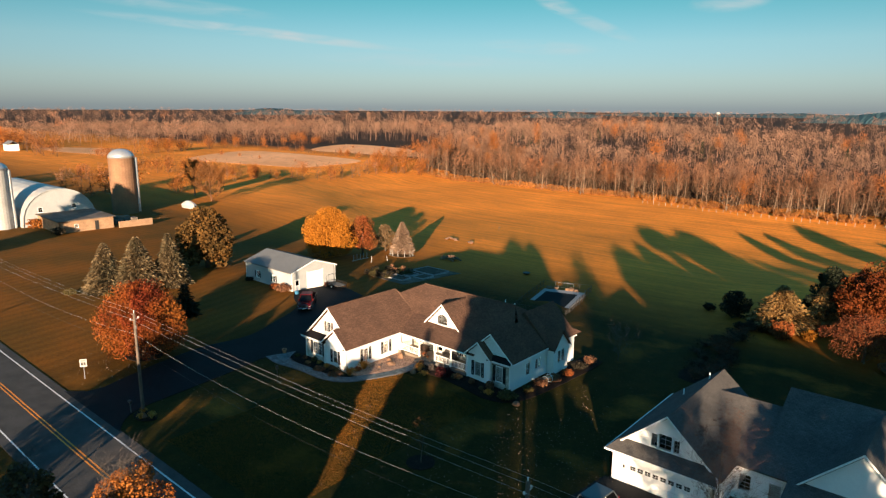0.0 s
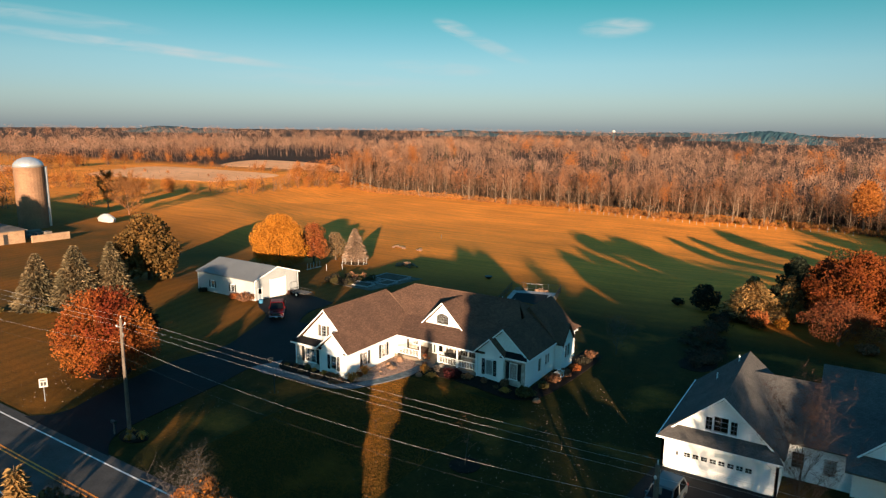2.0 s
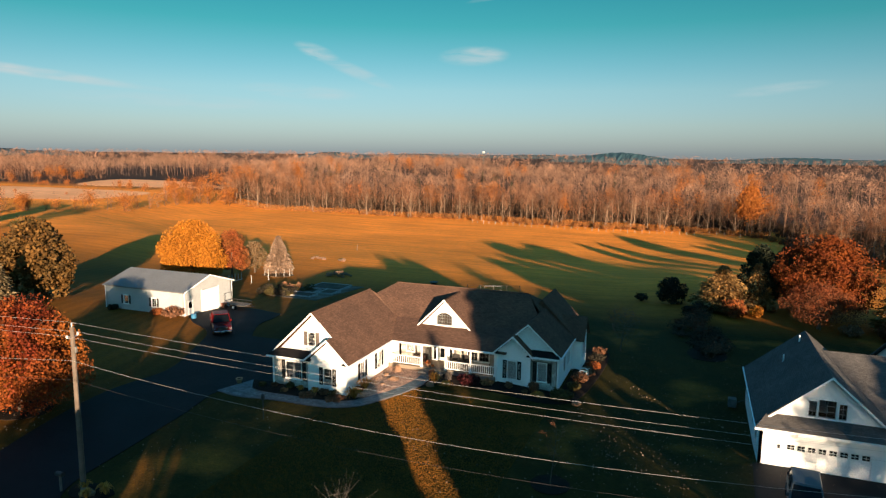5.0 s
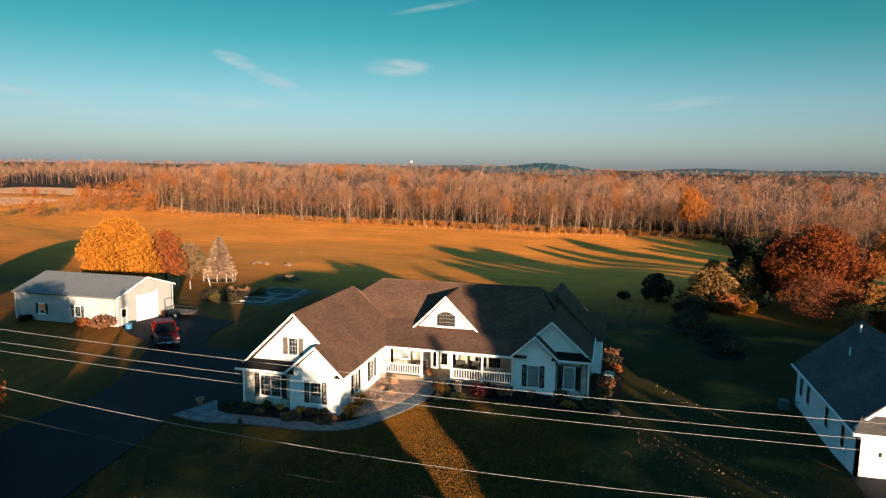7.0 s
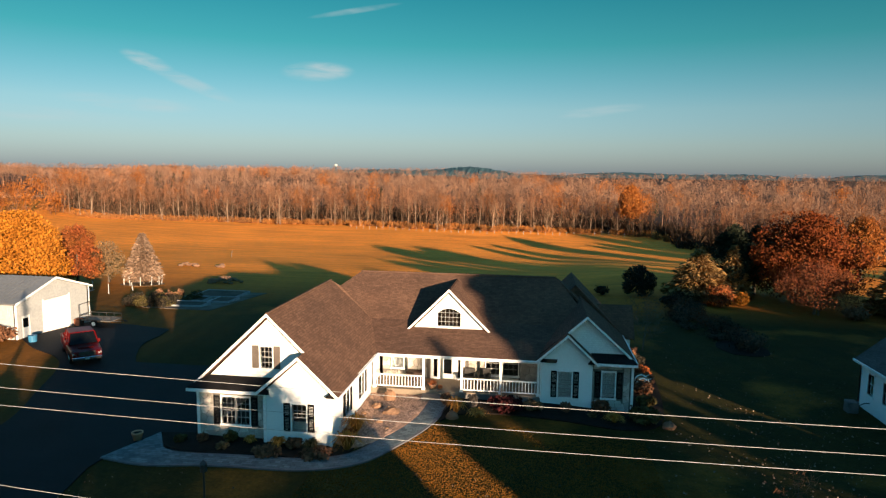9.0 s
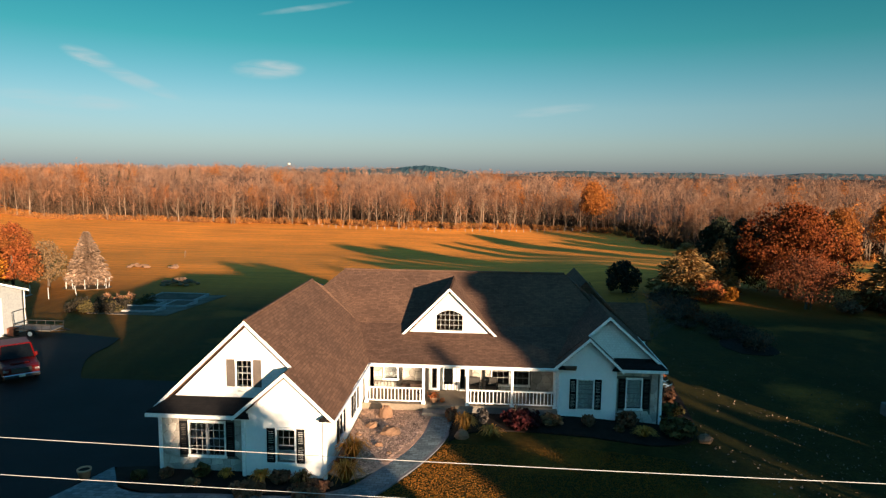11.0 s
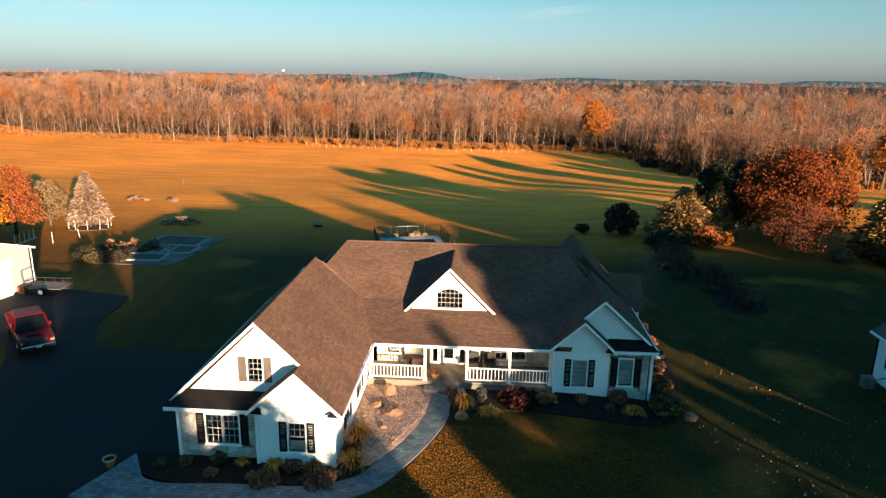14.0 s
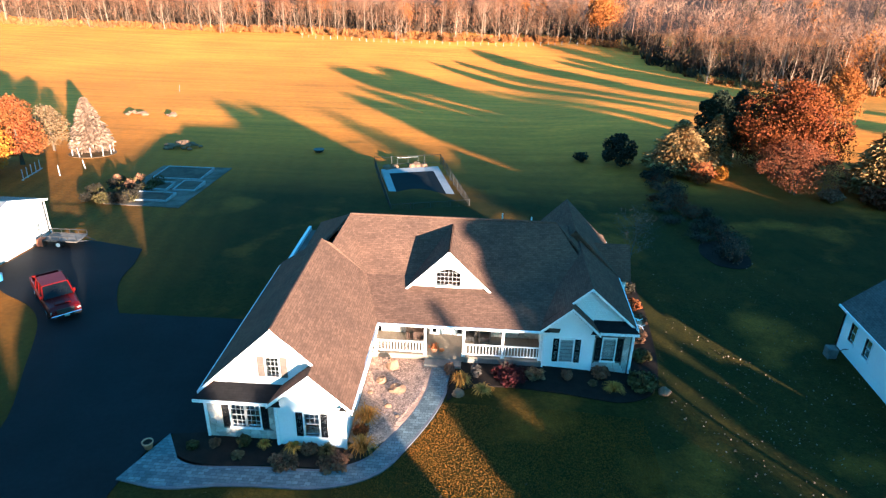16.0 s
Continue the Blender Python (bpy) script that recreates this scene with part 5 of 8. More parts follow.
def woods():
    rng = random.Random(77)
    trunks, crowns = [], []
    for k in range(8):
        w, f, _ = skeleton_tree(rng, 1.0, rng.uniform(0.17, 0.26), rng.uniform(0.0055, 0.0095), rng.uniform(0.3, 0.5), 6, 310, 3, 1, rng.uniform(0.7, 1.3), 0.08, 0.0002, 0.07)
        trunks.append(w.arrays())
        crowns.append(f.arrays())
    # low growth, bushy
    under = []
    for k in range(4):
        w = Wood()
        for i in range(70):
            a, r = rng.random() * 6.28, rng.random() ** 0.5 * 0.6
            p = Vector((r * math.cos(a), r * math.sin(a), rng.uniform(0, 0.5)))
            w.blade(p, p + Vector((rng.gauss(0, 0.25), rng.gauss(0, 0.25), rng.uniform(0.2, 0.6))), 0.06, rng)
        under.append(w.arrays())
    # leafy crowns still holding colour
    nr = np.random.default_rng(5)
    leaf = []
    for k in range(3):
        c = nr.normal(size=(480, 3)) * np.array([[0.095, 0.095, 0.14]]) + np.array([[0, 0, 0.66]])
        leaf.append(cards(c, 0.02, nr))
    near, bushes, coloured = [], [], []
    x = -300.0
    while x < 190:
        x += rng.uniform(0.9, 1.7)
        for _ in range(3):
            dy = 3 + rng.random() ** 1.5 * 70
            yy = edge_y(x) + dy + rng.uniform(0, 3)
            h = rng.choice((rng.uniform(11, 15), rng.uniform(14, 17.5), rng.uniform(16, 19.5))) * (1 + 0.1 * math.sin(x * 0.083) * math.sin(x * 0.031 + 1)) * (0.85 if dy < 4 else 1.0)
            s = (x + rng.uniform(-1, 1), yy, ground_z(x, yy) - 0.3, h, rng.randrange(8))
            near.append(s)
            if rng.random() < 0.035:
                coloured.append((s[0], s[1], s[2], h * 0.85, rng.randrange(3)))
        for _ in range(3):
            yy = edge_y(x) + rng.uniform(-2.0, 8)
            bushes.append((x + rng.uniform(-1, 1), yy, ground_z(x, yy) - 0.2, rng.uniform(0.7, 2.4), rng.randrange(4)))
    # paler, larger trees standing out along the wood's edge
    front, pale, haze = [], [], []
    for k in range(6):
        w, f, _ = skeleton_tree(rng, 1.0, rng.uniform(0.24, 0.36), rng.uniform(0.0075, 0.012), rng.uniform(0.2, 0.4), 12, 300, 5, 3, rng.uniform(0.7, 1.4), 0.06, -0.0002, 0.09)
        pale.append(w.arrays())
        haze.append(f.arrays())
    xf = -262.0
    while xf < 180:
        xf += rng.uniform(1.6, 6.5)
        yf = edge_y(xf) + rng.uniform(-0.5, 9)
        front.append((xf, yf, ground_z(xf, yf) - 0.3, rng.uniform(11.5, 17.5), rng.randrange(6)))
    # a few broad open-grown crowns
    broad, sprays = [], []
    for k in range(4):
        w, f, _ = skeleton_tree(rng, 1.0, rng.uniform(0.42, 0.56), rng.uniform(0.011, 0.015), rng.uniform(0.12, 0.2), 18, 420, 5, 5, rng.uniform(0.5, 0.9), 0.09, 0.0002, 0.06)
        broad.append(w.arrays())
        sprays.append(f.arrays())
    wide = []
    xf = -255.0
    while xf < 170:
        xf += rng.uniform(9, 34)
        yf = edge_y(xf) + rng.uniform(-2.5, 2)
        wide.append((xf, yf, ground_z(xf, yf) - 0.3, rng.uniform(11, 16), rng.randrange(4)))
    wide += [(-140.9, 244.0, ground_z(-141, 244) - 0.3, 17.5, 0), (-140.0, 245.5, ground_z(-140, 245) - 0.3, 15.5, 2)]
    tagged(new("broad_trees", big_mesh("broad_trees", *scatter(broad, wide, random.Random(4)), [M["bark_white"]])), "broad open-grown bare trees before the wood", "woodland", kind="stuff")
    tagged(new("broad_tree_twigs", big_mesh("broad_tree_twigs", *scatter(sprays, wide, random.Random(4)), [M["twig"]])), "fine warm-brown twigs of the broad edge trees", "woodland", kind="stuff")
    tagged(new("edge_trees", big_mesh("edge_trees", *scatter(pale, front, random.Random(6)), [M["bark_white"]])), "pale branching bare trees standing along the wood's edge", "woodland", kind="stuff")
    tagged(new("edge_tree_twigs", big_mesh("edge_tree_twigs", *scatter(haze, front, random.Random(6)), [M["twig"]])), "fine reddish twigs of the trees along the wood's edge", "woodland", kind="stuff")
    # orange crowns and dark evergreens further back
    dark = []
    cone = []
    for k in range(2):
        zz = nr.uniform(0.08, 1.0, 260)
        aa = nr.uniform(0, 6.28, 260)
        rr = 0.24 * (1 - zz) * nr.uniform(0.5, 1.0, 260) + 0.01
        cone.append(cards(np.stack([rr * np.cos(aa), rr * np.sin(aa), zz], axis=1), 0.06, nr))
    for _ in range(45):
        xd = rng.uniform(-420, 240)
        yd = edge_y(xd) + rng.uniform(60, 420)
        coloured.append((xd, yd, ground_z(xd, yd), rng.uniform(15, 20), rng.randrange(3)))
        xd = rng.uniform(-420, 260)
        yd = edge_y(xd) + rng.uniform(90, 460)
        dark.append((xd, yd, ground_z(xd, yd), rng.uniform(8, 12.5), rng.randrange(2)))
    tagged(new("far_evergreens", big_mesh("far_evergreens", *scatter(cone, dark, rng), [M["needle_dark"]])), "dark evergreens scattered through the far woods", "woodland", kind="stuff")
    # dark low growth added to give the shade between the trunks
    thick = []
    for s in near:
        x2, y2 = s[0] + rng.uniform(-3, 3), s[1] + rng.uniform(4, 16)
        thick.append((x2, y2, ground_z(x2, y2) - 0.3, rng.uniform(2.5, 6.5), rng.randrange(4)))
    tagged(new("thicket", big_mesh("thicket", *scatter(under, thick, rng), [M["thicket"]])), "brown sapling thicket coloured dark for the shade between the trunks", "thicket", kind="stuff")
    coloured += [(-15, 243, ground_z(-15, 243), 18, 0), (-12, 242, ground_z(-12, 242), 17, 1), (40, 188, ground_z(40, 188), 15, 1), (62, 178, ground_z(62, 178), 14, 2)]
    tagged(new("woodland", big_mesh("woodland", *scatter(trunks, near, rng), [M["bark_pale"]])), "wall of tall bare woodland trunks at the field's edge", "woodland", kind="stuff")
    tagged(new("woodland_twigs", big_mesh("woodland_twigs", *scatter(crowns, near, rng), [M["twig"]])), "fine reddish-brown bare twigs of the woodland", "woodland", kind="stuff")
    tagged(new("undergrowth", big_mesh("undergrowth", *scatter(under, bushes, rng), [M["brush"]])), "dry rust undergrowth along the wood's edge", "undergrowth", kind="stuff")
    tagged(new("autumn_leaves", big_mesh("autumn_leaves", *scatter(leaf, coloured, rng), [M["leaf_amber"]])), "scattered orange crowns still in leaf among bare trees", "woodland", kind="stuff")
    # deeper woods, coarser with distance
    mid, far = [], []
    coarse = []
    for k in range(10):
        w = Wood()
        wd, tall = rng.uniform(0.13, 0.24), rng.uniform(0.22, 0.34)
        for i in range(112 if k < 5 else 40):
            d = Vector((rng.gauss(0, 1), rng.gauss(0, 1), rng.gauss(0.25, 1))).normalized()
            q = rng.uniform(0.45, 1.0)
            p = Vector((d.x * wd * q, d.y * wd * q, 0.64 + d.z * tall * q))
            e = (d + Vector((rng.gauss(0, 0.4), rng.gauss(0, 0.4), 0.5))).normalized()
            w.blade(p, p + e * rng.uniform(0.06, 0.13), rng.uniform(0.002, 0.0048) * (1 if k < 5 else 3.4), rng)
        w.blade(Vector((0, 0, 0)), Vector((0.02, 0, 0.95)), 0.007, rng)
        coarse.append(w.arrays())
    for _ in range(5200):
        x = rng.uniform(-700, 420)
        yy = edge_y(x) + 34 + rng.random() ** 1.45 * 470
        mid.append((x, yy, ground_z(x, yy), rng.uniform(10.5, 17) * (1 + 0.14 * math.sin(x * 0.04 + yy * 0.03)), rng.randrange(5)))
    for _ in range(4600):
        r = 560 + rng.random() ** 1.5 * 2300
        a = rng.uniform(radians(35), radians(178))
        x, yy = -50 + r * math.cos(a), r * math.sin(a)
        if yy < edge_y(x) + (250 if x > -480 else 20):
            continue
        far.append((x, yy, ground_z(x, yy) - 1, rng.uniform(11, 18) * (1 + r / 4500), rng.randrange(5, 10)))
    for _ in range(1500):
        # wood beyond the western fields
        r, a = rng.uniform(540, 950), rng.uniform(radians(140), radians(177))
        x, yy = r * math.cos(a), r * math.sin(a)
        far.append((x, yy, ground_z(x, yy) - 1, rng.uniform(10, 15), rng.randrange(5, 10)))
    tagged(new("deep_woods", big_mesh("deep_woods", *scatter(coarse, mid, rng), [M["twig_far"]])), "bare woodland stretching back in brown haze of twigs", "woodland", kind="stuff")
    tagged(new("far_woods", big_mesh("far_woods", *scatter(coarse, far, rng), [M["twig_far"]])), "distant bare woods to the horizon", "woodland", kind="stuff")


woods()


# ---- roadside and off-road trees that throw the long shadows ----
leafy("roadside_tree", "thinning orange-leaved tree on the road's far verge", (-40.0, 15.0), 9.3, 5.8, "leaf_amber", 60, 15000, 0.1, 0.1, lobes=16, ragged=1.0)
bare("roadside_bare_tree", "fine bare twigs beside the orange tree", (-40.4, 14.4), 9.9, 6.4, 59, 2600, "bark", "twig_grey", 0.1, 20, 0.012, thin=-0.005)
spruce("golden_conifer", "pointed tan-green conifer on the road's far verge", (-38.9, 7.2), 13.4, 4.6, "needle_tan", 58, 2.4, "roadside trees", 0.05, -0.4, 0.55)
for k, (x, y, h, w, n) in enumerate(((-44.6, 10.9, 9.0, 5.0, 2600), (-41.8, 9.0, 9.2, 5.5, 2600), (-37.2, 12.2, 6.2, 4.2, 1500), (-53.4, 5.0, 9.0, 5.0, 2600), (-56.0, 5.0, 8.2, 7.0, 2400))):
    leafy("roadside_tree", "scrubby brown-leaved tree on the road's far verge", (x, y), h, w, "leaf_oak", 61 + k, n * 3, 0.17, 0.1, group="roadside trees", lobes=18)
    bare("roadside_bare_tree", "bare scrub on the road's far verge", (x + 0.5, y + 0.6), h * 1.05, w, 160 + k, 1800, "bark", "twig_grey", 0.08, 16, 0.012, thin=-0.004)
# unseen crowns, added and sized to shade lawn, drive, roofs and field
for k, (x, y, h, w, low, n) in enumerate(((1.7, -11.8, 21.6, 9.0, 0.5, 5200), (-33.5, 5.5, 9.2, 5.4, 0.05, 2800), (5.5, -10.7, 21.2, 8.4, 0.56, 4600), (-34, -3.5, 14.2, 5.6, 0.1, 3000), (-14.8, -3.6, 10.5, 5.4, 0.1, 3000),
                                          (10.8, 12.5, 9.0, 8.0, 0.1, 3000), (13.8, 10.5, 13.4, 9.0, 0.05, 2600), (-138, 8, 20.5, 10.0, 0.1, 3000), (-43.4, 3.0, 10.8, 3.8, 0.55, 2200), (-49.2, 5.0, 8.0, 4.6, 0.45, 2400), (-0.2, 0, 10.0, 3.4, 0.05, 1800), (2.3, 0, 10.0, 2.6, 0.05, 1500), (36.3, 7.0, 24.6, 9.0, 0.85, 2600), (29.0, 5.0, 21.4, 6.4, 0.66, 2600), (5.8, -24.8, 14.5, 13.0, 0.1, 4600), (6, 62, 8.0, 10.0, 0.1, 3000), (21.6, 4.4, 19.9, 8.0, 0.72, 3200), (-29.6, 6.9, 8.8, 3.6, 0.05, 2400), (-37, 4.5, 8.5, 4.2, 0.05, 2600),
                                          (24.9, 73.5, 17.0, 4.5, 0.5, 900), (49.8, 20.5, 19.8, 7.5, 0.1, 3000), (61.8, 2.5, 18.0, 12.0, 0.1, 3000), (72, 40, 20.0, 12.0, 0.1, 3000), (60, 112, 18.0, 9.0, 0.3, 3000),
                                          (37.1, 93.4, 18.0, 9.5, 0.45, 1900), (54, 104, 15.0, 7.5, 0.45, 1500), (49.5, 100.5, 14.5, 7.0, 0.3, 1900))):
    leafy("shadow_tree", "unseen leafy tree added to cast a long shadow", (x, y), h, w, "leaf_oak", 70 + k, n, 0.85, low, group="tall trees south of the road", lobes=34)
# unseen spruce added for one thin shadow
spruce("shadow_spruce", "unseen narrow spruce added to cast a thin shadow", (-6.9, -14.0), 15.8, 2.6, "needle_dark", 99)
# unseen bare trees added for dappled shade on walls and lawn
for k, (x, y, h, w) in enumerate(((-42.1, 1.3, 7.6, 6.0), (15.6, -7.7, 20.6, 10.0), (24.7, -15.5, 16.0, 12.0), (0.7, 14.5, 12.0, 9.0), (0.8, -8.5, 13.6, 9.5))):
    bare("shadow_bare_tree", "unseen bare tree added to cast dappled shade", (x, y), h, w, 90 + k, 3200, "bark", "twig", 0.2, 22, thin=0.012)


# ---- metal shed ----
def shed():
    x0, x1, y0, y1, z0, e, r = -100.3, -87.7, 60.6, 69.2, -0.35, 2.95, 4.35
    ym = (y0 + y1) / 2
    s = thing("shed", "white steel pole barn with pale metal roof and roll-up door", "shed", ((x0 + x1) / 2, ym, z0))
    wall("shed_wall", (x0, y0, 0), E, rect(0, x1 - x0, z0 - 0.4, e), [hole(3.35, 0.75, 0.75, 1.0), hole(7.85, 0.75, 0.75, 1.0)], (0, 1, 0), M["steel_siding"], s)
    for dx in (3.35, 7.85):
        window(s, (x0 + dx, y0, 0.75), E, SOUTH, 0.75, 1.0, 2, 4, shutter=("shutter_black", 0.28))
    wall("shed_wall", (x1, y0, 0), NORTHW, [(0, z0 - 0.4), (y1 - y0, z0 - 0.4), (y1 - y0, e), ((y1 - y0) / 2, r), (0, e)], [hole(1.0, z0 + 0.05, 0.9, 2.05), hole(4.5, z0 + 0.05, 2.9, 2.9)], (-1, 0, 0), M["steel_siding"], s)
    wall("shed_wall", (x0, y1, 0), -NORTHW, [(0, z0 - 0.4), (y1 - y0, z0 - 0.4), (y1 - y0, e), ((y1 - y0) / 2, r), (0, e)], [], (1, 0, 0), M["steel_siding"], s)
    wall("shed_wall", (x1, y1, 0), -E, rect(0, x1 - x0, z0 - 0.4, e), [], (0, -1, 0), M["steel_siding"], s)
    ribs = Build()
    for i in range(int((x1 - x0) / 0.3)):
        ribs.box(x0 + 0.15 + i * 0.3, x0 + 0.18 + i * 0.3, y0 - 0.015, y0, z0 - 0.3, 0.6)
        ribs.box(x0 + 0.15 + i * 0.3, x0 + 0.18 + i * 0.3, y0 - 0.015, y0, 1.95, e)
    tagged(part("siding_rib", ribs, M["steel_siding"], s), kind="stuff")
    for a, b in ((y0 - 0.25, ym), (y1 + 0.25, ym)):
        roof("shed_roof", [(x0 - 0.25, a, e - 0.02), (x1 + 0.25, a, e - 0.02), (x1 + 0.25, b, r + 0.05), (x0 - 0.25, b, r + 0.05)], M["metal_roof"], s)
        rake((x1 + 0.27, a, e - 0.02), (x1 + 0.27, b, r + 0.06), s)
        seam = Build()
        for i in range(int((x1 - x0) / 0.45)):
            x = x0 + 0.1 + i * 0.45
            seam.beam((x, a, e), (x, b, r + 0.07), 0.03, 0.02, 0.0)
        tagged(part("roof_seam", seam, M["metal_roof"], s), kind="stuff")
    for k in range(7):
        part("door_panel", Build().bevel_box(x1 - 0.08, x1 - 0.03, y0 + 3.05, y0 + 5.95, z0 + 0.05 + k * 0.41, z0 + 0.45 + k * 0.41, 0.01), M["trim"], s, "white roll-up door panel")
    d = part("side_door", Build().box(x1 - 0.08, x1 - 0.03, y0 + 0.55, y0 + 1.45, z0 + 0.05, z0 + 2.1), M["trim"], s, "white door with a small glazed light")
    part("door_glass", Build().box(x1 - 0.03, x1 - 0.02, y0 + 0.72, y0 + 1.28, z0 + 1.15, z0 + 1.9), M["dark_glass"], d)
    for y in (y0 + 2.95, y0 + 6.05):
        part("door_trim", Build().box(x1, x1 + 0.03, y - 0.08, y + 0.08, z0, z0 + 3.05), M["trim"], s)
    for x, y in ((x0, y0), (x1, y0), (x1, y1)):
        part("corner_trim", Build().box(x - 0.08, x + 0.03, y - 0.03, y + 0.08, z0 - 0.3, e), M["trim"], s)
    part("shed_floor", Build().box(x0 + 0.2, x1 - 0.2, y0 + 0.2, y1 - 0.2, z0 - 0.1, z0 + 0.02), M["concrete"], s)


shed()


# ---- neighbouring house ----
def neighbour():
    g = -0.95
    n = thing("neighbour_house", "white-sided house with grey-brown shingle roof and wide garage", "house", (-18, 52, g))
    x0, x1, y0, y1, e, r = -26.1, -18.0, 47.1, 59.0, 2.15, 5.75
    xm = (x0 + x1) / 2
    wall("garage_wall", (x0, y0 - 0.9, 0), E, rect(0, x1 - x0, g - 0.4, e), [hole(4.05, g, 4.9, 2.1)], (0, 1, 0), M["siding"], n)
    wall("gable_wall", (x0, y0, 0), E, [(0.2, e), (x1 - x0 - 0.2, e), ((x1 - x0) / 2, r - 0.25)], [hole(3.95, e + 0.75, 1.0, 1.2), hole(3.1, e + 0.75, 0.45, 1.05), hole(4.85, e + 0.75, 0.45, 1.05)], (0, 1, 0), M["siding"], n)
    window(n, (x0 + 3.95, y0, e + 0.75), E, SOUTH, 1.0, 1.2, 2, 3)
    for dx in (3.1, 4.85):
        window(n, (x0 + dx, y0, e + 0.75), E, SOUTH, 0.45, 1.05, 2, 3)
    gd = part("garage_door", Build().box(x0 + 1.6, x0 + 6.5, y0 - 0.8, y0 - 0.77, g + 0.01, g + 2.1), M["trim"], n, "wide white panelled garage door with small lights")
    for k in range(4):
        for c in range(8):
            part("door_panel", Build().bevel_box(x0 + 1.62 + c * 0.61, x0 + 2.21 + c * 0.61, y0 - 0.84, y0 - 0.8, g + 0.02 + k * 0.525, g + 0.53 + k * 0.525, 0.008), M["trim"], gd)
    for c in range(8):
        p = part("door_light", Build().box(x0 + 1.7 + c * 0.61, x0 + 2.12 + c * 0.61, y0 - 0.87, y0 - 0.845, g + 1.68, g + 2.0), M["dark_glass"], gd)
        q = Build()
        q.box(x0 + 1.9 + c * 0.61, x0 + 1.92 + c * 0.61, y0 - 0.885, y0 - 0.87, g + 1.68, g + 2.0)
        q.box(x0 + 1.7 + c * 0.61, x0 + 2.12 + c * 0.61, y0 - 0.885, y0 - 0.87, g + 1.83, g + 1.85)
        part("light_bar", q, M["trim"], gd)
    part("wall_lamp", Build().bevel_box(x0 + 1.15, x0 + 1.27, y0 - 1.0, y0 - 0.9, g + 1.7, g + 1.95, 0.02), M["dark_plastic"], n)
    wall("side_wall", (x0, y1, 0), -NORTHW, rect(0, y1 - y0 + 0.9, g - 0.5, e), [hole(1.5, g + 1.2, 0.7, 1.3), hole(3.3, g + 1.2, 0.7, 1.3), hole(7.5, g + 1.2, 0.7, 1.3), hole(10.6, g + 1.2, 0.7, 1.3)], (1, 0, 0), M["siding"], n)
    for dy in (1.5, 3.3, 7.5, 10.6):
        window(n, (x0, y1 - dy, g + 1.2), -NORTHW, -EAST, 0.7, 1.3, 1, 2)
    wall("side_wall", (x1, y0 - 0.9, 0), NORTHW, rect(0, y1 - y0 + 0.9, g - 0.4, e), [], (-1, 0, 0), M["siding"], n)
    wall("rear_wall", (x1, y1, 0), -E, [(0, g - 0.4), (x1 - x0, g - 0.4), (x1 - x0, e), ((x1 - x0) / 2, r - 0.25), (0, e)], [], (0, -1, 0), M["siding"], n)
    roof("main_roof", [(x0 - 0.3, y0 - 0.3, e - 0.1), (xm, y0 - 0.3, r), (xm, y1 + 0.3, r), (x0 - 0.3, y1 + 0.3, e - 0.1)], M["shingle_grey"], n)
    roof("main_roof", [(x1 + 0.3, y0 - 0.3, e - 0.1), (xm, y0 - 0.3, r), (xm, y1 + 0.3, r), (x1 + 0.3, y1 + 0.3, e - 0.1)], M["shingle_grey"], n)
    roof("pent_roof", [(x0 - 0.3, y0 - 1.25, e - 0.02), (x1 + 0.3, y0 - 1.25, e - 0.02), (x1 - 0.45, y0 - 0.02, e + 0.62), (x0 + 0.45, y0 - 0.02, e + 0.62)], M["shingle_grey"], n)
    for s in (-1, 1):
        rake((xm + s * 4.1, y0 - 0.33, e - 0.02), (xm, y0 - 0.33, r + 0.02), n)
    fascia((x0 - 0.35, y0 - 1.28, e), (x1 + 0.35, y0 - 1.28, e), n)
    fascia((x0 - 0.33, y0 - 1.2, e), (x0 - 0.33, y1 + 0.3, e), n)
    for x, y, z in ((xm - 0.6, 57.5, 5.3), (xm - 1.9, 55.2, 4.2)):
        part("vent_pipe", Build().tube([(x, y, z - 0.2), (x, y, z + 0.45)], 0.06, 7), M["trim"], n)
    part("roof_vent", Build().bevel_box(-20.6, -20.2, 56.2, 56.6, 4.4, 4.75, 0.05), M["white_metal"], n)
    # link with cross ridge, and the taller main block
    wall("link_wall", (-18.0, 50.4, 0), E, rect(0, 5.0, g - 0.4, e + 0.1), [hole(0.9, g + 1.0, 0.8, 1.3), hole(3.0, g + 1.0, 0.8, 1.3)], (0, 1, 0), M["siding"], n)
    for dx in (0.9, 3.0):
        window(n, (-18.0 + dx, 50.4, g + 1.0), E, SOUTH, 0.8, 1.3, 2, 4)
    roof("link_roof", [(-21.5, 50.0, e), (-13.5, 50.0, e), (-13.5, 56.2, 5.05), (-21.5, 56.2, 5.05)], M["shingle_grey"], n)
    roof("link_roof", [(-21.5, 62.0, e), (-13.5, 62.0, e), (-13.5, 56.2, 5.05), (-21.5, 56.2, 5.05)], M["shingle_grey"], n)
    a0, a1, b0, b1, re = -16.3, -1.5, 50.6, 65.0, 2.3
    wall("block_wall", (a0 + 0.4, b0, 0), E, rect(0, a1 - a0 - 0.8, g - 0.4, re), [hole(2.2, g + 0.9, 0.8, 1.4), hole(3.3, g + 0.9, 0.8, 1.4)], (0, 1, 0), M["siding"], n)
    for dx in (2.2, 3.3):
        window(n, (a0 + 0.4 + dx, b0, g + 0.9), E, SOUTH, 0.8, 1.4, 2, 4)
    roof("block_roof", [(a0, b0 - 0.3, re), (a1, b0 - 0.3, re), (a1, 57.9, 6.2), (a0, 57.9, 6.2)], M["shingle_grey"], n)
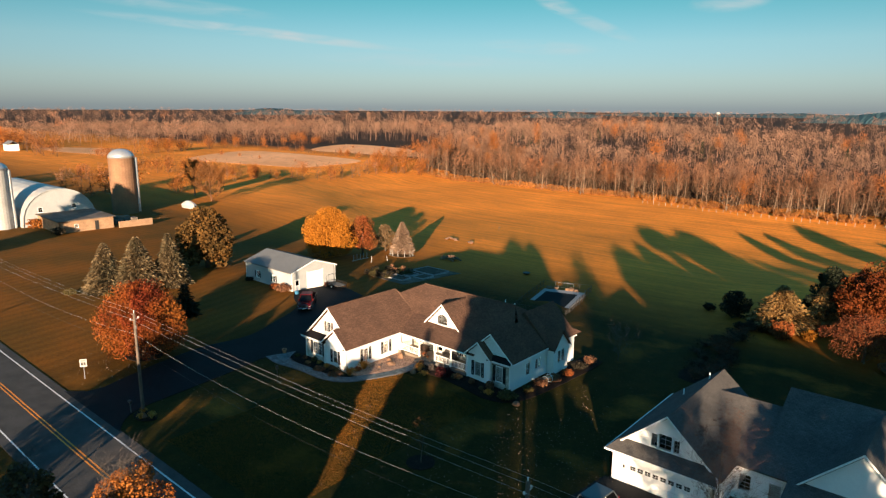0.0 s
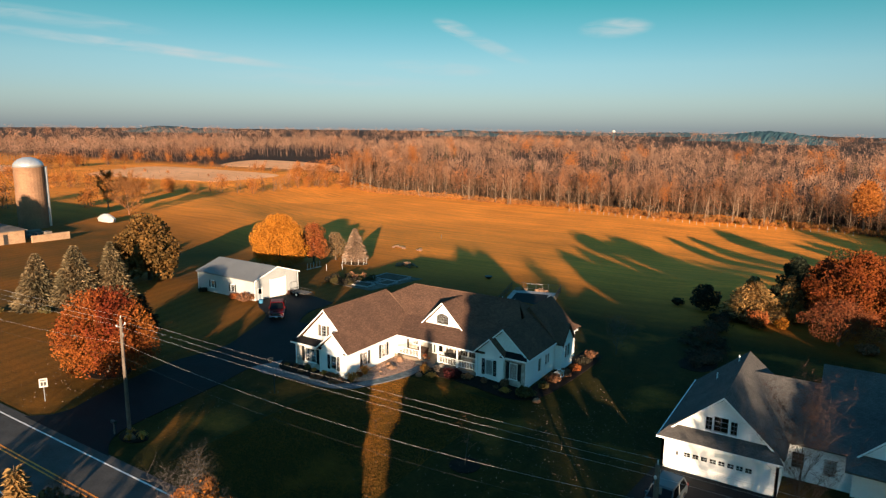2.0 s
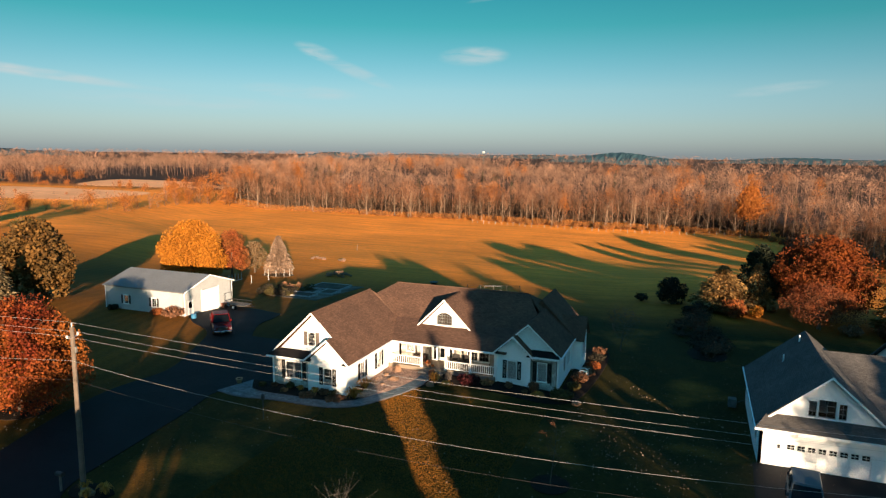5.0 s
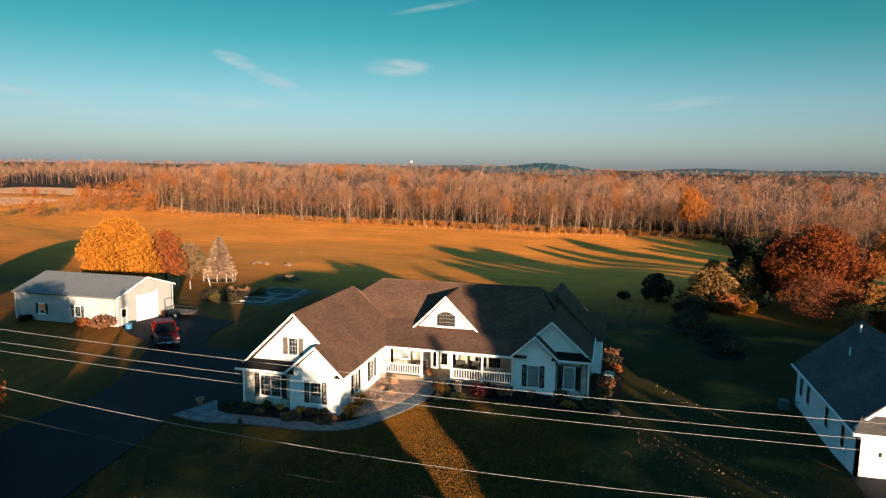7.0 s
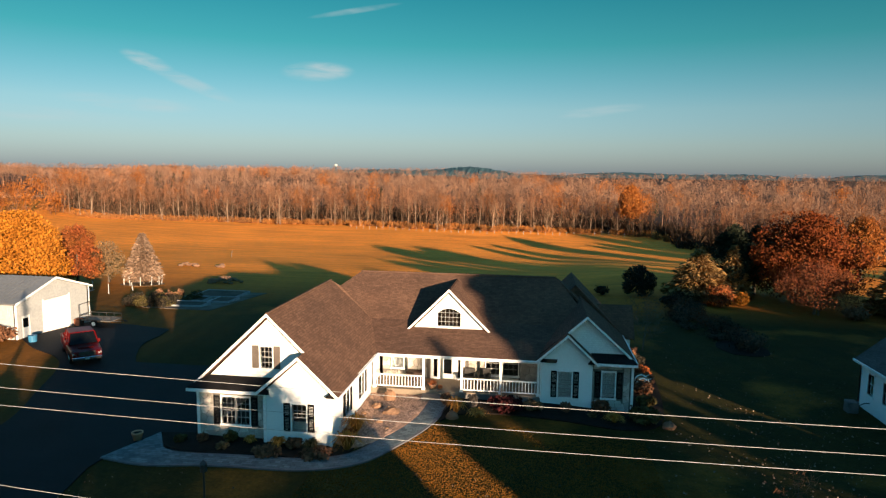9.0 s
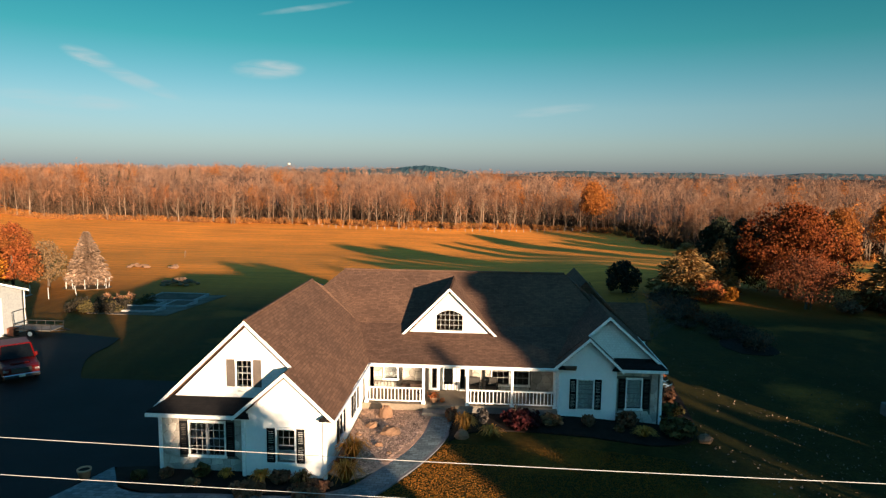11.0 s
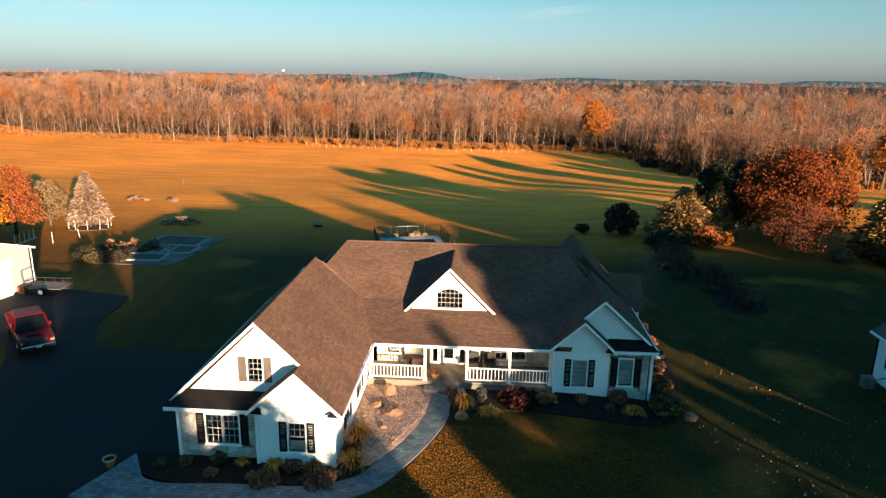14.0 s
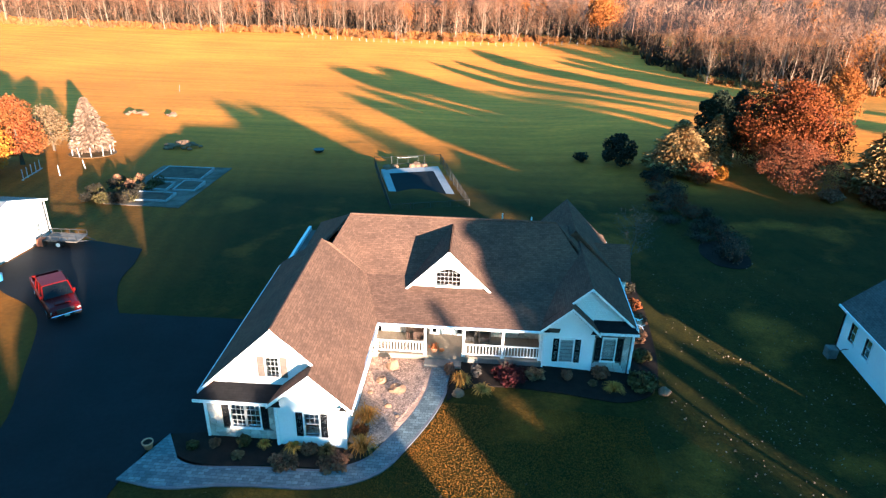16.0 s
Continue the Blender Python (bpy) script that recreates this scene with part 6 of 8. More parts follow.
    roof("block_roof", [(a0, b1 + 0.3, re), (a1, b1 + 0.3, re), (a1, 57.9, 6.2), (a0, 57.9, 6.2)], M["shingle_grey"], n)
    wall("block_gable", (a0 + 0.3, b1, 0), -NORTHW, [(0, g - 0.4), (b1 - b0, g - 0.4), (b1 - b0, re), (7.1, 6.05), (0, re)], [], (1, 0, 0), M["siding"], n)
    wall("block_gable", (a1 - 0.3, b0, 0), NORTHW, [(0, g - 0.4), (b1 - b0, g - 0.4), (b1 - b0, re), (7.3, 6.05), (0, re)], [], (-1, 0, 0), M["siding"], n)
    # front gable of the block
    f0, f1, fy, fz = -13.6, -6.0, 49.9, 6.05
    fm = (f0 + f1) / 2
    wall("front_gable", (f0, fy, 0), E, [(0, g - 0.4), (f1 - f0, g - 0.4), (f1 - f0, 2.2), ((f1 - f0) / 2, fz - 0.2), (0, 2.2)], [], (0, 1, 0), M["siding"], n)
    for s in (-1, 1):
        roof("front_roof", [(fm + s * 4.0, fy - 0.3, 2.1), (fm, fy - 0.3, fz), (fm, 57.7, fz), (fm + s * 4.0, 52.0, 2.1)], M["shingle_grey"], n)
        rake((fm + s * 4.05, fy - 0.33, 2.07), (fm, fy - 0.33, fz + 0.02), n)
    roof("porch_roof", [(f0 - 0.5, 47.9, 1.9), (f1 + 0.5, 47.9, 1.9), (f1 + 0.5, fy, 2.5), (f0 - 0.5, fy, 2.5)], M["shingle_grey"], n)
    part("neighbour_floor", Build().box(x0 + 0.2, a1 - 0.6, b0 + 0.1, y1 - 0.2, g - 0.2, g), M["interior"], n)
    sheet("neighbour_drive", [(-27.5, 23.0), (-17.0, 23.0), (-17.5, 46.1), (-26.4, 46.1)], 0.04, 0.2, M["asphalt_drive"], "black asphalt drive before the neighbouring garage", "driveway")


neighbour()


# ---- farm: arched barn, low block building, silos ----
def farm():
    g = 0.0
    barn = thing("barn", "white metal arched-roof barn", "barn", (-192, 64, g))
    yc, x0, x1, rw, rh = 59.2, -214.0, -178.5, 8.3, 8.6
    n = 14
    arc = [(yc + rw * math.cos(math.pi * i / n), rh * math.sin(math.pi * i / n) ** 0.85) for i in range(n + 1)]
    for i in range(n):
        (ya, za), (yb, zb) = arc[i], arc[i + 1]
        part("roof_panel", Build().slab([(x0, ya, za), (x1, ya, za), (x1, yb, zb), (x0, yb, zb)], Vector((0, yc - (ya + yb) / 2, -(za + zb) / 2)).normalized() * 0.15), M["white_metal"], barn, "white ribbed metal roof panel")
    holes = [hole(yc - 55.0 - 4.2, 3.3, 0.9, 1.0), hole(yc - 55.0 + 3.3, 3.6, 0.9, 1.0)]
    part("barn_end", Build().panel((x1 - 0.2, 55.0, 0), NORTHW, [(y - 55.0, z * 0.995) for y, z in arc], holes, (-0.2, 0, 0)), M["steel_siding"], barn, "white end wall")
    for dy, z in ((-4.2, 3.3), (3.3, 3.6)):
        window(barn, (x1 - 0.2, yc + dy, z), NORTHW, EAST, 0.9, 1.0, 2, 2)
    part("barn_end", Build().panel((x0 + 0.2, 55.0, 0), NORTHW, [(y - 55.0, z * 0.995) for y, z in arc], [], (0.2, 0, 0)), M["steel_siding"], barn)
    low = thing("block_building", "low tan block milking house with worn dark roof", "farm building", (-170, 60, g))
    wall("front_wall", (-164.6, 54.0, 0), NORTHW, rect(0, 12.0, -0.5, 2.7), [hole(3.6, 1.0, 0.7, 0.7)], (-1, 0, 0), M["block"], low)
    window(low, (-164.6, 57.6, 1.0), NORTHW, EAST, 0.7, 0.7, 2, 2)
    wall("side_wall", (-178.0, 54.0, 0), E, rect(0, 13.4, -0.5, 2.7), [], (0, 1, 0), M["block"], low)
    wall("side_wall", (-164.6, 66.0, 0), -E, rect(0, 13.4, -0.5, 2.7), [], (0, -1, 0), M["block"], low)
    part("flat_roof", Build().slab([(-178.2, 53.6, 3.05), (-164.2, 53.6, 2.75), (-164.2, 66.3, 2.75), (-178.2, 66.3, 3.05)], (0, 0, -0.12)), M["old_roof"], low, "patched dark roof with rust")
    part("door", Build().box(-164.6, -164.53, 61.6, 62.4, 0.0, 2.1), M["dark_plastic"], low)
    single("yard_wall", Build().bevel_box(-163.4, -163.0, 66.4, 74.4, -0.3, 1.4, 0.04), M["block"], "low tan block wall beside the farm building", "wall", (-163.2, 70.4, 0))
    rb = random.Random(4)
    junk = Build()
    for k in range(26):
        x, y = rb.uniform(-177, -166), rb.uniform(66.8, 72)
        junk.bevel_box(x, x + rb.uniform(0.6, 2.2), y, y + rb.uniform(0.5, 1.6), -0.1, rb.uniform(0.4, 1.3), 0.05)
    tagged(single("scrap_pile", junk, M["old_roof"], "heap of dark boards and scrap in the farm yard", "scrap", (-171, 69, 0)), kind="stuff")

    def silo(x, y, h, r, body, label, cap):
        s = thing("silo", label, "silo", (x, y, 0))
        ring = lambda rr, z, k=28: [(x + rr * math.cos(2 * math.pi * i / k), y + rr * math.sin(2 * math.pi * i / k), z) for i in range(k)]
        part("silo_body", Build().rings([ring(r, -0.5), ring(r, h)]), M[body], s, smooth=False)
        part("silo_dome", Build().rings([ring(r * 1.02 * math.cos(a), h + r * 0.72 * math.sin(a)) for a in (0, 0.3, 0.6, 0.9, 1.2, 1.45)]), M["galvanised"], s, cap, smooth=True)
        k = int(h / 0.75)
        for i in range(k):
            z = 0.4 + i * 0.75
            part("silo_hoop", Build().rings([ring(r + 0.02, z), ring(r + 0.05, z + 0.03), ring(r + 0.05, z + 0.07), ring(r + 0.02, z + 0.1)], False), M[body], s)
        part("chute", Build().tube([(x + r * 0.5, y + r * 0.9, 0), (x + r * 0.5, y + r * 0.9, h)], 0.45, 8), M["galvanised"], s, "pale metal unloading chute")
        return s
    silo(-186.0, 78.0, 14.6, 3.3, "silo_stave", "tall tan concrete-stave silo with metal dome", "grey metal dome")
    silo(-181.5, 47.4, 13.6, 2.7, "white_metal", "tall white silo with metal dome", "grey metal dome")
    b = Build()
    b.rings([[(-181 + dx * s, 93.5 + dy * s, z) for dx, dy in ((-2.6, -1.0), (0, -1.3), (2.6, -1.0), (3.2, 0), (2.6, 1.0), (0, 1.3), (-2.6, 1.0), (-3.2, 0))] for s, z in ((0.9, -0.1), (1.0, 0.7), (0.75, 1.3), (0.3, 1.9))])
    single("covered_boat", b, M["white_metal"], "boat under a white tarpaulin on the grass", "boat", (-181, 93.5, 0))
    far = thing("far_farmhouse", "small white house among far trees", "house", (-497, 141, -1))
    part("wall", Build().box(-502, -492, 138, 144, -1.5, 3.2), M["siding"], far)
    for a in (137.6, 144.4):
        roof("roof", [(-502.5, a, 3.1), (-491.5, a, 3.1), (-491.5, 141, 5.4), (-502.5, 141, 5.4)], M["metal_roof"], far)


farm()


# ---- utility poles and cables ----
POLES = [(-107.0, 23.9, 10.2), (-63.7, 26.05, 9.85), (-22.1, 28.1, 9.0), (22.0, 30.2, 9.6)]


def pole(x, y, h):
    p = thing("utility_pole", "weathered grey-brown wooden utility pole with cables", "utility pole", (x, y, ground_z(x, y)), "utility poles")
    part("shaft", Build().tube([(x, y, -0.3), (x, y, h * 0.5), (x, y, h)], [0.17, 0.15, 0.12], 10), M["wood_pole"], p)
    part("top_pin", Build().tube([(x, y, h), (x, y, h + 0.22)], [0.03, 0.05], 6), M["ceramic"], p, "pale ceramic insulator")
    for dy, z in ((-0.35, h - 0.6), (0.35, h - 0.56)):
        part("bracket", Build().tube([(x, y, z - 0.1), (x, y + dy, z)], 0.035, 6), M["galvanised"], p)
        part("insulator", Build().tube([(x, y + dy, z - 0.02), (x, y + dy, z + 0.09), (x, y + dy, z + 0.16)], [0.05, 0.07, 0.04], 8), M["ceramic"], p)
    part("cutout", Build().bevel_box(x + 0.13, x + 0.27, y - 0.07, y + 0.07, h - 1.5, h - 1.15, 0.03), M["wood_grey"], p, "small grey fuse cutout")
    part("ground_wire", Build().tube([(x + 0.16, y, h - 1.8), (x + 0.2, y - 0.05, h - 4.5), (x + 0.17, y, 0.2)], 0.012, 4), M["dark_plastic"], p)


for q in POLES:
    pole(*q)
for dy, dz, r, mt, sag, lb in ((0.0, 0.25, 0.0045, "cable", 0.4, "bare copper-coloured overhead conductor between poles"), (-0.35, -0.48, 0.0045, "cable", 0.4, "bare copper-coloured overhead conductor between poles"),
                               (0.35, -0.4, 0.0045, "cable", 0.4, "bare copper-coloured overhead conductor between poles"), (-0.18, -1.95, 0.005, "cable", 1.1, "silvery lashed communication cable between poles"),
                               (-0.18, -3.1, 0.006, "dark_plastic", 1.1, "thin dark communication cable between poles")):
    for (xa, ya, ha), (xb, yb, hb) in zip(POLES, POLES[1:]):
        pts = [(xa + (xb - xa) * t, ya + dy + (yb - ya) * t, ha + dz + (hb - ha) * t - sag * 4 * t * (1 - t)) for t in (i / 20 for i in range(21))]
        single("overhead_cable", Build().tube(pts, r, 5), M[mt], lb, "cable", pts[0], "overhead cables")


# ---- pickups, the second shaped as a closed car ----
def vehicle(name, label, at, heading, L, W, paint, profile, cab, bed=None, group=""):
    """A road vehicle from its side profile: lower body sections along the length, then a glazed cab."""
    v = thing(name, label, "vehicle", (0, 0, 0), group)

    def body(stations, inset=0.0):
        loops = []
        for x, z0, z1, w in stations:
            r = 0.09
            loops.append([(x, -w + r * 0.3, z0), (x, -w, z0 + r * 2), (x, -w, z1 - r * 1.6), (x, -w + r, z1 - r * 0.4), (x, -w + r * 2.4, z1), (x, w - r * 2.4, z1), (x, w - r, z1 - r * 0.4), (x, w, z1 - r * 1.6), (x, w, z0 + r * 2), (x, w - r * 0.3, z0)])
        return Build().rings(loops)
    part("body", body(profile), M[paint], v, smooth=False)
    x0, x1, x2, x3, zb, zt, w = cab
    glass_b = Build().rings([[(x0, -w, zb), (x3, -w, zb), (x3, w, zb), (x0, w, zb)], [(x1, -w * 0.84, zt), (x2, -w * 0.84, zt), (x2, w * 0.84, zt), (x1, w * 0.84, zt)]])
    part("cab_glass", glass_b, M["dark_glass"], v, "dark tinted cab windows")
    part("cab_roof", Build().rings([[(x1 - 0.06, -w * 0.87, zt - 0.06), (x2 + 0.08, -w * 0.87, zt - 0.06), (x2 + 0.08, w * 0.87, zt - 0.06), (x1 - 0.06, w * 0.87, zt - 0.06)], [(x1, -w * 0.82, zt + 0.05), (x2, -w * 0.82, zt + 0.05), (x2, w * 0.82, zt + 0.05), (x1, w * 0.82, zt + 0.05)]]), M[paint], v)
    for s in (-1, 1):
        for a, b in (((x0, s * w, zb), (x1, s * w * 0.85, zt)), ((x3, s * w, zb), (x2, s * w * 0.85, zt)), (((x0 + x3) / 2, s * w * 1.0, zb), ((x1 + x2) / 2, s * w * 0.86, zt))):
            part("pillar", Build().tube([a, b], 0.05, 6), M[paint], v)
        part("mirror", Build().bevel_box(x3 - 0.35, x3 - 0.2, s * (w + 0.05) - 0.12, s * (w + 0.05) + 0.12, zb + 0.02, zb + 0.24, 0.04), M[paint], v)
        part("headlight", Build().bevel_box(L / 2 - 0.16, L / 2 + 0.01, s * W * 0.38 - 0.14, s * W * 0.38 + 0.14, 0.74, 0.9, 0.03), M["lamp_glass"], v, "clear headlight")
        part("tail_light", Build().bevel_box(-L / 2 - 0.01, -L / 2 + 0.1, s * W * 0.44 - 0.08, s * W * 0.44 + 0.08, 0.75, 1.1, 0.02), M["truck_red"], v)
        for x in (-L * 0.31, L * 0.31):
            wh = part("wheel", Build().tube([(x, s * (W / 2 - 0.26), 0.38), (x, s * (W / 2 - 0.22), 0.38), (x, s * (W / 2 - 0.02), 0.38), (x, s * (W / 2 + 0.01), 0.38)], [0.33, 0.38, 0.38, 0.33], 20), M["rubber"], v, "black tyre")
            part("rim", Build().tube([(x, s * (W / 2 - 0.04), 0.38), (x, s * (W / 2 + 0.025), 0.38)], [0.24, 0.22], 14), M["chrome"], wh, "silver rim")
    part("grille", Build().bevel_box(L / 2 - 0.03, L / 2 + 0.03, -W * 0.26, W * 0.26, 0.7, 0.98, 0.02), M["dark_plastic"], v, "dark grille")
    part("bumper", Build().bevel_box(L / 2 - 0.06, L / 2 + 0.1, -W * 0.46, W * 0.46, 0.42, 0.62, 0.04), M["chrome"], v)
    part("bumper", Build().bevel_box(-L / 2 - 0.12, -L / 2 + 0.04, -W * 0.46, W * 0.46, 0.45, 0.62, 0.04), M["chrome"], v)
    part("number_plate", Build().box(L / 2 + 0.1, L / 2 + 0.115, -0.16, 0.16, 0.45, 0.6), M["wood_white"], v, "plain pale plate")
    if bed:
        b0, b1 = bed
        part("bed_floor", Build().box(b0, b1, -W * 0.42, W * 0.42, 0.84, 0.87), M["dark_plastic"], v, "dark bed liner")
        for s in (-1, 1):
            part("bed_side", Build().bevel_box(b0 - 0.05, b1 + 0.05, s * W * 0.46 - 0.07, s * W * 0.46 + 0.07, 0.7, 1.2, 0.03), M[paint], v)
        part("tailgate", Build().bevel_box(b0 - 0.13, b0 - 0.04, -W * 0.42, W * 0.42, 0.62, 1.2, 0.03), M[paint], v)
        part("bed_front", Build().bevel_box(b1 + 0.02, b1 + 0.1, -W * 0.42, W * 0.42, 0.8, 1.2, 0.02), M[paint], v)
        part("hood_scoop", Build().bevel_box(1.3, 2.5, -0.5, 0.5, 1.1, 1.19, 0.05), M[paint], v)
        part("windscreen", Build().slab([(1.37, -0.86, 1.16), (1.37, 0.86, 1.16), (0.8, 0.74, 1.86), (0.8, -0.74, 1.86)], (0.03, 0, 0.03)), M["dark_glass"], v, "dark raked windscreen")
    v.matrix_basis = pose(at[0], at[1], at[2], 0, 0, heading)
    return v


M["dark_paint"] = mat("dark_paint", (0.055, 0.068, 0.078), 0.35, (0.045, 0.058, 0.068), 1.0, metal=0.2)
vehicle("pickup_truck", "dark red crew-cab pickup parked on the drive", (-79.75, 57.45, ground_z(-79, 57) + 0.035), -46.0, 5.9, 2.03, "truck_red",
        [(-2.95, 0.5, 0.82, 0.96), (-2.85, 0.42, 0.83, 1.0), (-1.02, 0.4, 0.84, 1.01), (-0.98, 0.4, 1.16, 1.01), (1.0, 0.4, 1.17, 1.01), (1.3, 0.42, 1.16, 1.01), (2.6, 0.45, 1.08, 0.98), (2.9, 0.5, 1.0, 0.93), (2.96, 0.55, 0.92, 0.88)],
        (-0.98, -0.84, 0.78, 1.35, 1.14, 1.9, 0.94), (-2.82, -1.08))
# stands for a dark pickup, built here with a closed car body
vehicle("parked_vehicle", "dark pickup parked before the garage, shaped as a closed car", (-24.2, 39.6, ground_z(-24, 39.6) + 0.04), -95.0, 4.6, 1.85, "dark_paint",
        [(-2.3, 0.5, 1.0, 0.86), (-2.2, 0.4, 1.05, 0.9), (0.0, 0.38, 1.06, 0.92), (1.2, 0.4, 1.03, 0.92), (2.1, 0.42, 0.9, 0.88), (2.3, 0.5, 0.8, 0.8)],
        (-2.15, -1.7, 0.35, 1.1, 1.03, 1.68, 0.84))


# ---- pool ----
def pool():
    # outline axes of the pool, turned a little from the house
    c = Vector((-57.8, 88.9))
    u, w = Vector((0.957, 0.29)), Vector((-0.262, 0.965))
    g = ground_z(c.x, c.y)
    at = lambda a, b, z=0.0: Vector((c.x + u.x * a + w.x * b, c.y + u.y * a + w.y * b, g + z))

    def quad(a0, a1, b0, b1):
        return [at(a0, b0), at(a1, b0), at(a1, b1), at(a0, b1)]
    p = thing("swimming_pool", "in-ground pool under a dark winter cover with pale deck", "pool", at(0, 0))
    deck = Build()
    lift = lambda q, z: [v + Vector((0, 0, z)) for v in q]
    for q in (quad(-3.4, 3.6, -7.0, -5.0), quad(-3.4, 3.6, 4.8, 6.6), quad(-3.4, -2.4, -4.995, 4.795), quad(2.5, 3.6, -4.995, 4.795)):
        deck.slab(lift(q, 0.12), (0, 0, -0.5))
    part("deck", deck, M["pool_deck"], p, "pale concrete deck")
    cover = Build()
    n = 8
    V = []
    for j in range(n + 1):
        for i in range(n + 1):
            a, b = -2.6 + 5.3 * i / n, -5.1 + 10.0 * j / n
            s = math.sin(math.pi * i / n) * math.sin(math.pi * j / n)
            V.append(at(a, b, 0.135 - 0.12 * s))
    cover.add(V, [(j * (n + 1) + i, j * (n + 1) + i + 1, (j + 1) * (n + 1) + i + 1, (j + 1) * (n + 1) + i) for j in range(n) for i in range(n)])
    part("cover", cover, M["pool_cover"], p, "sagging black safety cover")
    for a in (-1.4, 0.0, 1.4):
        part("deck_step", Build().slab(lift(quad(a - 0.66, a + 0.66, -6.2, -5.2), 0.16), (0, 0, -0.05)), M["pool_deck"], p)
    for k, (a, b, r) in enumerate(((-2.6, 6.9, 0.6), (-1.6, 7.1, 0.45), (0.4, 7.0, 0.5), (1.1, 7.2, 0.6), (1.9, 6.9, 0.45), (3.0, -7.4, 0.4))):
        single("boulder", Build().ball(at(a, b, 0.15), r, 0.35, k, 8, 6, 0.7), M["boulder"], "rounded tan boulder at the pool's edge", "boulder", at(a, b, -0.1), "pool boulders")
    f = thing("pool_fence", "black metal picket fence round the pool", "fence", at(0, 0))
    ring = [(-4.0, -7.6), (4.2, -7.6), (4.2, 8.0), (-4.0, 8.0)]
    pk = None
    for (a0, b0), (a1, b1) in zip(ring, ring[1:] + ring[:1]):
        L = math.hypot(a1 - a0, b1 - b0)
        for z in (0.2, 1.15):
            part("rail", Build().tube([at(a0, b0, z), at(a1, b1, z)], 0.02, 4), M["dark_plastic"], f)
        m = int(L / 1.9)
        for i in range(m):
            t = i / m
            part("post", Build().tube([at(a0 + (a1 - a0) * t, b0 + (b1 - b0) * t, -0.2), at(a0 + (a1 - a0) * t, b0 + (b1 - b0) * t, 1.25)], 0.035, 5), M["dark_plastic"], f)
        pick = Build()
        m = int(L / 0.16)
        for i in range(m):
            t = (i + 0.5) / m
            q = at(a0 + (a1 - a0) * t, b0 + (b1 - b0) * t, 0.1)
            pick.tube([q, q + Vector((0, 0, 1.05))], 0.009, 3)
        tagged(part("pickets", pick, M["dark_plastic"], f), kind="stuff")
    g2 = thing("pool_gate", "white tubular arch at the pool's far end", "gate", at(0, 7.6))
    part("arch", Build().tube([at(-1.3, 7.5, 0), at(-1.3, 7.5, 1.15), at(1.3, 7.5, 1.15), at(1.3, 7.5, 0)], 0.022, 6), M["muntin"], g2)


pool()


# ---- planting, gravel and small garden things ----
def tuft(name, label, at, r, h, material, seed, n=90, group=""):
    """An ornamental grass: many arching blades from one crown."""
    rng = random.Random(seed)
    w = Wood()
    for _ in range(n):
        a, lean = rng.random() * 6.28, rng.uniform(0.1, 1.0)
        p = Vector((0.12 * r * math.cos(a), 0.12 * r * math.sin(a), 0))
        m = p + Vector((math.cos(a) * r * 0.5 * lean, math.sin(a) * r * 0.5 * lean, h * rng.uniform(0.6, 0.95)))
        q = p + Vector((math.cos(a) * r * lean, math.sin(a) * r * lean, h * (1.05 - 0.75 * lean)))
        s = Vector((-math.sin(a), math.cos(a), 0)) * 0.022
        i = len(w.v)
        w.v += [p - s, p + s, m + s, m - s, q]
        w.f += [(i, i + 1, i + 2), (i, i + 2, i + 3), (i + 3, i + 2, i + 4)]
    x, y = at
    ob = new(name, big_mesh(name, *w.arrays(), [M[material]]))
    ob.location = (x, y, ground_z(x, y) + 0.05)
    return tagged(ob, label, "plant", group)


def shrub(name, label, at, r, h, material, seed, n=380, size=0.14, group="", twigs=40):
    """A low bush: stems from the ground and a loose cloud of small leaves."""
    rng, nr = random.Random(seed), np.random.default_rng(seed)
    w = Wood()
    for _ in range(twigs):
        a = rng.random() * 6.28
        p = Vector((rng.uniform(-0.1, 0.1), rng.uniform(-0.1, 0.1), 0))
        w.blade(p, Vector((math.cos(a) * r * rng.random(), math.sin(a) * r * rng.random(), h * rng.uniform(0.5, 1.08))), 0.014, rng)
    d = nr.normal(size=(n, 3))
    d /= np.linalg.norm(d, axis=1, keepdims=True)
    lob = nr.uniform(0.55, 1.0, size=(n, 1)) * (1 + 0.22 * np.sin(d[:, :1] * 5 + seed) * np.cos(d[:, 1:2] * 4 + seed))
    P = d * lob * np.array([[r, r, h * 0.5]]) + np.array([[0, 0, h * 0.52]])
    P = P[P[:, 2] > 0.03]
    x, y = at
    ob = thing(name, label, "shrub", (x, y, ground_z(x, y) + 0.03), group)
    for nm, (V, F), mt in (("stem_spray", w.arrays(), "bark"), ("foliage", cards(P, size, nr), material)):
        o = new(nm, big_mesh(nm, V, F, [M[mt]]))
        o.parent = ob
        tagged(o, kind="stuff")
    return ob


M["leaf_crimson"] = leaf_mat("leaf_crimson", (0.04, 0.006, 0.007), (0.03, 0.005, 0.006))
M["leaf_olive"] = leaf_mat("leaf_olive", (0.085, 0.062, 0.02), (0.055, 0.045, 0.016))

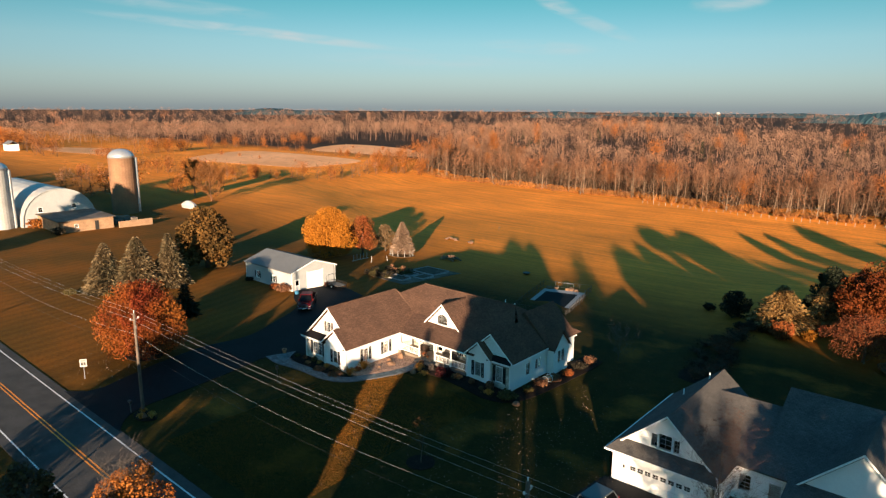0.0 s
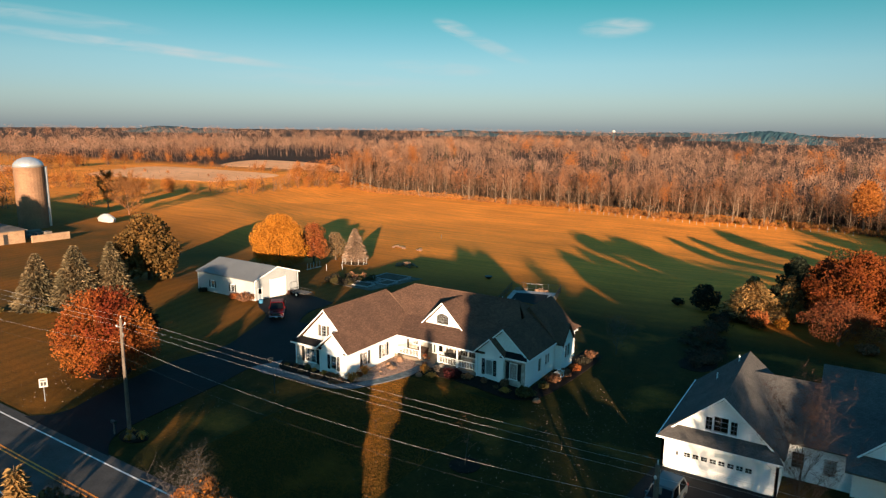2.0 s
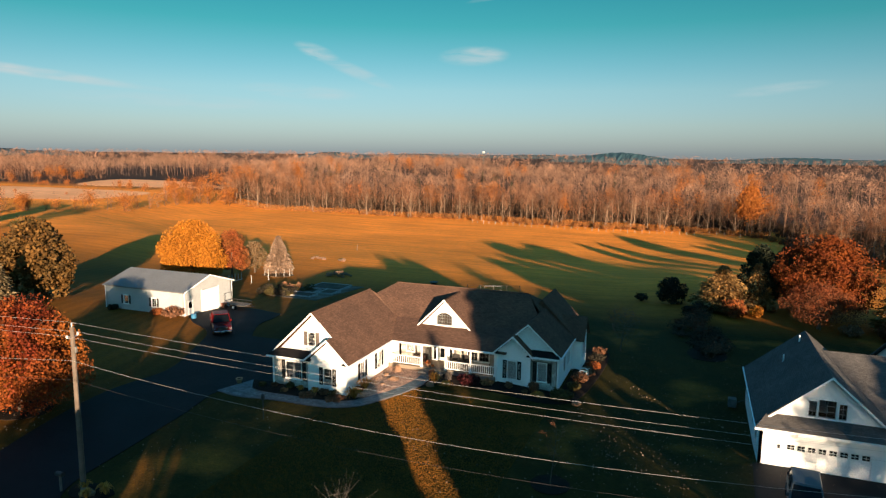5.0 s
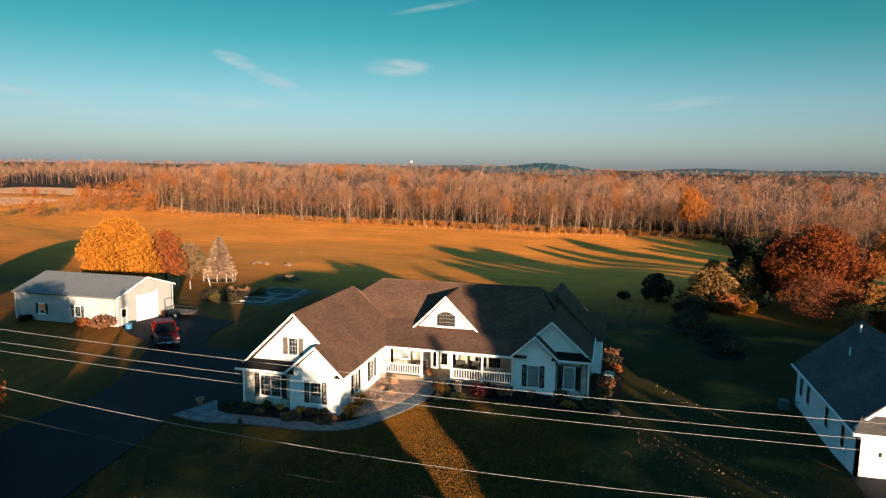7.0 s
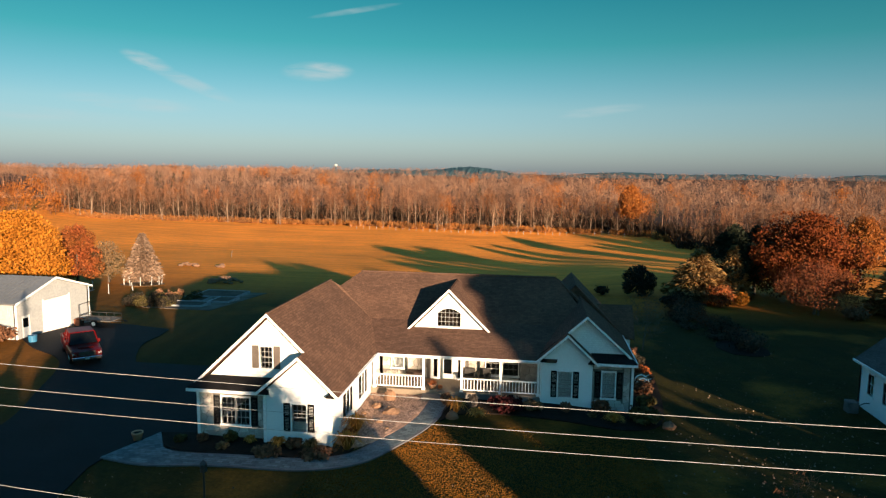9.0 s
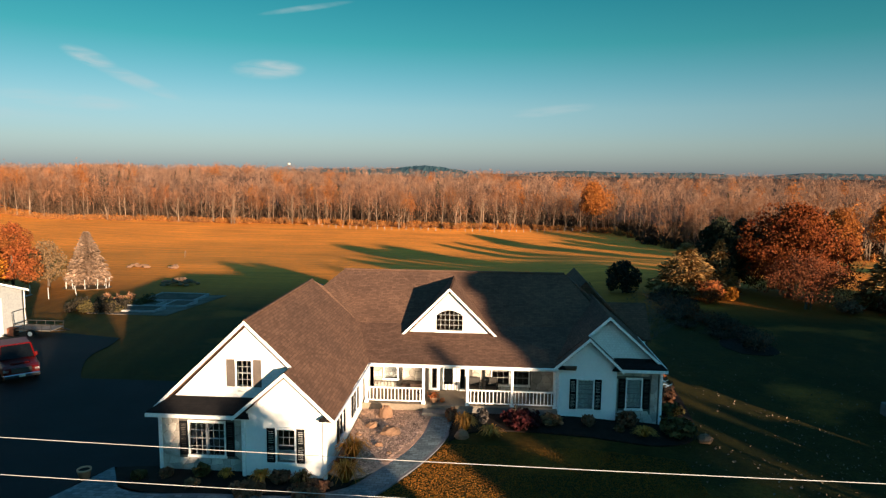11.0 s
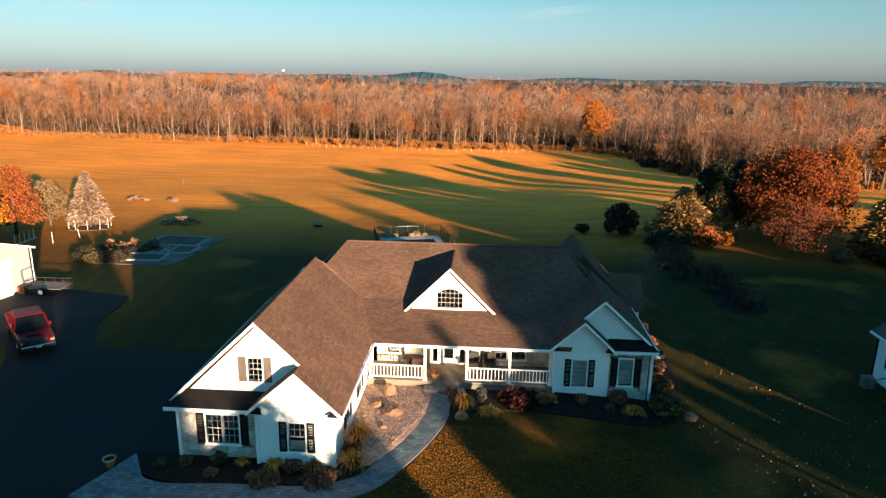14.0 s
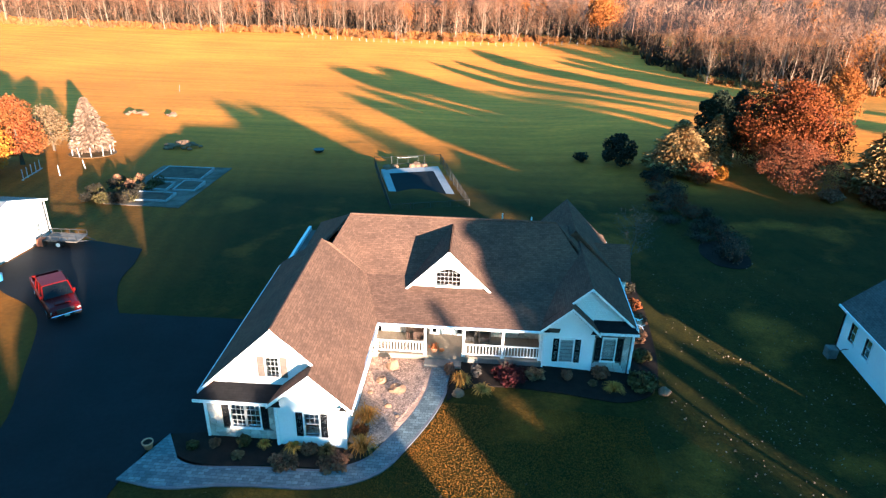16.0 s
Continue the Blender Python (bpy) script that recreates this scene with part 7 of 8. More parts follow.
for k, (x, y, r, h) in enumerate(((-56.15, 47.1, 1.0, 0.95), (-55.98, 44.85, 1.0, 0.9), (-51.25, 50.75, 0.75, 0.9), (-50.0, 50.2, 0.75, 0.5), (-42.3, 51.5, 0.75, 0.5), (-59.45, 44.6, 0.55, 0.5), (-57.7, 44.5, 0.6, 0.55), (-61.0, 44.75, 0.4, 0.4))):
    tuft("ornamental_grass", "arching golden ornamental grass clump in mulch", (x, y), r, h, "straw" if k != 6 else "leaf_olive", 100 + k, 150, "grass clumps")
for k, (x, y, r, h, mt, lb) in enumerate((
        (-62.05, 44.85, 0.34, 0.5, "leaf_olive", "small round olive shrub by the stone wall"), (-64.6, 44.4, 0.3, 0.3, "leaf_olive", "low olive seedling in mulch"), (-63.5, 44.65, 0.26, 0.34, "leaf_rust", "low rusty plant in mulch"), (-62.1, 43.95, 0.28, 0.26, "leaf_tan", "low tan plant in mulch"),
        (-58.65, 44.55, 0.4, 0.48, "leaf_rust", "rounded rusty shrub under the window"), (-59.65, 43.75, 0.75, 0.24, "leaf_rust", "spreading low rusty groundcover in mulch"),
        (-57.2, 43.9, 0.8, 0.28, "leaf_rust", "spreading brown groundcover in mulch"), (-56.3, 46.2, 0.4, 0.45, "leaf_red", "small orange-red shrub in gravel"), (-48.4, 51.6, 1.05, 0.75, "leaf_crimson", "weeping crimson maple bush by the porch"),
        (-46.9, 52.05, 0.6, 0.42, "leaf_tan", "dry tan hydrangea by the porch"), (-45.0, 52.1, 0.32, 0.55, "leaf_rust", "small brown shrub under a window"), (-42.95, 52.6, 0.5, 0.8, "leaf_rust", "upright rust-brown shrub by the stone wall"),
        (-43.5, 51.8, 0.22, 0.28, "leaf_tan", "tiny dry plant in mulch"), (-40.5, 52.2, 0.95, 0.9, "leaf_olive", "large rounded olive evergreen at the corner"), (-50.4, 51.75, 0.3, 0.75, "twig_grey", "thin bare perennial in mulch"), (-39.9, 55.2, 0.6, 0.7, "leaf_olive", "olive shrub along the east wall"),
        (-39.8, 57.4, 0.7, 0.9, "leaf_rust", "rusty shrub along the east wall"), (-39.4, 59.6, 0.7, 0.8, "leaf_rust", "rusty shrub along the east wall"), (-39.2, 62.0, 0.7, 0.6, "leaf_red", "orange-leaved low shrub by the bay"),
        (-39.3, 64.6, 0.8, 0.8, "shrub_dark", "dark shrub by the bay"), (-39.4, 67.3, 0.8, 0.8, "leaf_rust", "brown shrub at the rear corner"), (-52.0, 51.9, 0.3, 0.7, "twig", "thin bare perennial by the step"),
        (-88.6, 59.6, 1.2, 1.25, "leaf_rust", "wide dry shrub at the shed's corner"), (-91.2, 59.7, 0.8, 0.8, "leaf_red", "low orange shrub before the shed"), (-98.3, 59.8, 0.7, 0.6, "shrub_dark", "dark low shrub before the shed"),
        (-31.0, 95.0, 0.9, 0.9, "shrub_dark", "dark low shrub on the lawn"), (-38.0, 102.6, 1.0, 1.2, "shrub_dark", "small dark evergreen beside a larger one"), (-25.4, 93.8, 1.6, 2.6, "leaf_red", "bright red-orange burning bush"),
        (-22.5, 95.5, 0.9, 1.6, "leaf_yellow", "small gold-leaved shrub among trees"), (-8.0, 88.2, 2.2, 2.0, "leaf_maroon", "purple-brown rounded shrub beside conifers"), (-4.0, 86.5, 2.4, 2.2, "leaf_rust", "large rusty rounded shrub on the lawn"),
        (-12.5, 89.5, 1.3, 1.3, "leaf_rust", "rusty low shrub under the crimson tree"), (-110.9, 36.6, 1.0, 0.9, "leaf_olive", "low green-brown bush on the lawn"), (-105.5, 40.3, 0.8, 0.8, "leaf_olive", "low bush beneath the spruces"))):
    shrub("shrub", lb, (x, y), r, h, M and mt, 120 + k, int(300 + 260 * r * r), 0.12 + 0.05 * r)
bare("weeping_tree", "low twisted bare trunk over a crimson bush", (-48.8, 51.9), 1.7, 2.2, 36, 160, "bark", "twig_grey", 0.5, 9, 0.035, 4, 0.1, thin=0.004)
rs = random.Random(9)
for k in range(34):
    t = k / 33
    x, y = -28.5 + rs.uniform(-2.2, 2.2) - 1.5 * math.sin(t * 3), 72.0 + 26 * t + rs.uniform(-0.8, 0.8)
    mt, lb = rs.choice((("shrub_dark", "dark evergreen shrub in the border bed"), ("leaf_rust", "brown dry shrub in the border bed"), ("leaf_maroon", "purple-leaved shrub in the border bed"), ("shrub_dark", "dark evergreen shrub in the border bed")))
    shrub("border_shrub", lb, (x, y), rs.uniform(0.8, 1.9), rs.uniform(0.6, 1.7), mt, 200 + k, 240, 0.1, "border shrubs", 320)
sheet("border_bed", curve([(-30.3, 70.9), (-28.6, 70.4), (-27.2, 71.6), (-27.0, 74.6), (-28.2, 76.4), (-30.2, 76.0), (-31.0, 73.4), (-30.3, 70.9)], 4)[:-1], 0.02, 0.2, M["mulch"], "dark mulch bed at the south end of the shrub border", "planting bed")


def rock(name, label, at, r, seed, material="boulder", squash=0.65, group="boulders"):
    x, y = at
    z = ground_z(x, y)
    return single(name, Build().ball((x, y, z + min(r) * 0.0 + 0.35 * r[2]), r, 0.3, seed, 10, 7), M[material], label, "boulder", (x, y, z), group)


for k, (x, y, r) in enumerate(((-55.45, 52.1, (0.36, 0.28, 0.5)), (-54.9, 50.0, (0.5, 0.42, 0.3)), (-55.9, 50.75, (0.34, 0.3, 0.24)), (-55.2, 48.5, (0.2, 0.16, 0.16)), (-54.6, 47.7, (0.14, 0.12, 0.12)), (-56.4, 49.6, (0.18, 0.16, 0.14)), (-51.4, 49.95, (0.35, 0.3, 0.3)), (-39.2, 52.0, (0.4, 0.35, 0.3)))):
    rock("boulder", "rounded tan garden boulder set in gravel", (x, y), r, 300 + k)


def gravel():
    rng = np.random.default_rng(8)
    base = np.array([(1, 0, 0), (0, 1, 0), (-1, 0, 0), (0, -1, 0), (0.1, 0.1, 0.8)], dtype=float)
    F0 = np.array([(0, 1, 4), (1, 2, 4), (2, 3, 4), (3, 0, 4)])
    pts = []
    while len(pts) < 5200:
        x, y = rng.uniform(-56.8, -53.0), rng.uniform(45.2, 53.1)
        edge = -55.2 + (y - 45.6) * 0.42 if y < 49.5 else -53.5 + (y - 49.5) * 0.1
        if x < edge and not (y < 46.2 and x < -56.2):
            pts.append((x, y))
    Vs, Fs = [], []
    for i, (x, y) in enumerate(pts):
        a, s = rng.uniform(0, 6.28), rng.uniform(0.03, 0.075)
        c, d = math.cos(a), math.sin(a)
        V = base * np.array([s * rng.uniform(0.8, 1.5), s, s * 0.9])
        V = np.stack([V[:, 0] * c - V[:, 1] * d + x, V[:, 0] * d + V[:, 1] * c + y, V[:, 2] + 0.055], axis=1)
        Vs.append(V)
        Fs.append(F0 + i * 5)
    tagged(new("river_gravel", big_mesh("river_gravel", np.concatenate(Vs), np.concatenate(Fs), [M["gravel"]])), "loose tan and grey river gravel", "gravel", kind="stuff")


gravel()


# leaves fallen on the lawns
def inside(P, poly):
    """Which points lie within an outline."""
    hit = np.zeros(len(P), dtype=bool)
    for (x0, y0), (x1, y1) in zip(poly, poly[1:] + poly[:1]):
        if y0 != y1:
            cross = ((y0 > P[:, 1]) != (y1 > P[:, 1])) & (P[:, 0] < (x1 - x0) * (P[:, 1] - y0) / (y1 - y0) + x0)
            hit ^= cross
    return hit


def fallen():
    rng = np.random.default_rng(3)
    P = []
    for cx, cy, sx, sy, n in ((-35, 44, 8, 8, 1300), (-30, 58, 6, 10, 500), (-66, 33, 5, 6, 300), (-76, 32, 5, 4, 420), (-50, 34, 7, 6, 90), (-70, 46, 3, 6, 60)):
        q = rng.normal(size=(n, 2)) * np.array([[sx, sy]]) + np.array([[cx, cy]])
        P += [(x, y, ground_z(x, y) + 0.03) for x, y in q if not (-64 < x < -41 and 44 < y < 67) and y > 23.5]
    P = np.array(P)
    for poly in (drive_outline, front_bed, gravel_bed, porch_bed):
        P = P[~inside(P[:, :2], [tuple(q[:2]) for q in poly])]
    V, F = cards(P, 0.075, rng, 0.85)
    tagged(new("fallen_leaves", big_mesh("fallen_leaves", V, F, [M["dry_leaf"]])), "dry leaves strewn over the grass", "leaves", kind="stuff")


fallen()



# standing grass on the lawns
def standing_grass(label, x0, x1, y0, y1, per_m2, w, h, material, seed):
    rng = np.random.default_rng(seed)
    n = int((x1 - x0) * (y1 - y0) * per_m2)
    P = np.stack([rng.uniform(x0, x1, n), rng.uniform(y0, y1, n)], axis=1)
    for poly in (drive_outline, front_bed, gravel_bed, porch_bed):
        P = P[~inside(P, [tuple(q[:2]) for q in poly])]
    line = np.array([q[:2] for q in walk_line])
    half = np.array(wide) / 2 + 0.2
    P = P[(np.linalg.norm(P[:, None, :] - line[None], axis=2) > half[None]).all(axis=1)]
    P = P[~((P[:, 0] > -66.6) & (P[:, 0] < -41) & (P[:, 1] > np.where(P[:, 0] < -56.2, 43.2, 49.2)))]
    P = P[~((P[:, 0] < -55.0) & (P[:, 1] > 44.2))]
    for cx, cy, r in ((-38.2, 37.0, 1.2), (-78.4, 33.0, 2.3), (-63.0, 25.9, 1.4)):
        P = P[(P[:, 0] - cx) ** 2 + (P[:, 1] - cy) ** 2 > r * r]
    P = P[~((P[:, 0] > -80) & (P[:, 0] < -66) & (P[:, 1] > 46))]
    n = len(P)
    Z = np.array([ground_z(x, y) for x, y in P]) - 0.02
    a = rng.uniform(0, math.pi, n)
    s = rng.uniform(0.5, 1.3, n)
    d = np.stack([np.cos(a), np.sin(a)], axis=1) * (w / 2 * s)[:, None]
    tip = rng.normal(size=(n, 2)) * h * 0.35
    V = np.zeros((n, 4, 3))
    V[:, 0, :2], V[:, 1, :2], V[:, 2, :2], V[:, 3, :2] = P - d, P + d, P + d * 0.7 + tip, P - d * 0.6 + tip
    V[:, :2, 2] = Z[:, None]
    V[:, 2, 2], V[:, 3, 2] = Z + h * rng.uniform(0.6, 1.3, n), Z + h * rng.uniform(0.5, 1.2, n)
    tagged(new("lawn_grass", big_mesh("lawn_grass", V.reshape(-1, 3), np.arange(n * 4).reshape(n, 4), [M[material]])), label, "grass", kind="stuff")


standing_grass("short autumn grass blades on the front lawn", -57.0, -41.0, 25.0, 51.0, 330, 0.066, 0.02, "lawn_blade", 1)

# pots, porch things
def pot(name, label, at, r, h, plant=None, z=None):
    x, y = at
    z = ground_z(x, y) + 0.06 if z is None else z
    p = thing(name, label, "planter", (x, y, z))
    ring = lambda rr, zz: [(x + rr * math.cos(6.2832 * i / 16), y + rr * math.sin(6.2832 * i / 16), z + zz) for i in range(16)]
    part("pot", Build().rings([ring(r * 0.68, 0), ring(r * 0.95, h * 0.8), ring(r * 1.06, h * 0.82), ring(r * 1.06, h), ring(r * 0.9, h), ring(r * 0.86, h * 0.85)]), M["terracotta"], p, "tan clay pot", True)
    part("soil", Build().rings([ring(r * 0.87, h * 0.8), ring(r * 0.87, h * 0.87)]), M["mulch"], p)
    if plant:
        nr = np.random.default_rng(5)
        P = nr.normal(size=(140, 3)) * np.array([[r * 0.6, r * 0.6, h * 0.28]]) + np.array([[0, 0, h * 1.25]])
        o = new("flowers", big_mesh("flowers", *cards(P, 0.07, nr), [M[plant]]))
        o.parent = p
        tagged(o, "orange autumn flowers", kind="stuff")
    return p


pot("clay_pot", "empty round tan clay planter at the walkway's end", (-66.75, 44.15), 0.27, 0.42)
pot("flower_pot", "clay pot of orange flowers beside the porch step", (-53.05, 53.55), 0.22, 0.32, "pumpkin", 0.4)
single("pumpkin", Build().ball((-52.6, 53.6, 0.53), (0.16, 0.16, 0.13), 0.06, 2, 12, 8), M["pumpkin"], "orange pumpkin on the porch", "pumpkin", (-52.55, 53.6, 0.4), smooth=True)


def armchair(x, y):
    c = thing("porch_chair", "dark brown wicker armchair on the porch", "chair", (x, y, 0.4), "porch chairs")
    part("seat", Build().bevel_box(x - 0.36, x + 0.36, y - 0.35, y + 0.35, 0.62, 0.86, 0.04), M["dark_plastic"], c)
    part("backrest", Build().bevel_box(x - 0.36, x + 0.36, y + 0.25, y + 0.38, 0.86, 1.32, 0.05), M["dark_plastic"], c)
    for s in (-1, 1):
        part("armrest", Build().bevel_box(x + s * 0.36 - 0.06, x + s * 0.36 + 0.06, y - 0.34, y + 0.3, 0.86, 1.06, 0.03), M["dark_plastic"], c)
        for d in (-0.28, 0.28):
            part("leg", Build().box(x + s * 0.3 - 0.03, x + s * 0.3 + 0.03, y + d - 0.03, y + d + 0.03, 0.4, 0.62), M["dark_plastic"], c)


armchair(-50.95, 55.0)
armchair(-50.0, 55.0)
bx = thing("storage_bench", "dark brown slatted storage bench on the porch", "bench", (-54.4, 55.1, 0.4))
part("box", Build().bevel_box(-54.95, -53.85, 54.8, 55.35, 0.4, 0.92, 0.03), M["wicker"], bx)
part("lid", Build().bevel_box(-55.0, -53.8, 54.75, 55.4, 0.922, 0.98, 0.02), M["wicker"], bx)
ct = thing("garden_cart", "white metal garden cart planter with a large wheel", "garden cart", (-39.6, 58.4, -0.9))
g0 = ground_z(-39.6, 58.4)
for y in (58.1, 58.9):
    part("wheel", Build().tube([(-39.7 + 0.42 * math.cos(a), y, g0 + 0.5 + 0.42 * math.sin(a)) for a in (6.2832 * i / 16 for i in range(17))], 0.04, 5), M["trim"], ct)
    part("handle", Build().tube([(-39.9, y, g0 + 0.6), (-39.2, y, g0 + 0.95)], 0.025, 5), M["trim"], ct)
part("tray", Build().bevel_box(-40.0, -39.3, 58.15, 58.85, g0 + 0.55, g0 + 0.8, 0.03), M["terracotta"], ct)


shrub("barn_shrub", "orange-leaved shrub before the arched barn", (-176.4, 53.0), 1.9, 2.2, "leaf_amber", 301, 500, 0.3, "farm shrubs")
shrub("barn_shrub", "dark rounded shrub beside the milking house", (-163.4, 53.4), 1.5, 1.7, "shrub_dark", 302, 500, 0.26, "farm shrubs")
# road sign, yard light, pole bed
sg_ = thing("road_sign", "small white road sign on a post, facing along the road", "sign", (-76.15, 25.6, 0))
part("post", Build().box(-76.18, -76.12, 25.57, 25.63, -0.2, 2.1), M["galvanised"], sg_)
face = lambda s, z, d: (-76.15 + 0.5 * s + 0.87 * d, 25.6 + 0.87 * s - 0.5 * d, z)


def sign_slab(s0, s1, z0, z1, d0, d1):
    return Build().rings([[face(s0, z0, d), face(s1, z0, d), face(s1, z1, d), face(s0, z1, d)] for d in (d0, d1)])


pl = part("plate", sign_slab(-0.34, 0.34, 1.35, 2.2, 0.035, 0.05), M["wood_white"], sg_, "white rectangular plate")
part("bar", sign_slab(-0.24, 0.24, 1.98, 2.06, 0.051, 0.056), M["dark_plastic"], pl)
part("bar", sign_slab(-0.22, -0.03, 1.5, 1.85, 0.051, 0.056), M["dark_plastic"], pl)
part("bar", sign_slab(0.03, 0.22, 1.5, 1.85, 0.051, 0.056), M["dark_plastic"], pl)
yl = thing("yard_light", "slim dark yard light post on the lawn", "lamp", (-60.2, 38.6, 0))
part("post", Build().tube([(-60.2, 38.6, -0.1), (-60.2, 38.6, 1.5)], 0.04, 6), M["dark_plastic"], yl)
part("lantern", Build().bevel_box(-60.32, -60.08, 38.48, 38.72, 1.5, 1.85, 0.05), M["dark_plastic"], yl)
part("cap", Build().tube([(-60.2, 38.6, 1.85), (-60.2, 38.6, 2.0)], [0.17, 0.02], 8), M["dark_plastic"], yl)
sheet("pole_bed", [(-63.0 + 1.5 * math.cos(a) * (1 + 0.1 * math.sin(3 * a)), 25.9 + 0.9 * math.sin(a)) for a in (6.2832 * i / 16 for i in range(16))], 0.05, 0.2, M["mulch"], "mulched bed at the foot of the pole", "planting bed")
rock("boulder", "flat pale stone in the pole bed", (-62.9, 25.6), (0.5, 0.35, 0.3), 330)
for k, (x, y) in enumerate(((-63.5, 26.0), (-62.3, 26.2), (-61.9, 26.0), (-62.6, 25.3))):
    tuft("ornamental_grass", "dry rust-coloured grass clump in the pole bed", (x, y), 0.5, 0.55, "straw", 150 + k, 80, "pole bed grasses")
mb = thing("mailbox", "dark mailbox on a short post by the drive", "mailbox", (-64.6, 25.3, 0))
part("post", Build().box(-64.65, -64.55, 25.25, 25.35, -0.2, 0.95), M["wood_grey"], mb)
part("box", Build().tube([(-64.85, 25.3, 1.1), (-64.35, 25.3, 1.1)], 0.15, 10), M["dark_plastic"], mb)
sheet("sapling_ring", [(-38.2 + 1.2 * math.cos(a), 37.0 + 1.2 * math.sin(a)) for a in (6.2832 * i / 14 for i in range(14))], 0.04, 0.15, M["mulch"], "round mulch bed under a sapling", "planting bed")
sheet("maple_ring", [(-78.4 + 2.4 * math.cos(a), 33.0 + 2.0 * math.sin(a)) for a in (6.2832 * i / 16 for i in range(16))], 0.04, 0.15, M["mulch"], "round mulch bed under the maple", "planting bed")
single("yard_bin", Build().tube([(-86.0, 60.2, -0.05), (-86.0, 60.2, 0.55)], [0.28, 0.33], 12), M["blue_plastic"], "blue plastic tub by the shed door", "bin", (-86.0, 60.2, 0))


# utility trailer
def trailer():
    x, y, z = -85.4, 67.6, ground_z(-85.4, 67.6) + 0.03
    t = thing("utility_trailer", "open black metal utility trailer beside the shed", "trailer", (x, y, z))
    part("deck", Build().box(x - 1.5, x + 1.5, y - 0.8, y + 0.8, z + 0.5, z + 0.56), M["wood_grey"], t, "worn plank deck")
    for zz in (0.6, 0.95):
        for s in (-1, 1):
            part("side_rail", Build().tube([(x - 1.5, y + s * 0.8, z + zz), (x + 1.5, y + s * 0.8, z + zz)], 0.03, 5), M["dark_plastic"], t)
        part("end_rail", Build().tube([(x - 1.5, y - 0.8, z + zz), (x - 1.5, y + 0.8, z + zz)], 0.03, 5), M["dark_plastic"], t)
    for i in range(5):
        for s in (-1, 1):
            part("stake", Build().tube([(x - 1.5 + i * 0.75, y + s * 0.8, z + 0.5), (x - 1.5 + i * 0.75, y + s * 0.8, z + 0.98)], 0.025, 4), M["dark_plastic"], t)
    part("ramp", Build().tube([(x - 1.52, y - 0.75, z + 0.6), (x - 1.6, y - 0.75, z + 1.9), (x - 1.6, y + 0.75, z + 1.9), (x - 1.52, y + 0.75, z + 0.6)], 0.03, 5), M["dark_plastic"], t)
    part("tongue", Build().tube([(x + 1.5, y - 0.5, z + 0.5), (x + 2.6, y, z + 0.45), (x + 1.5, y + 0.5, z + 0.5)], 0.04, 5), M["dark_plastic"], t)
    for s in (-1, 1):
        w = part("wheel", Build().tube([(x, y + s * 0.88, z + 0.32), (x, y + s * 1.05, z + 0.32)], 0.32, 16), M["rubber"], t)
        part("rim", Build().tube([(x, y + s * 0.9, z + 0.32), (x, y + s * 1.065, z + 0.32)], 0.18, 12), M["trim"], w, "white rim")


trailer()
br = thing("fire_wood_crate", "red-brown crate beside the shed door", "crate", (-87.0, 66.9, -0.3))
part("crate", Build().bevel_box(-87.35, -86.75, 66.6, 67.2, -0.25, 0.35, 0.04), M["red_brick"], br)


# stakes round the pale spruce, and a short stake fence
def stake(x, y, h=1.15, lean=0.0):
    z = ground_z(x, y)
    single("garden_stake", Build().tube([(x, y, z - 0.15), (x + lean, y, z + h)], 0.055, 5), M["wood_white"], "white wooden stake in the lawn", "stake", (x, y, z), "white stakes")


for k in range(11):
    a = 6.2832 * k / 11
    stake(-101.0 + 2.5 * math.cos(a), 98.3 + 2.3 * math.sin(a), 1.25, 0.15 * math.sin(k * 2.1))
for k in range(5):
    stake(-101.2 - 0.25 * k, 85.1 + 1.1 * k, 1.25, 0.05)
stake(-98.5, 87.4, 1.25)
stake(-97.5, 90.8, 1.1, -0.2)
sheet("spruce_ring", [(-101.0 + 2.9 * math.cos(a), 98.3 + 2.7 * math.sin(a)) for a in (6.2832 * i / 16 for i in range(16))], 0.04, 0.15, M["leaf_tan"], "bare tan soil ring under the spruce", "planting bed")
single("fence_rail", Build().beam((-101.2, 84.8, ground_z(-101.2, 84.8) + 0.03), (-102.3, 90.0, ground_z(-102.3, 90.0) + 0.03), 0.06, 0.12, 0.0), M["wood_white"], "low white board along the stakes", "fence", (-101.7, 87.3, ground_z(-101.7, 87.3)))
# vegetable plot
plot = thing("vegetable_plot", "raised timber vegetable beds gone over for winter", "garden plot", (-85.2, 86.2, ground_z(-85.2, 86.2)))
for k, (x0, x1, y0, y1) in enumerate(((-88.0, -82.4, 88.0, 92.2), (-86.4, -84.2, 83.4, 85.8), (-83.6, -81.2, 83.6, 86.6), (-86.4, -82.4, 79.6, 82.0))):
    z = ground_z((x0 + x1) / 2, (y0 + y1) / 2)
    b = Build()
    for q in ((x0, x1, y0, y0 + 0.12), (x0, x1, y1 - 0.12, y1), (x0, x0 + 0.12, y0 + 0.121, y1 - 0.121), (x1 - 0.12, x1, y0 + 0.121, y1 - 0.121)):
        b.box(*q, z - 0.1, z + 0.3)
    part("bed_frame", b, M["timber_pale"], plot, "grey timber bed frame")
    part("bed_soil", Build().box(x0 + 0.12, x1 - 0.12, y0 + 0.12, y1 - 0.12, z - 0.05, z + 0.22), M["bed_earth"], plot)
sheet("plot_gravel", [(-88.3, 78.3), (-80.4, 78.0), (-80.9, 93.8), (-89.4, 93.6)], 0.03, 0.15, M["plot_soil"], "grey stony ground round the vegetable beds", "gravel bed")
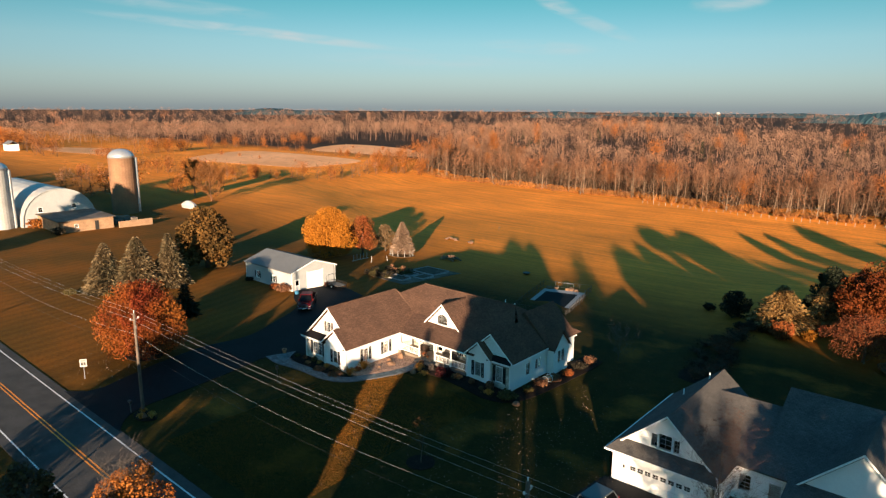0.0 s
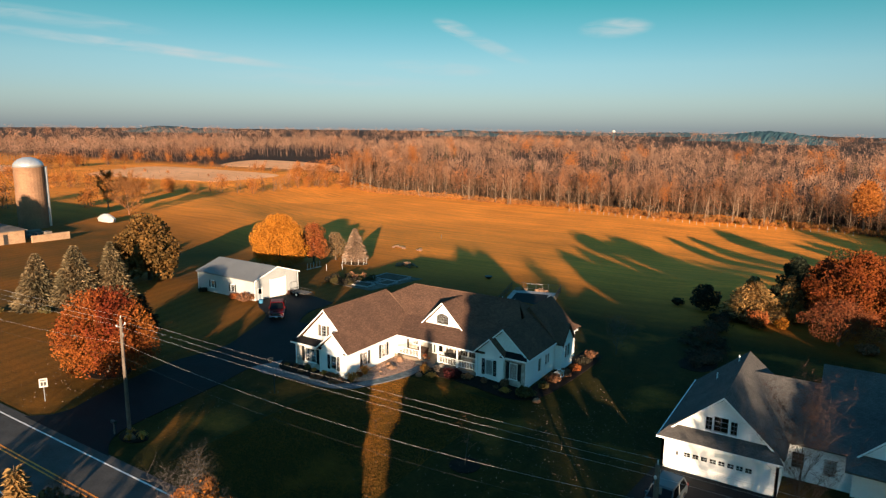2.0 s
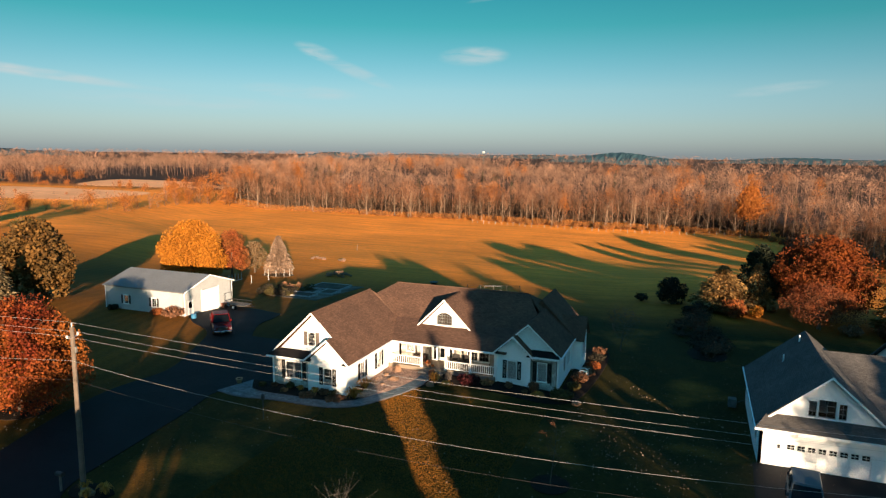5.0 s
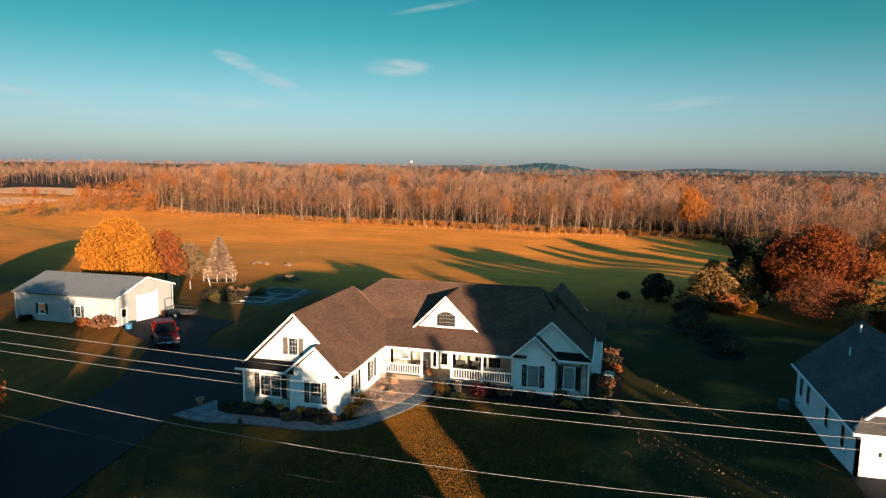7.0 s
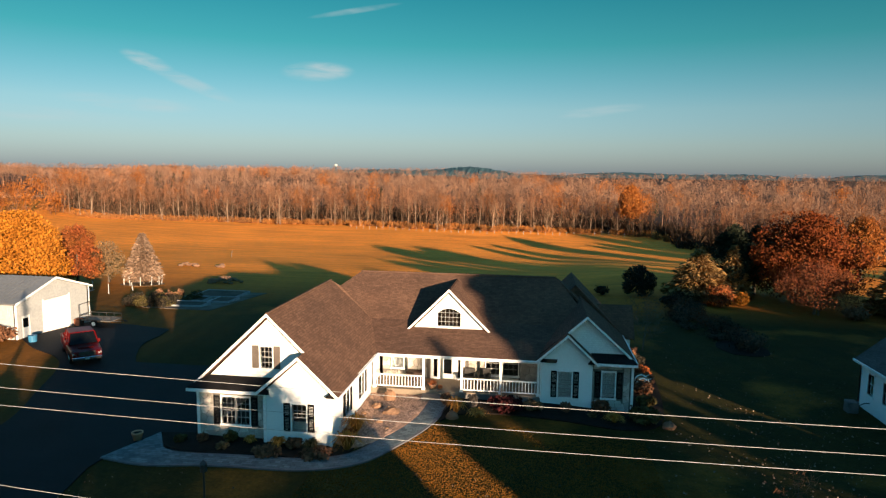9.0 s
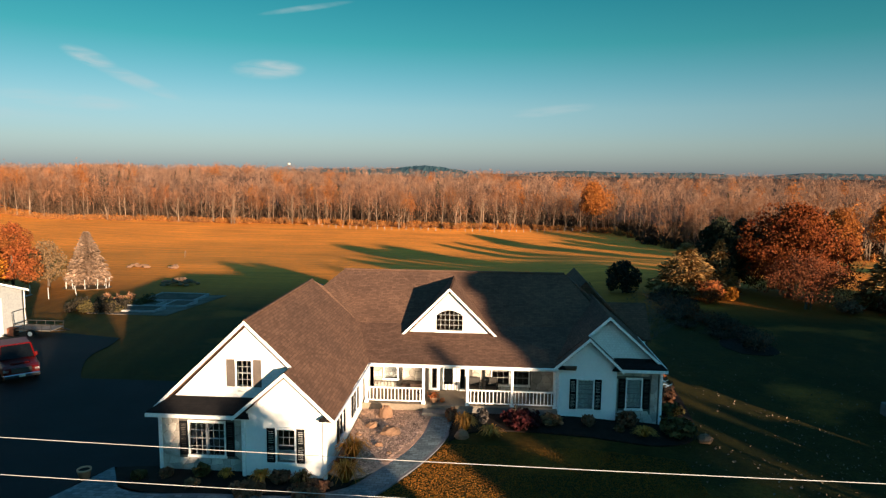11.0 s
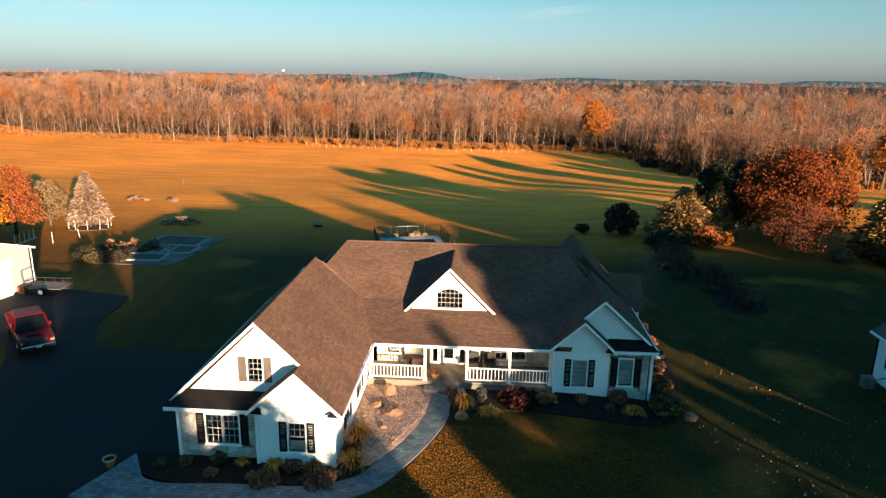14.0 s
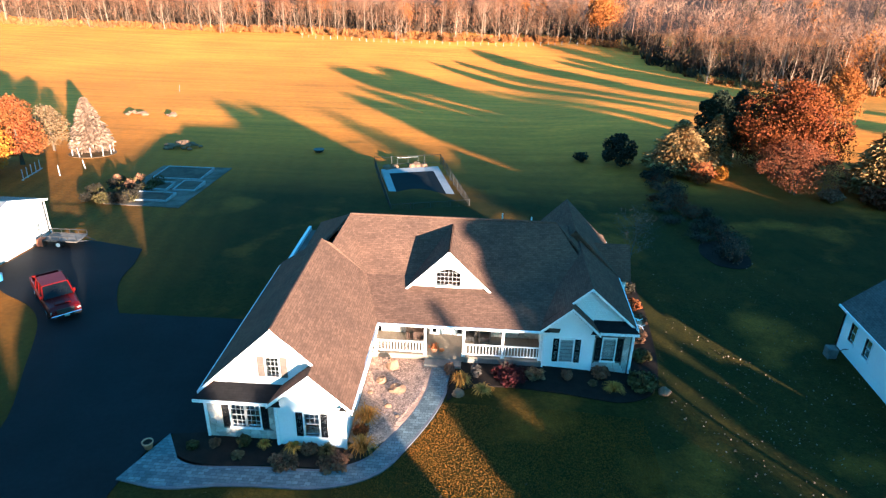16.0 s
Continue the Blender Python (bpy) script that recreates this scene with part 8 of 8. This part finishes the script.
for k in range(34):
    x, y = -88.2 + rs.uniform(-2.4, 2.6), 82.2 + rs.uniform(-3.8, 4.8)
    shrub("dry_perennial", "dry brown perennials beside the vegetable beds", (x, y), rs.uniform(0.4, 0.9), rs.uniform(0.5, 1.3), rs.choice(("leaf_rust", "leaf_olive", "leaf_olive", "shrub_dark")), 170 + k, 260, 0.12, "dry perennials", 90)


# heaps of logs and stone on the field
def heap(x, y, r, n, seed, label, mt):
    rng = random.Random(seed)
    z = ground_z(x, y)
    h = thing("rubble_heap", label, "heap", (x, y, z), "field heaps")
    for k in range(n):
        a, d = rng.random() * 6.28, rng.random() ** 0.5 * r
        s = rng.uniform(0.18, 0.42)
        part("stone", Build().ball((x + d * math.cos(a) * 1.6, y + d * math.sin(a) * 0.7, z + 0.15 + (r - d) * 0.5), (s * 1.4, s, s * 0.7), 0.4, seed * 50 + k, 7, 5), M[mt], h)


heap(-107.7, 122.6, 1.2, 20, 5, "heap of tan branches and stones on the field", "boulder")
heap(-101.4, 122.6, 0.7, 8, 6, "small heap of pale stones on the field", "boulder")
heap(-91.2, 102.9, 1.7, 30, 7, "long low heap of pale tan field stones", "boulder")
fp = thing("fire_pit", "dark round metal fire pit on the lawn", "fire pit", (-72.6, 103.4, ground_z(-72.6, 103.4)))
zf = ground_z(-72.6, 103.4)
part("bowl", Build().tube([(-72.6, 103.4, zf), (-72.6, 103.4, zf + 0.15), (-72.6, 103.4, zf + 0.42)], [0.3, 0.55, 0.75], 14), M["dark_plastic"], fp)
wp = thing("well_head", "thin leaning post on the field", "post", (-111.9, 147.9, ground_z(-111.9, 147.9)))
part("post", Build().tube([(-111.9, 147.9, ground_z(-111.9, 147.9) - 0.2), (-111.7, 147.9, ground_z(-111.9, 147.9) + 1.4)], 0.05, 5), M["wood_grey"], wp)
# white posts along the wood's edge
for k in range(40):
    x = -112 + 2.45 * k
    y = edge_y(x) - 7 + rs.uniform(-0.6, 0.6)
    z = ground_z(x, y)
    single("field_post", Build().tube([(x, y, z - 0.2), (x, y, z + rs.uniform(0.8, 1.2))], 0.05, 5), M["wood_white"], "white post of a line along the wood", "post", (x, y, z), "white field posts")
# air-conditioning unit beside the neighbouring house
ac = thing("cooling_unit", "grey outdoor cooling unit beside the white wall", "cooling unit", (-27.2, 57.4, -1.0))
zc = ground_z(-27.2, 57.4)
part("casing", Build().bevel_box(-27.5, -26.85, 57.1, 57.75, zc, zc + 0.7, 0.05), M["wood_grey"], ac)
part("pipe", Build().tube([(-26.8, 57.4, zc + 0.4), (-26.4, 57.4, zc + 0.6), (-26.15, 57.4, zc + 0.6)], 0.03, 6), M["dark_plastic"], ac)


# ---- western fields, hedgerows, hills ----
for k, pts in enumerate((((-279, 302), (-292, 291), (-335, 288), (-380, 290), (-412, 352), (-340, 346)), ((-270, 200), (-280, 248), (-330, 257), (-390, 255), (-392, 230), (-358, 187), (-313, 191)), ((-412, 172), (-467, 158), (-520, 166), (-470, 200)))):
    sheet("stubble_field", curve([*pts, pts[0]], 5)[:-1], 0.03, 0.3, M["stubble"], "pale tan stubble field beyond the hedgerow", "field", piece=14)


def hedges():
    rng, nr = random.Random(15), np.random.default_rng(15)
    tr, cr = [], []
    for k in range(5):
        w, f, _ = skeleton_tree(rng, 1.0, 0.42, 0.014, 0.12, 7, 420, 3, 1, 0.6, 0.11, 0.002)
        tr.append(w.arrays())
        cr.append(f.arrays())
    leaf = [cards(nr.normal(size=(480, 3)) * np.array([[0.2, 0.2, 0.19]]) + np.array([[0, 0, 0.55]]), 0.04, nr) for _ in range(3)]
    spots, lv = [], []
    for (x0, y0), (x1, y1), n, h0, h1 in (((-213, 110), (-249, 153), 12, 4, 8), ((-249, 153), (-232, 168), 10, 4, 7), ((-232, 168), (-238, 222), 16, 4, 9), ((-238, 222), (-225, 246), 14, 6, 11), ((-249, 153), (-300, 140), 14, 4, 9), ((-276, 104), (-296, 106), 8, 5, 8),
                                          ((-300, 140), (-420, 160), 20, 4, 9), ((-200, 40), (-300, 70), 22, 8, 13), ((-225, 72), (-235, 100), 7, 9, 13), ((-420, 140), (-640, 160), 30, 9, 14), ((-285, 262), (-400, 270), 20, 2, 6), ((-262, 270), (-275, 300), 10, 6, 12), ((-412, 180), (-440, 280), 26, 7, 12),
                                          ((-440, 280), (-430, 350), 18, 6, 12), ((-300, 270), (-470, 285), 14, 2, 5), ((-258, 230), (-262, 268), 10, 5, 10), ((-300, 218), (-370, 216), 8, 1.5, 4), ((-330, 318), (-390, 322), 8, 1.5, 4)):
        for k in range(n):
            t = (k + rng.random()) / n
            x, y = x0 + (x1 - x0) * t + rng.uniform(-5, 5), y0 + (y1 - y0) * t + rng.uniform(-5, 5)
            h = rng.uniform(h0, h1)
            spots.append((x, y, ground_z(x, y) - 0.2, h, rng.randrange(5)))
            if rng.random() < 0.4:
                lv.append((x, y, ground_z(x, y) - 0.2, h, rng.randrange(3)))
    tagged(new("hedgerow", big_mesh("hedgerow", *scatter(tr, spots, rng), [M["bark"]])), "bare hedgerow trees between the fields", "hedgerow", kind="stuff")
    tagged(new("hedgerow_twigs", big_mesh("hedgerow_twigs", *scatter(cr, spots, rng), [M["twig"]])), "reddish twigs of the hedgerow trees", "hedgerow", kind="stuff")
    tagged(new("hedgerow_leaves", big_mesh("hedgerow_leaves", *scatter(leaf, lv, rng), [M["leaf_amber"]])), "orange leaves left in the hedgerow", "hedgerow", kind="stuff")


hedges()


def hills():
    """Far wooded ridges on the horizon, as ground that rises, roughened by trees; distance haze is put into their
    colour.
    """
    rng = random.Random(21)
    for name, cx, cy, L, h, turn, seed in (("hill", -250, 1850, 170, 46, 0.05, 1), ("hill", -1150, 1900, 130, 36, 0.5, 2), ("hill", -2100, 1500, 190, 40, 0.9, 3), ("hill", 420, 2400, 400, 30, -0.2, 4), ("hill", -900, 2700, 500, 32, 0.3, 5), ("hill", 1400, 2300, 500, 40, -0.5, 6)):
        V, F = [], []
        nx, ny = 90, 10
        for j in range(ny + 1):
            for i in range(nx + 1):
                a, b = (i / nx * 2 - 1), (j / ny * 2 - 1)
                z = 0.62 * h * max(0, 1 - a ** 4) ** 0.8 * (0.85 + 0.15 * math.sin(a * 5 + seed)) * max(0, 1 - b * b) - 6 + (rng.uniform(0, 3.5) if abs(b) < 0.9 else 0)
                x, y = a * L, b * 160
                V.append((cx + x * math.cos(turn) - y * math.sin(turn), cy + x * math.sin(turn) + y * math.cos(turn), z))
        for j in range(ny):
            for i in range(nx):
                q = j * (nx + 1) + i
                F.append((q, q + 1, q + nx + 2, q + nx + 1))
        me = mesh_from(name, V, F, [M["haze_blue"]], uv=False)
        tagged(new(name, me), "wooded ridge on the horizon, coloured blue-grey for distance haze", "hill", kind="structure")


hills()
wt = thing("water_tower", "distant white water tower above the woods", "water tower", (-424, 1231, -8))
# stem takes the painted haze colour of the ridges
part("stem", Build().tube([(-424, 1231, -8), (-424, 1231, 20)], [1.0, 0.7], 10), M["haze_blue"], wt)
part("tank", Build().ball((-424, 1231, 21), (3.2, 3.2, 2.6), 0.0, 1, 14, 8), M["white_metal"], wt)


# ---- stone veneer, one piece at a time ----
def clip(poly, n, d):
    """The part of a polygon where n . p <= d."""
    out = []
    for i, p in enumerate(poly):
        q = poly[(i + 1) % len(poly)]
        a, b = n[0] * p[0] + n[1] * p[1] - d, n[0] * q[0] + n[1] * q[1] - d
        if a <= 0:
            out.append(p)
        if (a < 0 < b) or (b < 0 < a):
            t = a / (a - b)
            out.append((p[0] + (q[0] - p[0]) * t, p[1] + (q[1] - p[1]) * t))
    return out


def veneer(parent, o, x0, x1, z0, z1, holes, size, seed):
    """Irregular flat stones over a south wall, leaving the window openings free."""
    rng = random.Random(seed)
    seeds = []
    nz, nx = int((z1 - z0) / size), int((x1 - x0) / (size * 1.2))
    for j in range(nz + 1):
        for i in range(nx + 1):
            seeds.append((x0 + (i + 0.5 * (j % 2) + rng.uniform(-0.36, 0.36)) * (x1 - x0) / nx, z0 + (j + rng.uniform(-0.36, 0.36)) * (z1 - z0) / nz))
    for k, (sx_, sz_) in enumerate(seeds):
        poly = [(x0, z0), (x1, z0), (x1, z1), (x0, z1)]
        for m, (tx, tz) in enumerate(seeds):
            if m != k and abs(tx - sx_) < size * 3.2 and abs(tz - sz_) < size * 3.2:
                nx_, nz_ = tx - sx_, tz - sz_
                poly = clip(poly, (nx_, nz_), (nx_ * (sx_ + tx) + nz_ * (sz_ + tz)) / 2)
                if len(poly) < 3:
                    break
        for h0, h1, g0_, g1 in holes:
            if len(poly) < 3:
                break
            cx, cz = sum(p[0] for p in poly) / len(poly), sum(p[1] for p in poly) / len(poly)
            gaps = ((h0 - cx, (1, 0), h0), (cx - h1, (-1, 0), -h1), (g0_ - cz, (0, 1), g0_), (cz - g1, (0, -1), -g1))
            best = max(gaps, key=lambda q: q[0])
            if any(h0 < p[0] < h1 and g0_ < p[1] < g1 for p in poly) or (h0 < cx < h1 and g0_ < cz < g1):
                poly = clip(poly, best[1], best[2])
        if len(poly) < 3:
            continue
        cx, cz = sum(p[0] for p in poly) / len(poly), sum(p[1] for p in poly) / len(poly)
        area = abs(sum(p[0] * q[1] - q[0] * p[1] for p, q in zip(poly, poly[1:] + poly[:1]))) / 2
        if area < 0.006:
            continue
        ring = lambda s, d: [(o[0] + cx + (p[0] - cx) * s, o[1] - d, cz + (p[1] - cz) * s) for p in poly]
        f = 1 - 0.014 / max(0.1, area ** 0.5)
        out = rng.uniform(0.028, 0.045)
        part("stone", Build().rings([ring(f, 0.002), ring(f, out * 0.7), ring(f * 0.9, out)]), M["stone"], parent)


walls = {}
for ob in list(house.children):
    if ob.name.startswith(("stone_wall", "porch_wall")):
        walls[ob.name] = ob
veneer(walls["stone_wall"], (-64.1, 45.4), 0.08, 3.72, -0.2, 2.62, [(0.85, 3.27, 0.58, 2.3)], 0.34, 1)
veneer(walls["stone_wall.001"], (-43.45, 53.55), 0.06, 2.2, -1.0, 2.62, [(0.12, 1.84, 0.32, 2.2)], 0.34, 2)
veneer(walls["porch_wall"], (-56.7, 55.6), 0.0, 10.2, 0.42, 2.55, [(2.95, 5.65, 0.3, 2.6), (0.5, 1.5, 0.85, 2.5), (6.65, 8.95, 0.7, 2.5)], 0.36, 3)
